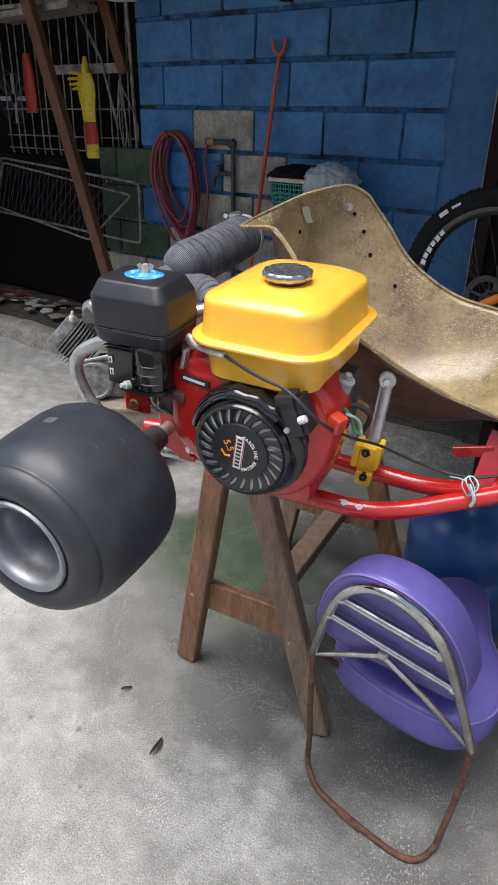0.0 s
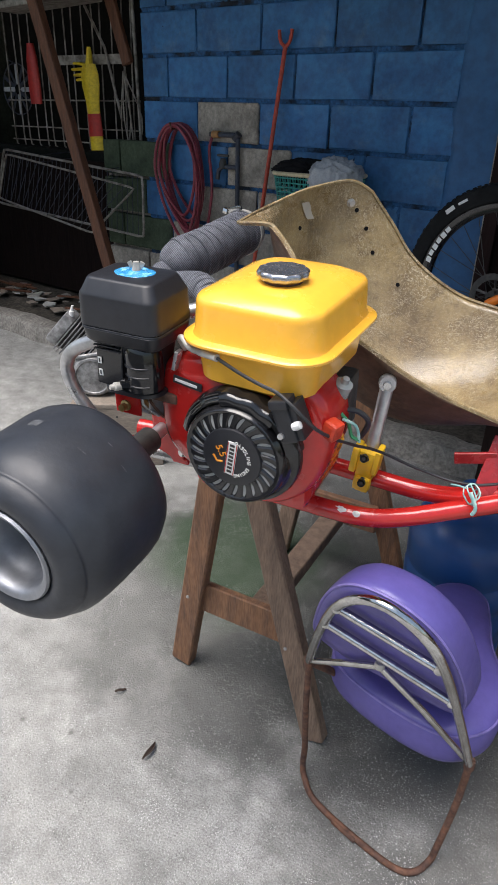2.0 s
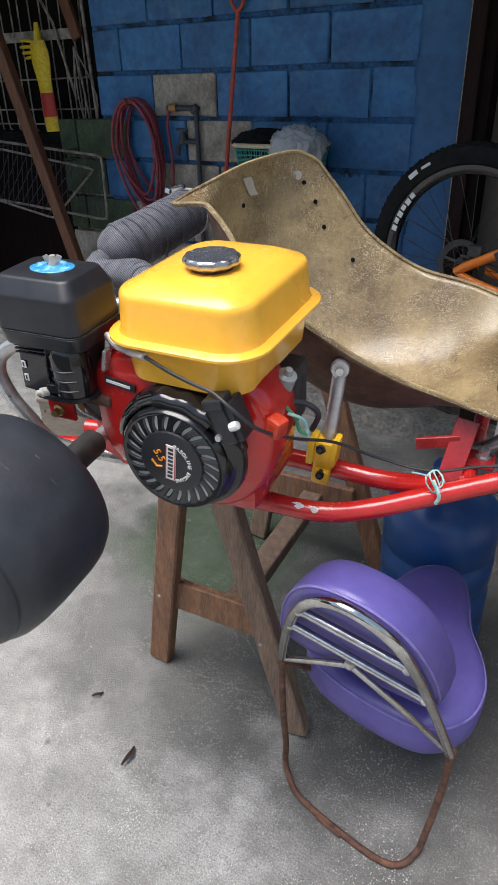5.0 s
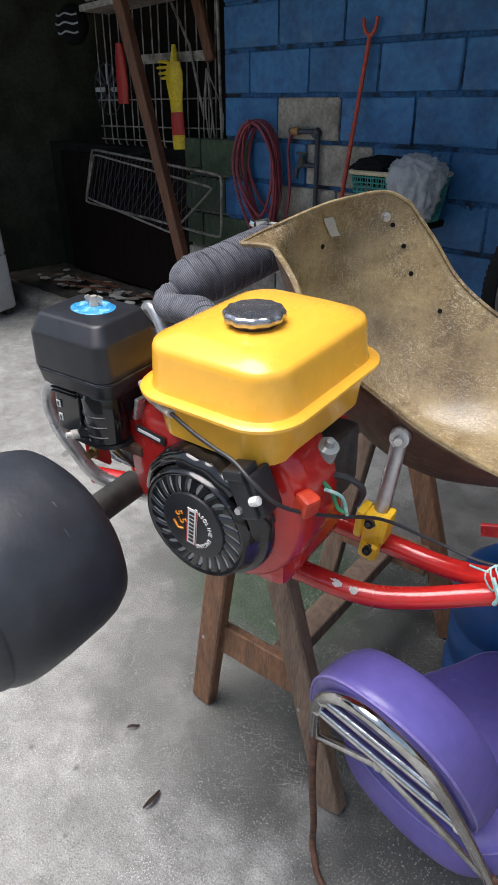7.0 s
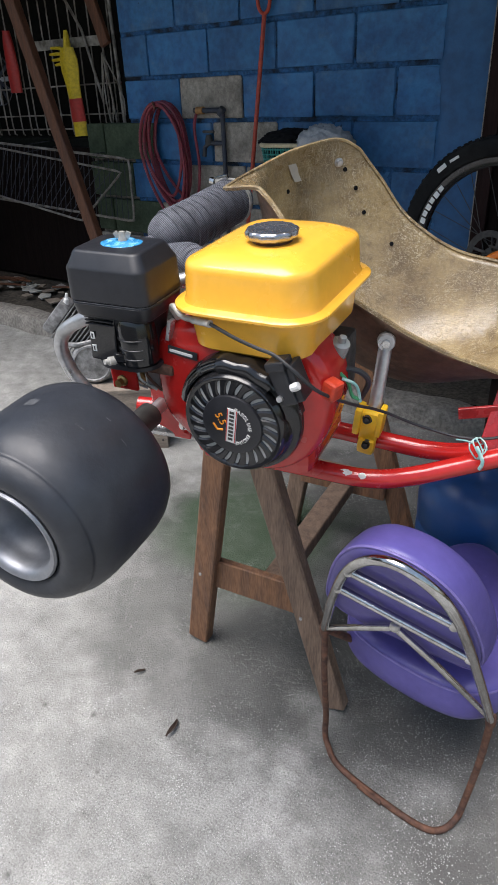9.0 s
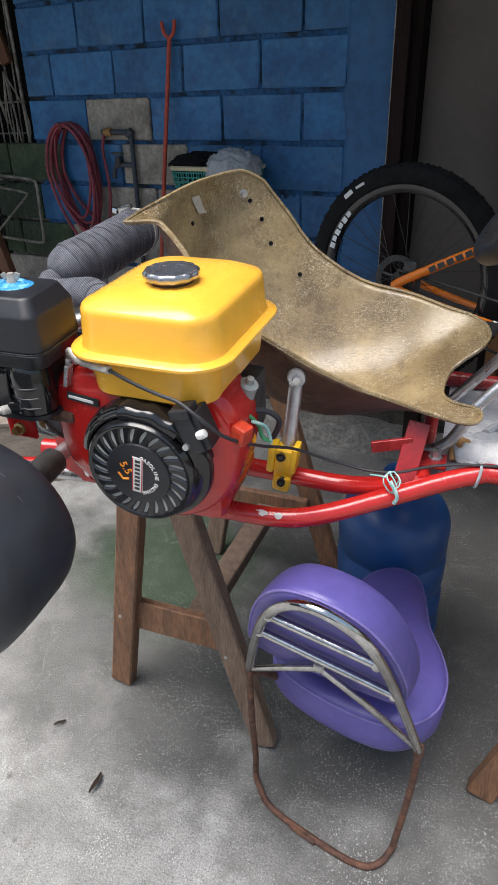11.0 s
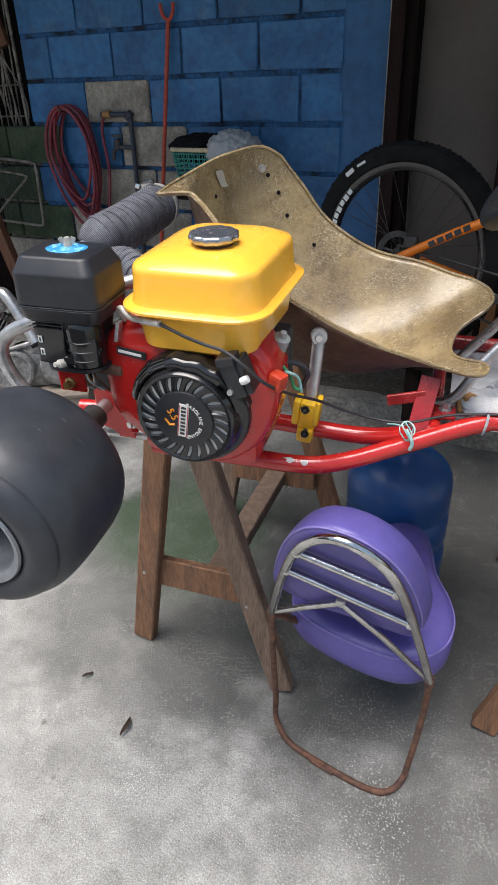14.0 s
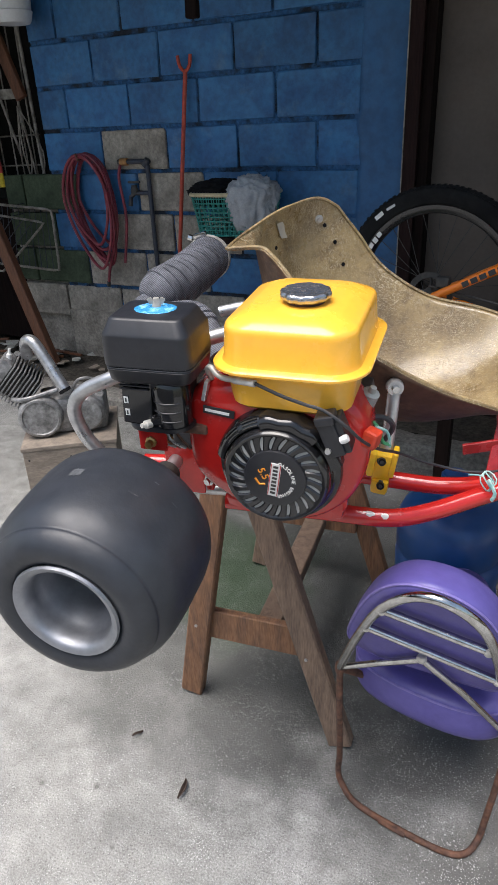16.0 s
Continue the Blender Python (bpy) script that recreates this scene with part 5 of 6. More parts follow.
    for u in (-0.0065, 0.0065):
        part("badge_edge", box(B(), (0, 0, 0), (0.0012, 0.0016, 0.052), 0, pose(*lay(u, 0, -0.0072), 0, tilt, 0)), M_redink, rs, smooth=False)
    for k in range(8):
        part("badge_bar", box(B(), (0, 0, 0), (0.0070, 0.0017, 0.0036), 0, pose(*lay(0, 0.0215 - 0.0061 * k, -0.0073), 0, tilt, 0)), M_motordark, rs, smooth=False)
    letters("power_text", "5.5", 0.0155, pose(*lay(-0.0165, 0.006), 90, 0, 0) @ pose(0, 0, 0, 0, 0, -62), M_orangeink, rs, "orange power rating")
    part("flash", tube(B(), [lay(-0.027, -0.004), lay(-0.020, -0.012), lay(-0.012, -0.010)], 0.0016, 5), M_orangeink, rs)
    word = "GASOLINE ENGINE"
    for i, ch in enumerate(word):
        if ch != " ":
            a = radians(72 - 150 * i / (len(word) - 1))
            letters("letter", ch, 0.0075, pose(hx + 0.027 * math.cos(a), -0.0070, hz + 0.027 * math.sin(a), 90, 0, 0) @ pose(0, 0, 0, 0, 0, math.degrees(a) - 90), M_paper, rs)
    # warning sticker
    part("sticker", box(B(), (0, 0, 0), (0.046, 0.0016, 0.012), 0.0004, pose(-0.085, 0.0318, 0.0775, 0, 8, 0)), M_black, e, "small black sticker with a white mark", smooth=False)
    part("sticker_mark", box(B(), (0, 0, 0), (0.036, 0.0014, 0.0042), 0.0004, pose(-0.087, 0.0308, 0.0775, 0, 8, 0)), M_paper, e, smooth=False)
    # fuel tank: two pressed shells met at a flange, turned slightly on the engine
    X, Y = 0.018, 0.127
    W0, D0 = 0.215, 0.258
    rings = [rounded(0, 0, z, W0 - g, D0 - g, r) for z, g, r in (
        (0.088, 0.085, 0.02), (0.090, 0.060, 0.03), (0.096, 0.046, 0.036), (0.140, 0.034, 0.042), (0.1465, 0.031, 0.043), (0.1482, 0.005, 0.053),
        (0.1498, 0.0, 0.055), (0.1530, 0.0, 0.055), (0.1548, 0.004, 0.053), (0.1560, 0.024, 0.045), (0.162, 0.029, 0.043), (0.196, 0.0335, 0.041), (0.2015, 0.035, 0.040), (0.2055, 0.0385, 0.039), (0.2080, 0.044, 0.037),
        (0.2165, 0.082, 0.032), (0.2180, 0.092, 0.029), (0.2200, 0.13, 0.024), (0.2210, 0.18, 0.012))]
    turn = pose(X, Y, 0, 0, 0, -2)
    rings = [[turn @ p for p in r] for r in rings]
    part("fuel_tank", loft(B(), rings), M_yellow, e, "glossy yellow pressed steel fuel tank", sharp=36)
    cap_m = Matrix.Translation((0.026, 0.100, 0.2245))
    bm = B()
    prof = [(0.024, -0.003), (0.027, -0.001), (0.0325, 0.002), (0.0340, 0.004), (0.0340, 0.0095), (0.032, 0.0120), (0.029, 0.0128), (0.026, 0.0122), (0.0, 0.0135)]
    n = 72
    rr = []
    for r, h in prof:
        rr.append([bm.verts.new(cap_m @ Vector(((r + (0.0011 * math.cos(12 * k * math.tau / n) if 0.031 <= r else 0)) * math.cos(k * math.tau / n), (r + (0.0011 * math.cos(12 * k * math.tau / n) if 0.031 <= r else 0)) * math.sin(k * math.tau / n), h))) for k in range(n)] if r > 0 else [bm.verts.new(cap_m @ Vector((0, 0, h)))])
    for A, C in zip(rr, rr[1:]):
        for k in range(n):
            j = (k + 1) % n
            bm.faces.new((A[k], A[j], C[0]) if len(C) == 1 else (A[k], A[j], C[j], C[k]))
    part("tank_cap", bm, M_capchrome, e, "scalloped chrome fuel cap", sharp=50)
    part("cap_neck", lathe(B(), [(0.026, -0.008), (0.026, 0.004)], cap_m, 32), M_rust, e)
    # air cleaner
    X, Y = -0.170, 0.042
    rings = [rounded(X, Y, z, w, d, r, 6) for z, w, d, r in (
        (0.130, 0.115, 0.090, 0.015), (0.133, 0.121, 0.096, 0.017), (0.1495, 0.127, 0.101, 0.018), (0.1510, 0.124, 0.098, 0.017), (0.1535, 0.124, 0.098, 0.017), (0.1550, 0.129, 0.103, 0.018),
        (0.1955, 0.126, 0.100, 0.017), (0.1985, 0.124, 0.098, 0.0165), (0.2005, 0.121, 0.095, 0.016), (0.2160, 0.106, 0.080, 0.013), (0.2182, 0.102, 0.076, 0.012), (0.2188, 0.095, 0.070, 0.011))]
    ac = part("air_cleaner", loft(B(), rings), M_airbox, e, "black plastic air cleaner box", sharp=50)
    part("seam", tube(B(), rounded(X, Y, 0.1522, 0.1265, 0.1005, 0.018, 6), 0.0009, 6, True), M_greycloth2, ac)
    lid = part("lid_film", lathe(B(), [(0, 0.004), (0.010, 0.0035), (0.018, 0.0015), (0.023, 0.0022), (0.026, 0.001), (0.0255, -0.002)], Matrix.Translation((X, Y + 0.006, 0.2180)) @ Matrix.Diagonal((1.15, 0.9, 1, 1)), 28), M_bluelid, ac, "crumpled blue plastic under the wing nut")
    for v in lid.data.vertices:
        v.co += Vector((0, 0, 0.0016 * noise.noise(v.co * 130)))
    nut = part("wing_nut", lathe(B(), [(0, 0.010), (0.004, 0.010), (0.005, 0.003), (0.0065, 0.0), (0.0065, -0.003)], Matrix.Translation((X + 0.002, Y + 0.007, 0.2230)), 16), M_zinc, ac, "bright wing nut")
    for s in (-1, 1):
        part("wing", box(B(), (0, 0, 0), (0.007, 0.0025, 0.009), 0.0011, Matrix.Translation((X + 0.002 + s * 0.0075, Y + 0.007 + s * 0.002, 0.2290)) @ pose(0, 0, 0, 0, 25 * s, 15)), M_zinc, nut)
    # tapered cup below, hollowed at its right side over a ribbed throat
    cup = [rounded(X - 0.002, Y + 0.002, z, w, d, r, 6) for z, w, d, r in ((0.058, 0.088, 0.074, 0.028), (0.066, 0.084, 0.070, 0.026), (0.104, 0.092, 0.076, 0.024), (0.143, 0.104, 0.084, 0.020))]
    part("lower_cup", loft(B(), cup), M_airbox, ac, "black tapered filter base")
    part("base_lip", loft(B(), [rounded(X - 0.002, Y + 0.002, z, w, d, r, 8) for z, w, d, r in ((0.050, 0.090, 0.076, 0.030), (0.051, 0.098, 0.084, 0.032), (0.057, 0.098, 0.084, 0.032), (0.0595, 0.091, 0.078, 0.030))]), M_airbox, ac)
    part("front_plate", box(B(), (0, 0, 0), (0.046, 0.005, 0.074), 0.002, pose(X - 0.024, Y - 0.0370, 0.100, -4, 2, -3)), M_blackgloss, ac, smooth=False)
    for k in range(4):
        part("louvre", box(B(), (X - 0.024, Y - 0.0415, 0.134 - 0.0052 * k), (0.044, 0.004, 0.0018), 0.0005), M_airbox, ac, smooth=False)
    part("throat", lathe(B(), [(0.024, -0.026), (0.027, -0.024), (0.027, 0.034), (0.020, 0.044)], Matrix.Translation((X + 0.020, Y - 0.018, 0.086)), 28), M_blackgloss, ac)
    for k in range(3):
        h = 0.072 + 0.014 * k
        part("throat_rib", tube(B(), [(X + 0.020 + 0.0272 * math.cos(t), Y - 0.018 + 0.0272 * math.sin(t), h) for t in [math.pi * (1.25 + 0.5 * i / 14) for i in range(15)]], 0.0013, 6), M_airbox, ac)
    part("drain_cock", lathe(B(), [(0, 0.012), (0.0035, 0.012), (0.004, 0.006), (0.0062, 0.005), (0.0062, -0.004), (0.004, -0.010)], along((-0.5, -1, 0.2), (X - 0.006, Y - 0.050, 0.070)), 14), M_zinc, ac)
    part("cock_block", box(B(), (0, 0, 0), (0.018, 0.014, 0.014), 0.003, pose(X + 0.004, Y - 0.041, 0.073, 0, 0, 20)), M_blackgloss, ac, smooth=False)
    for k in range(2):
        part("tick_label", box(B(), (X - 0.040, Y - 0.0405, 0.100 - 0.019 * k), (0.0065, 0.0012, 0.010), 0.0003), M_paper, ac, "small white marks", smooth=False)
        part("tick_dark", box(B(), (X - 0.040, Y - 0.0412, 0.100 - 0.019 * k), (0.0022, 0.0012, 0.006), 0.0003), M_black, ac, smooth=False)
    # carburettor and brackets under the air cleaner
    cb = part("carburettor", box(B(), (-0.145, 0.075, 0.025), (0.05, 0.05, 0.05), 0.008), M_alu, e)
    part("flange", box(B(), (-0.150, 0.055, 0.045), (0.09, 0.05, 0.014), 0.003), M_rust, cb)
    part("choke_plate", box(B(), (-0.194, 0.036, 0.020), (0.044, 0.006, 0.038), 0.002), M_red, cb, "red painted bracket", smooth=False)
    part("bolt", lathe(B(), [(0, 0.01), (0.006, 0.01), (0.006, 0.002), (0.009, 0), (0.009, -0.004)], along((0, -1, 0), (-0.196, 0.030, 0.016)), 8), M_brass, cb)
    gm = along((-0.15, -1, 0.25), (-0.166, 0.060, 0.018)) @ Matrix.Diagonal((1.3, 0.8, 1, 1))
    part("gasket", lathe(B(), [(0.010, 0.0015), (0.024, 0.0015), (0.025, 0.0), (0.024, -0.0015), (0.010, -0.0015)], gm, 28, True), M_brass, cb, "yellow passivated flange")
    part("intake", lathe(B(), [(0.0, 0.012), (0.012, 0.012), (0.014, 0.0), (0.018, -0.03), (0, -0.03)], along((-0.15, -1, 0.1), (-0.166, 0.075, 0.014)), 24), M_motordark, cb)
    for i in range(4):
        part("linkage", tube(B(), [(-0.20 + 0.014 * i, 0.045, 0.045), (-0.195 + 0.014 * i, 0.036, 0.022 + 0.008 * (i % 2)), (-0.165 + 0.008 * i, 0.05, 0.0)], 0.0022, 6, steps=3), (M_steel, M_rust)[i % 2], cb)
    part("side_plate", box(B(), (-0.128, 0.125, -0.035), (0.012, 0.09, 0.12), 0.003), M_red, e, smooth=False)
    for z in (-0.005, -0.045, -0.075):
        part("bolt", lathe(B(), [(0, 0.006), (0.006, 0.006), (0.006, 0), (0.009, 0), (0.009, -0.003)], along((-0.4, -1, 0), (-0.128, 0.078, z)), 8), M_chrome, e)
    # fuel pipe over the shroud
    part("fuel_pipe", tube(B(), [(-0.100, 0.055, 0.118), (-0.101, 0.044, 0.136), (-0.093, 0.036, 0.143), (-0.083, 0.031, 0.136), (-0.070, 0.026, 0.133), (-0.050, 0.018, 0.136)], 0.0042, 12, steps=6), M_zinc, e)
    part("pipe_bracket", box(B(), (0, 0, 0), (0.006, 0.014, 0.030), 0.0015, pose(-0.103, 0.036, 0.108, 0, 14, 0)), M_steel, e, smooth=False)
    part("cable_ferrule", tube(B(), [(-0.056, 0.020, 0.1345), (-0.022, 0.005, 0.139)], 0.0050, 12), M_zinc, e)
    # right flank: stop switch, filter, wires
    part("stop_switch", box(B(), (0, 0, 0), (0.022, 0.022, 0.026), 0.005, pose(0.128, 0.044, 0.052, 0, 12, -20)), M_rglove2, e, "red engine stop switch", smooth=False)
    part("fuel_filter", lathe(B(), [(0, -0.024), (0.005, -0.022), (0.006, -0.014), (0.013, -0.012), (0.013, 0.012), (0.006, 0.014), (0.005, 0.022), (0, 0.024)], pose(0.114, 0.110, 0.078, 10, 20, 0), 16), M_glassy, e, "clear fuel filter")
    part("spark_lead", tube(B(), [(0.10, 0.10, 0.05), (0.135, 0.12, 0.045), (0.150, 0.14, 0.02), (0.135, 0.16, -0.02)], 0.0042, 8, steps=5), M_black, e)
    part("green_wire", tube(B(), [(0.125, 0.085, 0.055), (0.135, 0.09, 0.04), (0.140, 0.095, 0.018), (0.150, 0.10, 0.012)], 0.0026, 6, steps=5), M_greenbit, e)
    part("green_wire", tube(B(), [(0.130, 0.080, 0.05), (0.145, 0.095, 0.035), (0.150, 0.10, 0.008)], 0.0022, 6, steps=5), M_tiechord, e)
    part("head_block", box(B(), (0.085, 0.16, 0.03), (0.06, 0.08, 0.09), 0.01), M_motordark, e)


engine()


# ---- trestles ----
def trestle(name, label, near, far, spread, top, lean, mats, skew=0.0):
    """near, far: middle of the feet at each end; spread: half distance of the feet; top: height of the beam."""
    g = thing(name, label, "trestle", group="trestles under the kart")
    n, f = Vector(near), Vector(far)
    d = (f - n).normalized()
    side = Vector((d.y, -d.x, 0))
    sh = side * lean
    part("beam", beam(B(), n + Vector((0, 0, top)) + sh - d * 0.05, f + Vector((0, 0, top)) + sh + d * 0.05, 0.055, 0.05, (0, 0, 1), 0.004), mats[0], g, smooth=False)
    for end, k in ((n, 0), (f, 1)):
        for s in (-1, 1):
            foot = end + side * spread * s + d * skew * s * (k == 0)
            head = end + Vector((0, 0, top + 0.015)) + sh + side * 0.036 * s
            out = (head - foot).normalized()
            part("leg", beam(B(), foot - out * 0.0 + Vector((0, 0, 0.006)), head, 0.058, 0.036, d, 0.004), mats[(k + (s > 0)) % 2], g, smooth=False)
            part("nail", lathe(B(), [(0, 0.002), (0.004, 0.001), (0.004, -0.002)], along(-d if k == 0 else d, foot.lerp(head, 0.38) + (-d if k == 0 else d) * 0.0355 * 0.98), 8), M_alu, g)
        a = end + side * -spread * 0.66 + Vector((0, 0, top * 0.357)) + sh * 0.35
        b = end + side * spread * 0.66 + Vector((0, 0, top * 0.357)) + sh * 0.35
        part("brace", beam(B(), a + d * (0.03 if k == 0 else -0.03), b + d * (0.03 if k == 0 else -0.03), 0.022, 0.088, (0, 0, 1), 0.003), mats[0], g, smooth=False)
    part("stretcher", beam(B(), n + d * 0.045 + Vector((0, 0, top * 0.335)), f - d * 0.045 + Vector((0, 0, top * 0.345)), 0.060, 0.040, (0, 0, 1), 0.003), mats[1], g, smooth=False)
    return g


trestle("sawhorse", "worn brown timber sawhorse under the engine end of the kart", (1.857, -2.045, 0), (1.785, -1.44, 0), 0.208, 0.70, -0.042, (M_wood, M_woodgrey), -0.026)
trestle("sawhorse", "worn brown timber sawhorse under the front of the kart", (2.78, -1.93, 0), (2.74, -1.28, 0), 0.245, 0.70, 0.0, (M_wood, M_woodgrey))


# ---- purple motorcycle seat with its chrome backrest rack ----
def pillion_seat():
    g = thing("pillion_seat", "purple vinyl motorcycle seat with a chromed backrest hoop on rusted legs", "motorcycle seat")
    # saddle: broad and rounded at its back, narrowing to the nose
    edge = spline([(2.100, -2.065, 0), (2.128, -2.112, 0), (2.205, -2.142, 0), (2.315, -2.156, 0), (2.390, -2.142, 0), (2.437, -2.085, 0), (2.443, -2.010, 0), (2.418, -1.942, 0), (2.374, -1.875, 0), (2.345, -1.800, 0),
                   (2.315, -1.742, 0), (2.265, -1.722, 0), (2.215, -1.755, 0), (2.185, -1.825, 0), (2.145, -1.905, 0), (2.104, -1.990, 0)], 5, True)
    mid = Vector((2.275, -1.985, 0))

    def top(p, f):
        """Dished sitting surface, a little higher towards the nose."""
        return 0.349 + 0.05 * max(0.0, p.y + 2.0) - 0.010 * (1 - f) ** 2
    rings = []
    for z, f in ((0.266, 0.90), (0.270, 0.955), (0.283, 0.985), (0.308, 1.0), (0.333, 0.998)):
        rings.append([Vector((*(mid + (p - mid) * f).xy, z + 0.05 * max(0.0, p.y + 2.0))) for p in edge])
    for f, dz in ((0.985, -0.004), (0.95, 0.004), (0.86, 0.010), (0.70, 0.012), (0.45, 0.010), (0.2, 0.008)):
        rings.append([Vector((*(mid + (p - mid) * f).xy, top(p, f) + dz)) for p in edge])
    pad = part("seat_pad", loft(B(), rings), M_purple, g, "rounded purple vinyl saddle narrowing to its nose", sharp=70)
    part("piping", tube(B(), rings[5], 0.0023, 6, True), M_piping, pad, "pale seam piping")
    # the hoop lies in one plane that leans towards the yard; the backrest pad sits behind it
    up, back = Vector((0, -0.45, 1)).normalized(), Vector((0, 1, 0.45)).normalized()

    def on(x, z):
        return Vector((x, -2.0 - 0.45 * z, z))
    A, Z = on(2.098, 0.376), on(2.424, 0.292)
    hoop = [A, on(2.128, 0.470), on(2.158, 0.556), on(2.192, 0.640), on(2.226, 0.697), on(2.262, 0.731), on(2.298, 0.738), on(2.336, 0.717), on(2.366, 0.674), on(2.386, 0.597), on(2.405, 0.460), Z]
    hp = part("hoop", tube(B(), hoop, 0.0084, 14, steps=6), M_chrome, g, "bright pitted chrome hoop")
    part("bar", tube(B(), [on(2.207, 0.664), on(2.371, 0.622)], 0.0070, 12), M_chrome, hp)
    part("bar", tube(B(), [on(2.174, 0.590), on(2.391, 0.527)], 0.0070, 12), M_chrome, hp)
    part("strut", tube(B(), [A + Vector((0.004, -0.002, 0.006)), on(2.19, 0.461), on(2.268, 0.526)], 0.0064, 12), M_chrome, hp)
    part("strut", tube(B(), [on(2.262, 0.530), on(2.336, 0.436), Z + Vector((-0.004, 0, 0.006))], 0.0064, 12), M_chrome, hp)
    for x, z in ((2.207, 0.664), (2.371, 0.622), (2.174, 0.590), (2.391, 0.527), (2.266, 0.528)):
        part("weld_bead", lathe(B(), [(0, -0.008), (0.0075, -0.006), (0.0095, 0.0), (0.0075, 0.006), (0, 0.008)], Matrix.Translation(on(x, z)), 10), M_zinc, hp)
    for p in (A, Z):
        part("weld", lathe(B(), [(0, -0.013), (0.0095, -0.010), (0.0105, 0.004), (0.009, 0.012), (0, 0.013)], Matrix.Translation(p), 12), M_rust, hp)
    arch = spline([on(x, z) for x, z in ((2.120, 0.500), (2.140, 0.590), (2.178, 0.680), (2.222, 0.735), (2.272, 0.752), (2.328, 0.738), (2.374, 0.690), (2.402, 0.610), (2.412, 0.520), (2.395, 0.455), (2.340, 0.445), (2.260, 0.450), (2.170, 0.455))], 5, True)
    heart = on(2.275, 0.590)
    pad_rings = [[heart + (p - heart) * f + back * d - up * (d * 0.62) for p in arch] for f, d in ((0.80, 0.010), (0.90, 0.011), (0.955, 0.016), (0.985, 0.030), (0.99, 0.055), (0.975, 0.078), (0.93, 0.092), (0.84, 0.099), (0.6, 0.102))]
    bp = part("backrest_pad", loft(B(), pad_rings), M_purple, g, "arched purple vinyl backrest pad", sharp=70)
    part("piping", tube(B(), pad_rings[2], 0.0024, 6, True), M_piping, bp, "pale seam piping")
    legs = [A, (2.099, -2.168, 0.25), (2.096, -2.150, 0.10), (2.092, -2.145, 0.040), (2.104, -2.155, 0.013), (2.150, -2.186, 0.0072), (2.256, -2.206, 0.0072), (2.345, -2.213, 0.0072), (2.384, -2.198, 0.0072), (2.402, -2.162, 0.012), (2.408, -2.148, 0.05), (2.420, -2.135, 0.18), Z]
    part("leg_loop", tube(B(), legs, 0.0068, 12, steps=6), M_rust, g, "rusted steel leg loop")
    part("splice", tube(B(), [(2.205, -2.204, 0.0085), (2.262, -2.213, 0.0085)], 0.0055, 10), M_rust, g)
    part("under_frame", tube(B(), [A, (2.15, -2.06, 0.262), (2.26, -1.92, 0.17), (2.27, -1.86, 0.008)], 0.008, 10), M_rust, g)
    part("under_frame", tube(B(), [Z, (2.39, -2.06, 0.255), (2.29, -1.92, 0.17), (2.275, -1.86, 0.008)], 0.008, 10), M_rust, g)


pillion_seat()


# ---- water jug ----
def jug():
    g = thing("water_jug", "blue plastic round water jug standing under the kart", "water jug", pose(2.207, -1.60, 0.0) @ Matrix.Diagonal((1.07, 1.07, 0.94, 1)))
    prof = [(0, 0.0), (0.115, 0.0), (0.125, 0.01), (0.127, 0.05), (0.120, 0.06), (0.127, 0.07), (0.127, 0.13), (0.120, 0.14), (0.127, 0.15), (0.127, 0.22), (0.121, 0.23), (0.121, 0.262), (0.127, 0.272), (0.128, 0.335), (0.122, 0.345), (0.122, 0.355), (0.127, 0.365), (0.128, 0.43),
            (0.125, 0.455), (0.116, 0.480), (0.096, 0.502), (0.066, 0.516), (0.036, 0.526), (0.029, 0.535), (0.029, 0.565), (0, 0.567)]
    part("body", lathe(B(), prof, None, 56), M_jug, g, sharp=60)
    part("cap", lathe(B(), [(0.031, 0.545), (0.033, 0.548), (0.033, 0.582), (0.028, 0.588), (0, 0.588)], None, 28), M_jug, g)


jug()


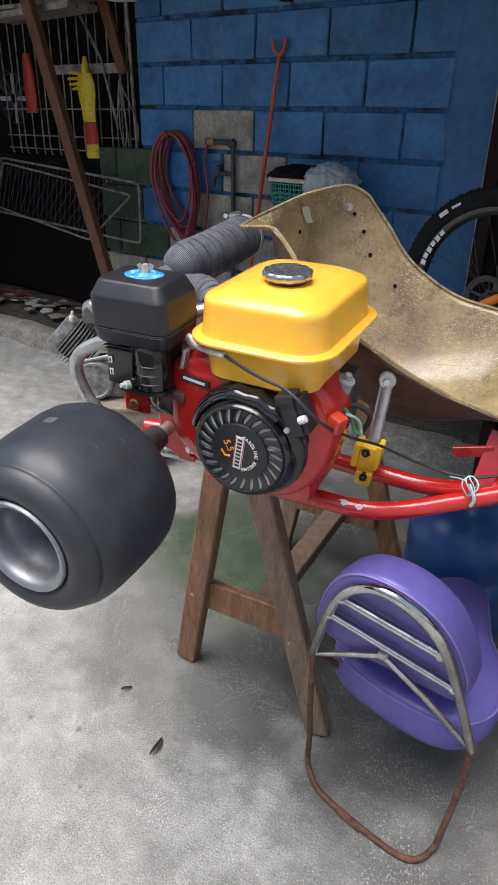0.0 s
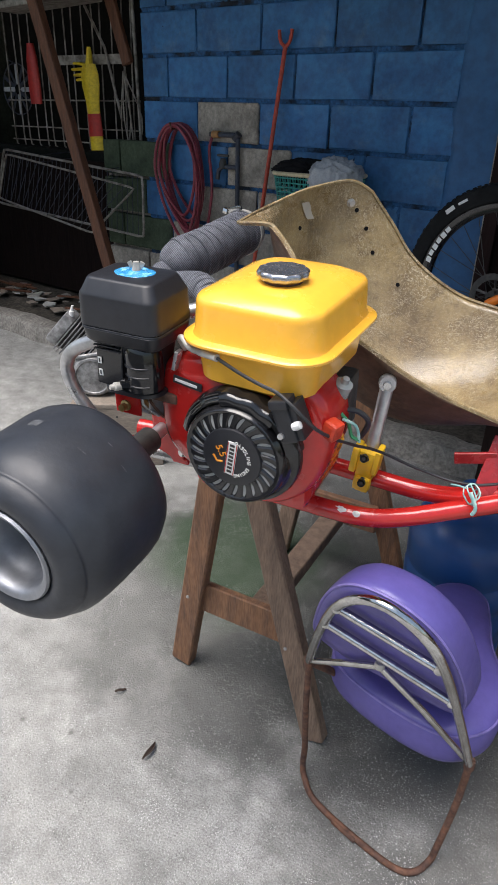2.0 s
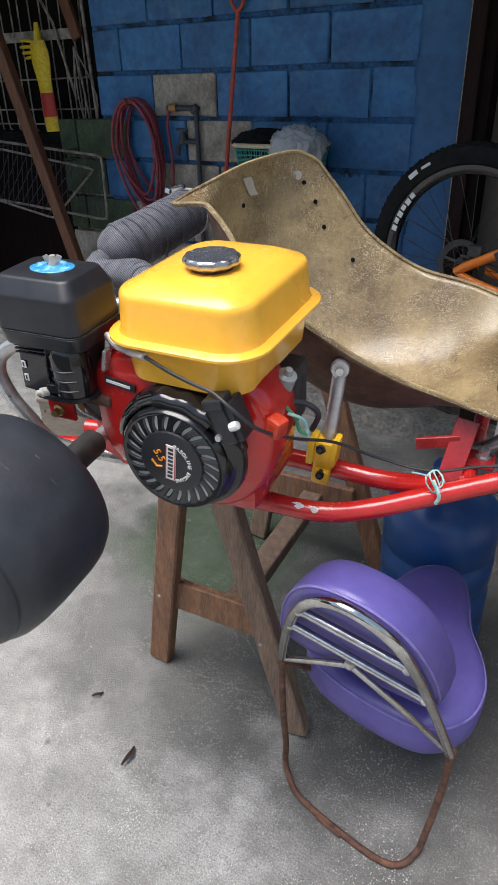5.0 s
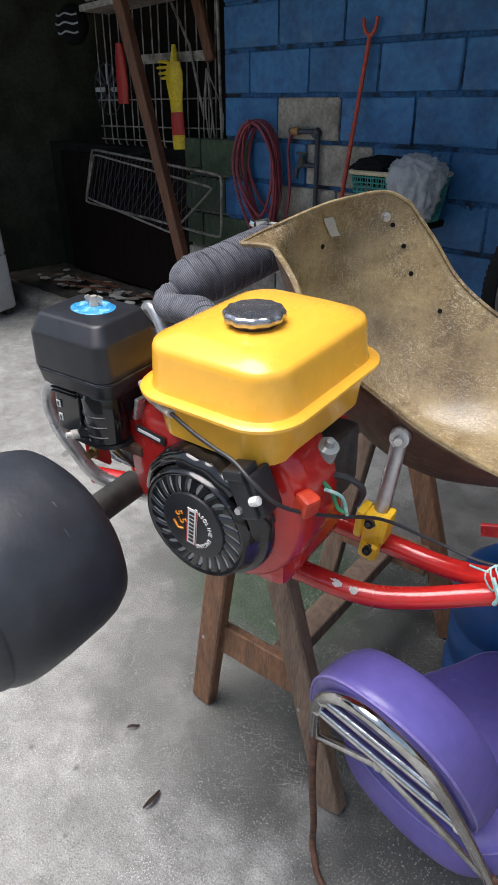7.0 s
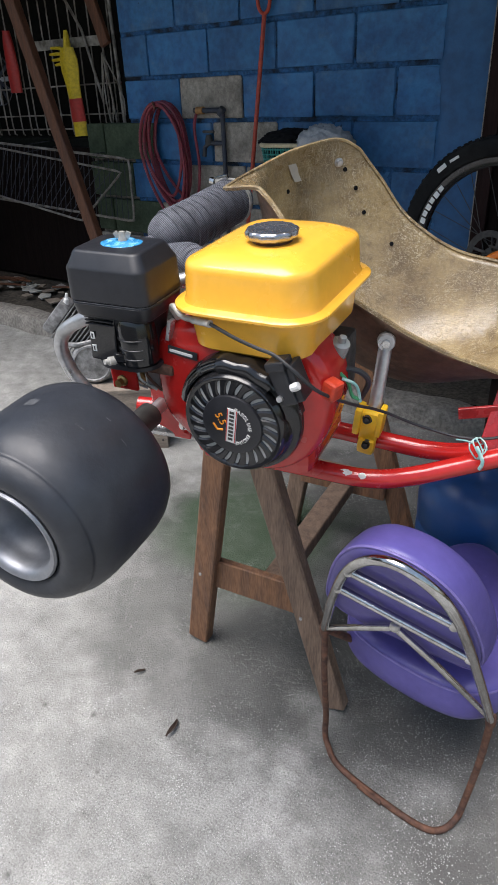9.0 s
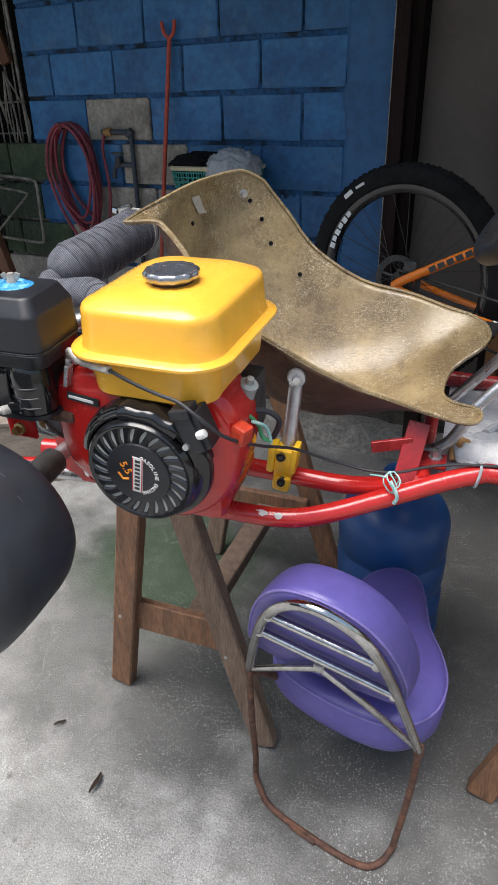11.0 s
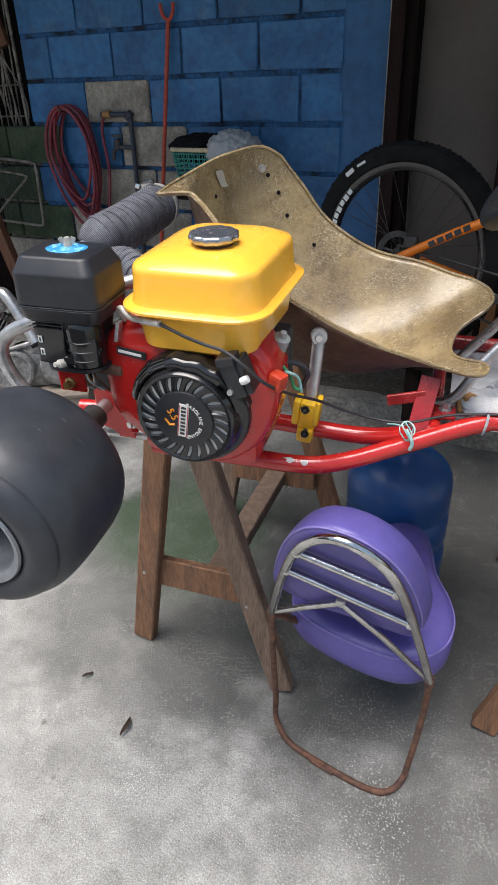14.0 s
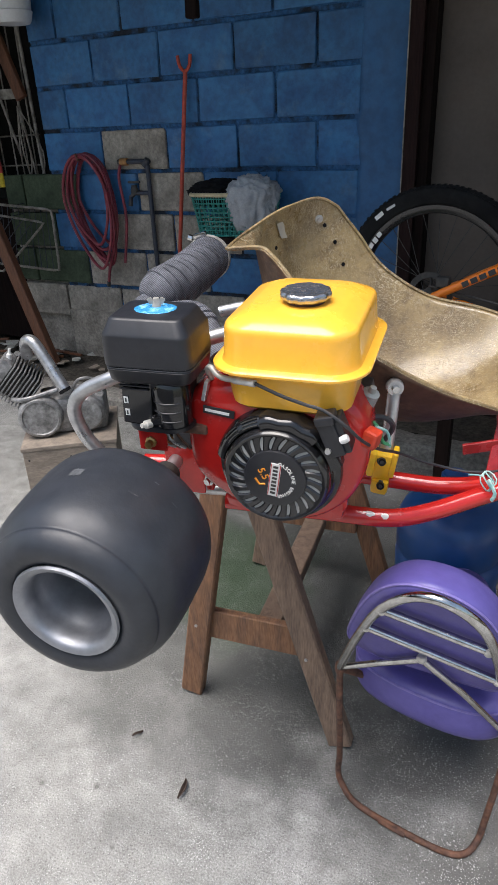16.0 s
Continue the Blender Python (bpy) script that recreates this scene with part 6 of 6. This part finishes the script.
# ---- engine block on its crate behind the kart ----
def old_motor():
    cr = thing("crate", "small pale plywood crate on the slab", "crate", pose(0.62, -1.25, 0.0, 0, 0, 36) @ Matrix.Diagonal((1, 1, 1.29, 1)))
    part("panel", box(B(), (0, -0.165, 0.10), (0.36, 0.012, 0.20), 0.002), M_cratewood, cr, smooth=False)
    part("panel", box(B(), (0, 0.165, 0.10), (0.36, 0.012, 0.20), 0.002), M_cratewood, cr, smooth=False)
    part("panel", box(B(), (-0.174, 0, 0.10), (0.012, 0.318, 0.20), 0.002), M_cratewood, cr, smooth=False)
    part("panel", box(B(), (0.174, 0, 0.10), (0.012, 0.318, 0.20), 0.002), M_cratewood, cr, smooth=False)
    part("lid", box(B(), (0, 0, 0.206), (0.37, 0.35, 0.012), 0.002), M_cratewood, cr, smooth=False)
    for x in (-0.16, 0.0, 0.16):
        for z in (0.03, 0.17):
            part("nail", lathe(B(), [(0, 0.002), (0.004, 0.001), (0.004, -0.001)], along((0, -1, 0), (x, -0.172, z)), 8), M_motordark, cr)
    m = thing("motorcycle_engine", "greasy single-cylinder motorcycle engine lying on the crate", "engine", pose(0.62, -1.25, 0.274, 0, 0, 36))
    body = part("crankcase", box(B(), (0.02, 0.02, 0.075), (0.27, 0.18, 0.15), 0.03), M_motor, m, "dusty alloy crankcase")
    part("side_cover", lathe(B(), [(0.088, -0.02), (0.086, 0.006), (0.078, 0.016), (0.070, 0.018), (0.066, 0.013), (0.03, 0.012), (0, 0.012)], along((0, -1, 0), (-0.10, -0.085, 0.088)), 40), M_motor, body, "round alloy side cover")
    part("cover_badge", box(B(), (-0.10, -0.089, 0.088), (0.06, 0.003, 0.012), 0.001), M_motordark, body, smooth=False)
    part("clutch_cover", lathe(B(), [(0.075, -0.02), (0.073, 0.02), (0.062, 0.034), (0, 0.036)], along((0, -1, 0), (0.075, -0.07, 0.085)), 32), M_motor, body)
    cyl = Matrix.Translation((-0.12, 0.02, 0.16)) @ pose(0, 0, 0, 0, -48, 0)
    for k in range(9):
        part("cooling_fin", box(B(), (0, 0, 0.008 + k * 0.0145), (0.150, 0.150, 0.0052), 0.002, cyl), M_motor, m, smooth=False)
    part("barrel", box(B(), (0, 0, 0.065), (0.118, 0.118, 0.13), 0.01, cyl), M_motordark, m, smooth=False)
    part("cylinder_head", box(B(), (0, 0, 0.152), (0.135, 0.135, 0.05), 0.016, cyl), M_motor, m)
    part("spark_plug", lathe(B(), [(0, 0.05), (0.005, 0.05), (0.006, 0.03), (0.010, 0.026), (0.010, 0.0), (0, 0)], cyl @ pose(0.06, -0.02, 0.15, 0, 60, 0), 12), M_paper, m)
    part("pipe_clip", tube(B(), [(-0.20, -0.05, 0.16), (-0.14, -0.09, 0.17), (-0.02, -0.07, 0.19)], 0.010, 10, steps=5), M_motor, m)
    part("exhaust_pipe", tube(B(), [(-0.13, 0.05, 0.30), (-0.125, 0.03, 0.355), (-0.10, 0.0, 0.378), (-0.070, -0.025, 0.350), (-0.005, -0.078, 0.225), (0.012, -0.092, 0.190)], 0.0235, 16, steps=6), M_steel, m, "bent dull steel exhaust pipe")
    part("pipe_hole", lathe(B(), [(0, 0.0), (0.0205, 0.0), (0.0245, 0.001), (0.0245, -0.010)], along((0.38, -0.3, -0.8), (0.0125, -0.0925, 0.1885)), 16), M_blackcloth, m)
    part("strap", tube(B(), [(0.02, -0.02, 0.145), (0.06, -0.03, 0.21), (0.13, -0.03, 0.20), (0.15, -0.02, 0.13)], 0.006, 8, steps=5), M_motor, m)
    for k in range(5):
        part("bolt", lathe(B(), [(0, 0.006), (0.007, 0.006), (0.007, -0.006)], along((0, -1, 0), (-0.10 + 0.075 * math.cos(k * 1.25), -0.094 + 0.003, 0.088 + 0.075 * math.sin(k * 1.25))), 8), M_alu, m)


old_motor()


# ---- bicycle ----
def bicycle():
    th = math.radians(-12)
    ux = Vector((math.cos(th), math.sin(th), 0))
    bm4 = Matrix(((ux.x, -ux.y, 0, 1.977), (ux.y, ux.x, 0, -0.87), (0, 0, 1, 0.823), (0, 0, 0, 1)))
    g = thing("bicycle", "orange and black mountain bicycle propped behind the kart", "bicycle", bm4)

    def wheel(cx, name):
        m = Matrix.Translation((cx, 0, 0)) @ along((0, -1, 0))
        tp = [(0.286, -0.017), (0.292, -0.024), (0.318, -0.030), (0.336, -0.024), (0.344, -0.012), (0.346, 0.0), (0.344, 0.012), (0.336, 0.024), (0.318, 0.030), (0.292, 0.024), (0.286, 0.017)]
        w = part(name, lathe(B(), tp, m, 96), M_tyre, g, "knobbly black tyre")
        kb = B()
        for k in range(110):
            a = k * math.tau / 110
            for off in ((-0.016, 0.338), (0.016, 0.338), (0.0 if k % 2 else 0.006, 0.3455)):
                mm = m @ pose(0, 0, 0, 0, 0, math.degrees(a)) @ Matrix.Translation((off[1], 0, off[0]))
                bmesh.ops.create_cube(kb, size=1.0, matrix=mm @ Matrix.Diagonal((0.006, 0.009, 0.009, 1)))
        part("tread_knobs", kb, M_tyre, w, smooth=False)
        part("rim", lathe(B(), [(0.288, -0.018), (0.285, -0.0185), (0.266, -0.013), (0.260, -0.007), (0.260, 0.007), (0.266, 0.013), (0.285, 0.0185), (0.288, 0.018)], m, 72), M_blackgloss, w, "black rim with white lettering shapes")
        for k in range(28):
            a = k * math.tau / 28
            s = 1 if k % 2 else -1
            part("spoke", tube(B(), [m @ Vector((0.024 * math.cos(a + 0.9 * s * (1 if k % 4 < 2 else -1)), 0.024 * math.sin(a + 0.9 * s * (1 if k % 4 < 2 else -1)), 0.026 * s)), m @ Vector((0.263 * math.cos(a), 0.263 * math.sin(a), 0))], 0.0012, 5), M_motordark, w)
        part("hub", lathe(B(), [(0.010, -0.05), (0.010, -0.03), (0.027, -0.028), (0.027, -0.024), (0.015, -0.02), (0.015, 0.02), (0.027, 0.024), (0.027, 0.028), (0.010, 0.03), (0.010, 0.05)], m, 24), M_motordark, w)
        dr = lathe(B(), [(0.060, 0.032), (0.080, 0.032), (0.080, 0.034), (0.060, 0.034)], m, 48, True)
        part("brake_disc", dr, M_motordark, w)
        for k in range(5):
            a = k * math.tau / 5
            part("disc_arm", beam(B(), m @ Vector((0.02 * math.cos(a), 0.02 * math.sin(a), 0.033)), m @ Vector((0.062 * math.cos(a + 0.3), 0.062 * math.sin(a + 0.3), 0.033)), 0.008, 0.002, ux.to_tuple(), 0), M_motordark, w)
        for a0, n, mat in ((124, 6, M_paper),):
            for k in range(n):
                a = radians(a0 + 14 + 5.0 * k)
                part("rim_mark", box(B(), (0, 0, 0), (0.017 + 0.006 * (k % 2), 0.018, 0.0012), 0.0004, m @ pose(0, 0, 0, 0, 0, math.degrees(a)) @ Matrix.Translation((0.276, 0, 0.0172))), mat, w, smooth=False)
        for k in range(2):
            part("tyre_mark", box(B(), (0, 0, 0), (0.014 - 0.006 * k, 0.034, 0.0012), 0.0004, m @ pose(0, 0, 0, 0, 0, 129 - 9 * k) @ Matrix.Translation((0.318, 0, 0.0310))), M_paper, w, smooth=False)
        return w
    wheel(0.0, "rear_wheel")
    wheel(1.13, "front_wheel")
    bb, st, ht, hl = Vector((0.497, 0, -0.115)), Vector((0.455, 0, 0.215)), Vector((0.95, 0, 0.27)), Vector((0.98, 0, 0.13))
    fr = part("frame", tube(B(), [bb, st], 0.017, 14), M_orange, g, "orange painted alloy frame")
    part("top_tube", tube(B(), [st + Vector((0, 0, -0.02)), (0.65, 0, 0.215), ht], 0.017, 14), M_orange, fr)
    part("down_tube", tube(B(), [bb, (0.62, 0, -0.055), (0.8, 0, 0.035), hl], 0.021, 14), M_orange, fr)
    part("head_tube", tube(B(), [ht + Vector((-0.01, 0, 0.03)), hl + Vector((0.01, 0, -0.02))], 0.022, 14), M_orange, fr)
    for s in (-1, 1):
        part("seat_stay", tube(B(), [(0.0, 0.055 * s, -0.012), (0.05, 0.058 * s, 0.02), (0.25, 0.045 * s, 0.122), st + Vector((0, 0.02 * s, -0.01))], 0.0145, 12, steps=4), M_orange, fr)
        part("chain_stay", tube(B(), [(0.0, 0.055 * s, -0.012), (0.1, 0.056 * s, -0.04), bb + Vector((0, 0.03 * s, 0))], 0.011, 12, steps=4), M_orange, fr)
        part("fork_leg", tube(B(), [hl + Vector((0.01, 0.05 * s, -0.02)), (1.13, 0.055 * s, 0)], 0.015, 12), M_blackgloss, fr)
    for k in range(5):
        p = Vector((0.130 + 0.026 * k, -0.0675 + 0.0018 * k, 0.060 + 0.0138 * k))
        part("stay_mark", box(B(), (0, 0, 0), (0.022, 0.004, 0.017), 0.001, Matrix.Translation(p) @ pose(0, 0, 0, 0, -29, 0)), M_black, fr, smooth=False)
    for k in range(4):
        part("tube_mark", box(B(), (0, 0, 0), (0.020, 0.004, 0.012), 0.001, pose(0.480 - 0.0039 * k, -0.0165, 0.000 + 0.03 * k)), M_paper, fr, smooth=False)
    part("seat_post", tube(B(), [st, st + Vector((0.0, 0, 0.235))], 0.0135, 12), M_blackgloss, g)
    sp = []
    for x, w, h in ((-0.13, 0.060, 0.022), (-0.11, 0.068, 0.03), (-0.05, 0.060, 0.032), (0.03, 0.034, 0.028), (0.10, 0.021, 0.024), (0.135, 0.017, 0.018), (0.142, 0.008, 0.010)):
        sp.append([Vector((0.482 + 1.3 * x, 1.25 * w * math.cos(t), 0.464 + 1.15 * h * math.sin(t) * (1 if math.sin(t) > 0 else 0.75) + 0.012 * (x < -0.08))) for t in [k * math.tau / 20 for k in range(20)]])
    part("saddle", loft(B(), [[q for q in r] for r in sp]), M_black, g, "black padded saddle")
    part("handlebar", tube(B(), [(0.93, -0.34, 0.37), (0.935, -0.1, 0.355), (0.935, 0.1, 0.355), (0.93, 0.34, 0.37)], 0.013, 10), M_blackgloss, g)
    part("stem", tube(B(), [ht + Vector((-0.01, 0, 0.03)), (0.935, 0, 0.355)], 0.018, 12), M_blackgloss, g)
    cm = Matrix.Translation(bb + Vector((0, -0.055, 0))) @ along((0, -1, 0))
    ck = part("crank", lathe(B(), [(0.073, -0.002), (0.082, -0.002), (0.082, 0.002), (0.073, 0.002)], cm, 44, True), M_steel, g)
    for k in range(4):
        a = k * math.tau / 4 + 0.4
        part("spider", beam(B(), cm @ Vector((0, 0, 0)), cm @ Vector((0.075 * math.cos(a), 0.075 * math.sin(a), 0)), 0.016, 0.006, (0, 1, 0), 0.002), M_alu, ck)
    part("crank_arm", beam(B(), cm @ Vector((0, 0, 0.012)), cm @ Vector((-0.165, 0.045, 0.02)), 0.024, 0.014, (0, 1, 0), 0.004), M_alu, ck)
    part("pedal", box(B(), (0, 0, 0), (0.09, 0.09, 0.018), 0.006, Matrix.Translation(cm @ Vector((-0.165, 0.045, 0.07)))), M_motordark, ck)
    part("chain", tube(B(), [bb + Vector((0, -0.05, 0.08)), (0.0, -0.04, 0.035)], 0.004, 6), M_motordark, g)
    part("chain", tube(B(), [bb + Vector((0, -0.05, -0.08)), (0.03, -0.04, -0.10), (0.0, -0.04, -0.035)], 0.004, 6), M_motordark, g)
    part("derailleur", box(B(), (0, 0, 0), (0.03, 0.02, 0.07), 0.006, pose(0.03, -0.06, -0.07, 0, 15, 0)), M_motordark, g)
    part("brake_caliper", box(B(), (0.05, -0.045, 0.055), (0.045, 0.03, 0.035), 0.008), M_motordark, g)
    b = thing("bench", "low dark timber bench holding the bicycle up", "bench")
    part("bench_top", beam(B(), (1.64, -0.798, 0.460), (3.45, -1.183, 0.460), 0.10, 0.03, (0, 0, 1), 0.003), M_darkframe, b, smooth=False)
    for x, y in ((2.06, -0.888), (3.3, -1.151)):
        part("leg", beam(B(), (x, y, 0.0), (x, y, 0.446), 0.05, 0.05, (1, 0, 0), 0.003), M_darkframe, b, smooth=False)


bicycle()


gb = thing("green_bin", "dark olive green plastic bin behind the bicycle", "bin", pose(2.66, -0.42, 0))
part("body", loft(B(), [rounded(0, 0, z, w, w, 0.05, 5) for z, w in ((0.0, 0.34), (0.02, 0.36), (1.0, 0.42))]), M_bin, gb)
part("rim", tube(B(), rounded(0, 0, 1.0, 0.43, 0.43, 0.055, 5), 0.014, 8, True), M_bin, gb)


# ---- work gloves on the floor pan ----
def work_glove(name, label, m, mat, cuff):
    g = thing(name, label, "glove", m)
    def blob(nm, c, s, mm, seed):
        bm = B()
        bmesh.ops.create_icosphere(bm, subdivisions=4, radius=1.0)
        for v in bm.verts:
            f = 1 + 0.22 * noise.noise(v.co * 2.3 + Vector((seed, 0, 0))) + 0.08 * noise.noise(v.co * 6)
            v.co = Vector((v.co.x * s[0] * f, v.co.y * s[1] * f, max(-0.6, v.co.z) * s[2] * f)) + Vector(c)
        return part(nm, bm, mm, g, sharp=180)
    blob("palm", (0, 0, 0.010), (0.056, 0.046, 0.013), mat, 1.0)
    for i, (y, l) in enumerate(((-0.040, 0.050), (-0.014, 0.066), (0.014, 0.060), (0.038, 0.044))):
        part("finger", tube(B(), [(0.02, y * 0.85, 0.010), (0.045 + l * 0.4, y * 0.98 + 0.004 * (i % 2), 0.014 + 0.005 * (i % 2)), (0.055 + l * 0.8, y * 1.06 - 0.003, 0.011), (0.055 + l, y * 1.08 - 0.006, 0.008)], lambda u: 0.0138 - 0.003 * u * u, 10, steps=5), mat, g)
    part("thumb", tube(B(), [(-0.01, 0.03, 0.012), (0.02, 0.065, 0.014), (0.055, 0.085, 0.009)], lambda u: 0.014 - 0.004 * u, 10, steps=5), mat, g)
    blob("cuff", (-0.060, 0.0, 0.010), (0.034, 0.042, 0.013), mat, 4.0)
    blob("cuff_lining", (-0.076, 0.012, 0.013), (0.016, 0.020, 0.010), cuff, 7.0)
    part("cuff_hem", tube(B(), [(-0.088, -0.032, 0.006), (-0.094, -0.012, 0.016), (-0.096, 0.012, 0.014), (-0.088, 0.032, 0.006)], 0.0045, 8, steps=4), M_tan, g, "tan stitched hem")
    return g


def on_pan(x, y, rz, k=1.0):
    return KART @ pose(x, y, -0.1435, 0, 0, rz) @ Matrix.Diagonal((1.12 * k, 1.14 * k, 0.85, 1))


work_glove("work_glove", "white knitted cotton work glove lying on the floor pan", on_pan(0.474, 0.372, -4, 0.84) @ pose(0, 0, 0.006), M_knitwhite, M_tan)
work_glove("work_glove", "white knitted work glove with a grimy grey palm", on_pan(0.452, 0.420, 10, 0.66), M_greycloth, M_knitwhite)


# ---- white washing machine at the far side of the yard ----
def washer():
    g = thing("washing_machine", "white plastic twin-tub washing machine on the slab", "washing machine", pose(-2.05, -1.08, 0.0, 0, 0, 22) @ Matrix.Diagonal((1, 1, 1.21, 1)))
    rings = [rounded(0, 0, z, w, d, 0.05, 6) for z, w, d in ((0.04, 0.60, 0.56), (0.05, 0.615, 0.575), (0.34, 0.60, 0.56), (0.345, 0.585, 0.545), (0.36, 0.60, 0.56), (0.80, 0.565, 0.525), (0.82, 0.56, 0.52))]
    part("body", loft(B(), rings), M_whiteplastic, g, sharp=50)
    part("top_rim", loft(B(), [rounded(0, 0, z, w, d, 0.06, 6) for z, w, d in ((0.815, 0.60, 0.56), (0.83, 0.62, 0.58), (0.87, 0.615, 0.575), (0.88, 0.59, 0.55))]), M_whiteplastic, g, sharp=60)
    part("lid", loft(B(), [rounded(0, 0, z, w, d, 0.05, 6) for z, w, d in ((0.878, 0.46, 0.44), (0.89, 0.45, 0.43), (0.895, 0.40, 0.38))]), M_glassy, g)
    for x in (-0.25, 0.25):
        for y in (-0.23, 0.23):
            part("foot", lathe(B(), [(0, 0), (0.03, 0), (0.025, 0.045), (0, 0.045)], pose(x, y, 0), 16), M_black, g)


washer()


# ---- litter: broken tiles, sticks, dry leaf ----
def litter():
    rnd = random.Random(11)
    for k in range(70):
        x, y = rnd.uniform(-2.4, 0.2), rnd.uniform(-0.32, -0.02)
        s = rnd.uniform(0.025, 0.075)
        n = rnd.choice((3, 4, 4, 5))
        ring = [Vector((s * rnd.uniform(0.6, 1.1) * math.cos(j * math.tau / n), s * rnd.uniform(0.5, 1.0) * math.sin(j * math.tau / n), 0)) for j in range(n)]
        bm = loft(B(), [ring, [p + Vector((0, 0, 0.008)) for p in ring]])
        ob = part("tile_shard", bm, M_tile if k % 3 else M_cratewood, smooth=False)
        ob.matrix_world = pose(x, y, 0.115 + 0.02 * noise.noise(Vector((x * 4, y * 4, 3.1))), rnd.uniform(-8, 8), rnd.uniform(-8, 8), rnd.uniform(0, 360))
        tagged(ob, "broken pale tile shard lying on the dirty strip" if k % 3 else "broken wood chip lying on the dirty strip", "shard", "shards on the strip")
    for k in range(9):
        x, y = rnd.uniform(-2.0, -0.2), rnd.uniform(-0.3, -0.05)
        a = rnd.uniform(-0.7, 0.7)
        d = Vector((math.cos(a), math.sin(a) * 0.3, 0)) * rnd.uniform(0.1, 0.26)
        z = 0.125
        tagged(part("stick", beam(B(), Vector((x, y, z)) - d, Vector((x, y, z + 0.012)) + d, 0.02, 0.012, (0, 0, 1), 0.002), M_post, smooth=False), "thin wood offcut lying on the dirty strip", "stick", "sticks on the strip")
    for (x, y, s, rz) in ((1.774, -2.314, 0.026, 100), (1.593, -2.229, 0.015, 60)):
        P = [[Vector((s * (i / 5 - 0.5) * 2, 0.5 * s * (j / 2 - 1) * math.sin(math.pi * (i + 0.5) / 6), 0.003 + 0.006 * abs(j - 1) + 0.003 * math.sin(i))) for j in range(3)] for i in range(6)]
        ob = part("dry_leaf", grid_surface(B(), P, 0.001), M_leaf)
        ob.matrix_world = pose(x, y, 0.0015, 0, 0, rz)
        tagged(ob, "curled dry brown leaf on the slab", "leaf")


litter()

# ---- blocks of the wall ----
meshes = {}
for row in range(-5, 5):
    zc = ZB + CH * row - CH / 2
    half = 0.0 if row % 2 == 1 else 0.5
    for k in range(-3, 5):
        x0, x1 = BW * (k - half), BW * (k + 1 - half)
        x0, x1 = max(x0, -0.40 if row > -2 else -0.765), min(x1, 1.60)
        if x1 - x0 < 0.07 or zc < 0.42:
            continue
        key = (round(x1 - x0, 2), (k + row) % 3)
        if key not in meshes:
            bm = brick_mesh(x1 - x0 - 0.012, CH - 0.020, sum(key) * 31)
            me = bpy.data.meshes.new("brick")
            bmesh.ops.recalc_face_normals(bm, faces=bm.faces[:])
            bm.to_mesh(me)
            bm.free()
            me.materials.append(M_blue)
            meshes[key] = me
        mid = (x0 + x1) / 2
        mat = M_blue
        if row == -1 and 0.0 < mid < 0.45 or row <= -3 and -0.1 < mid < 0.72 or row <= -5:
            mat = M_greyblock
        if row == -2 and 0.0 < mid < 0.7:
            mat = M_greyblock
        if row in (-2, -4) and mid < -0.12 or row == -3 and mid < -0.4:
            mat = M_greenblock
        ob = new("brick", meshes[key])
        ob.parent = wall_north
        ob.location = (mid, 0.018 + 0.002 * math.sin(k * 5 + row), zc)
        if mat is not M_blue:
            ob.material_slots[0].link = "OBJECT"
            ob.material_slots[0].material = mat
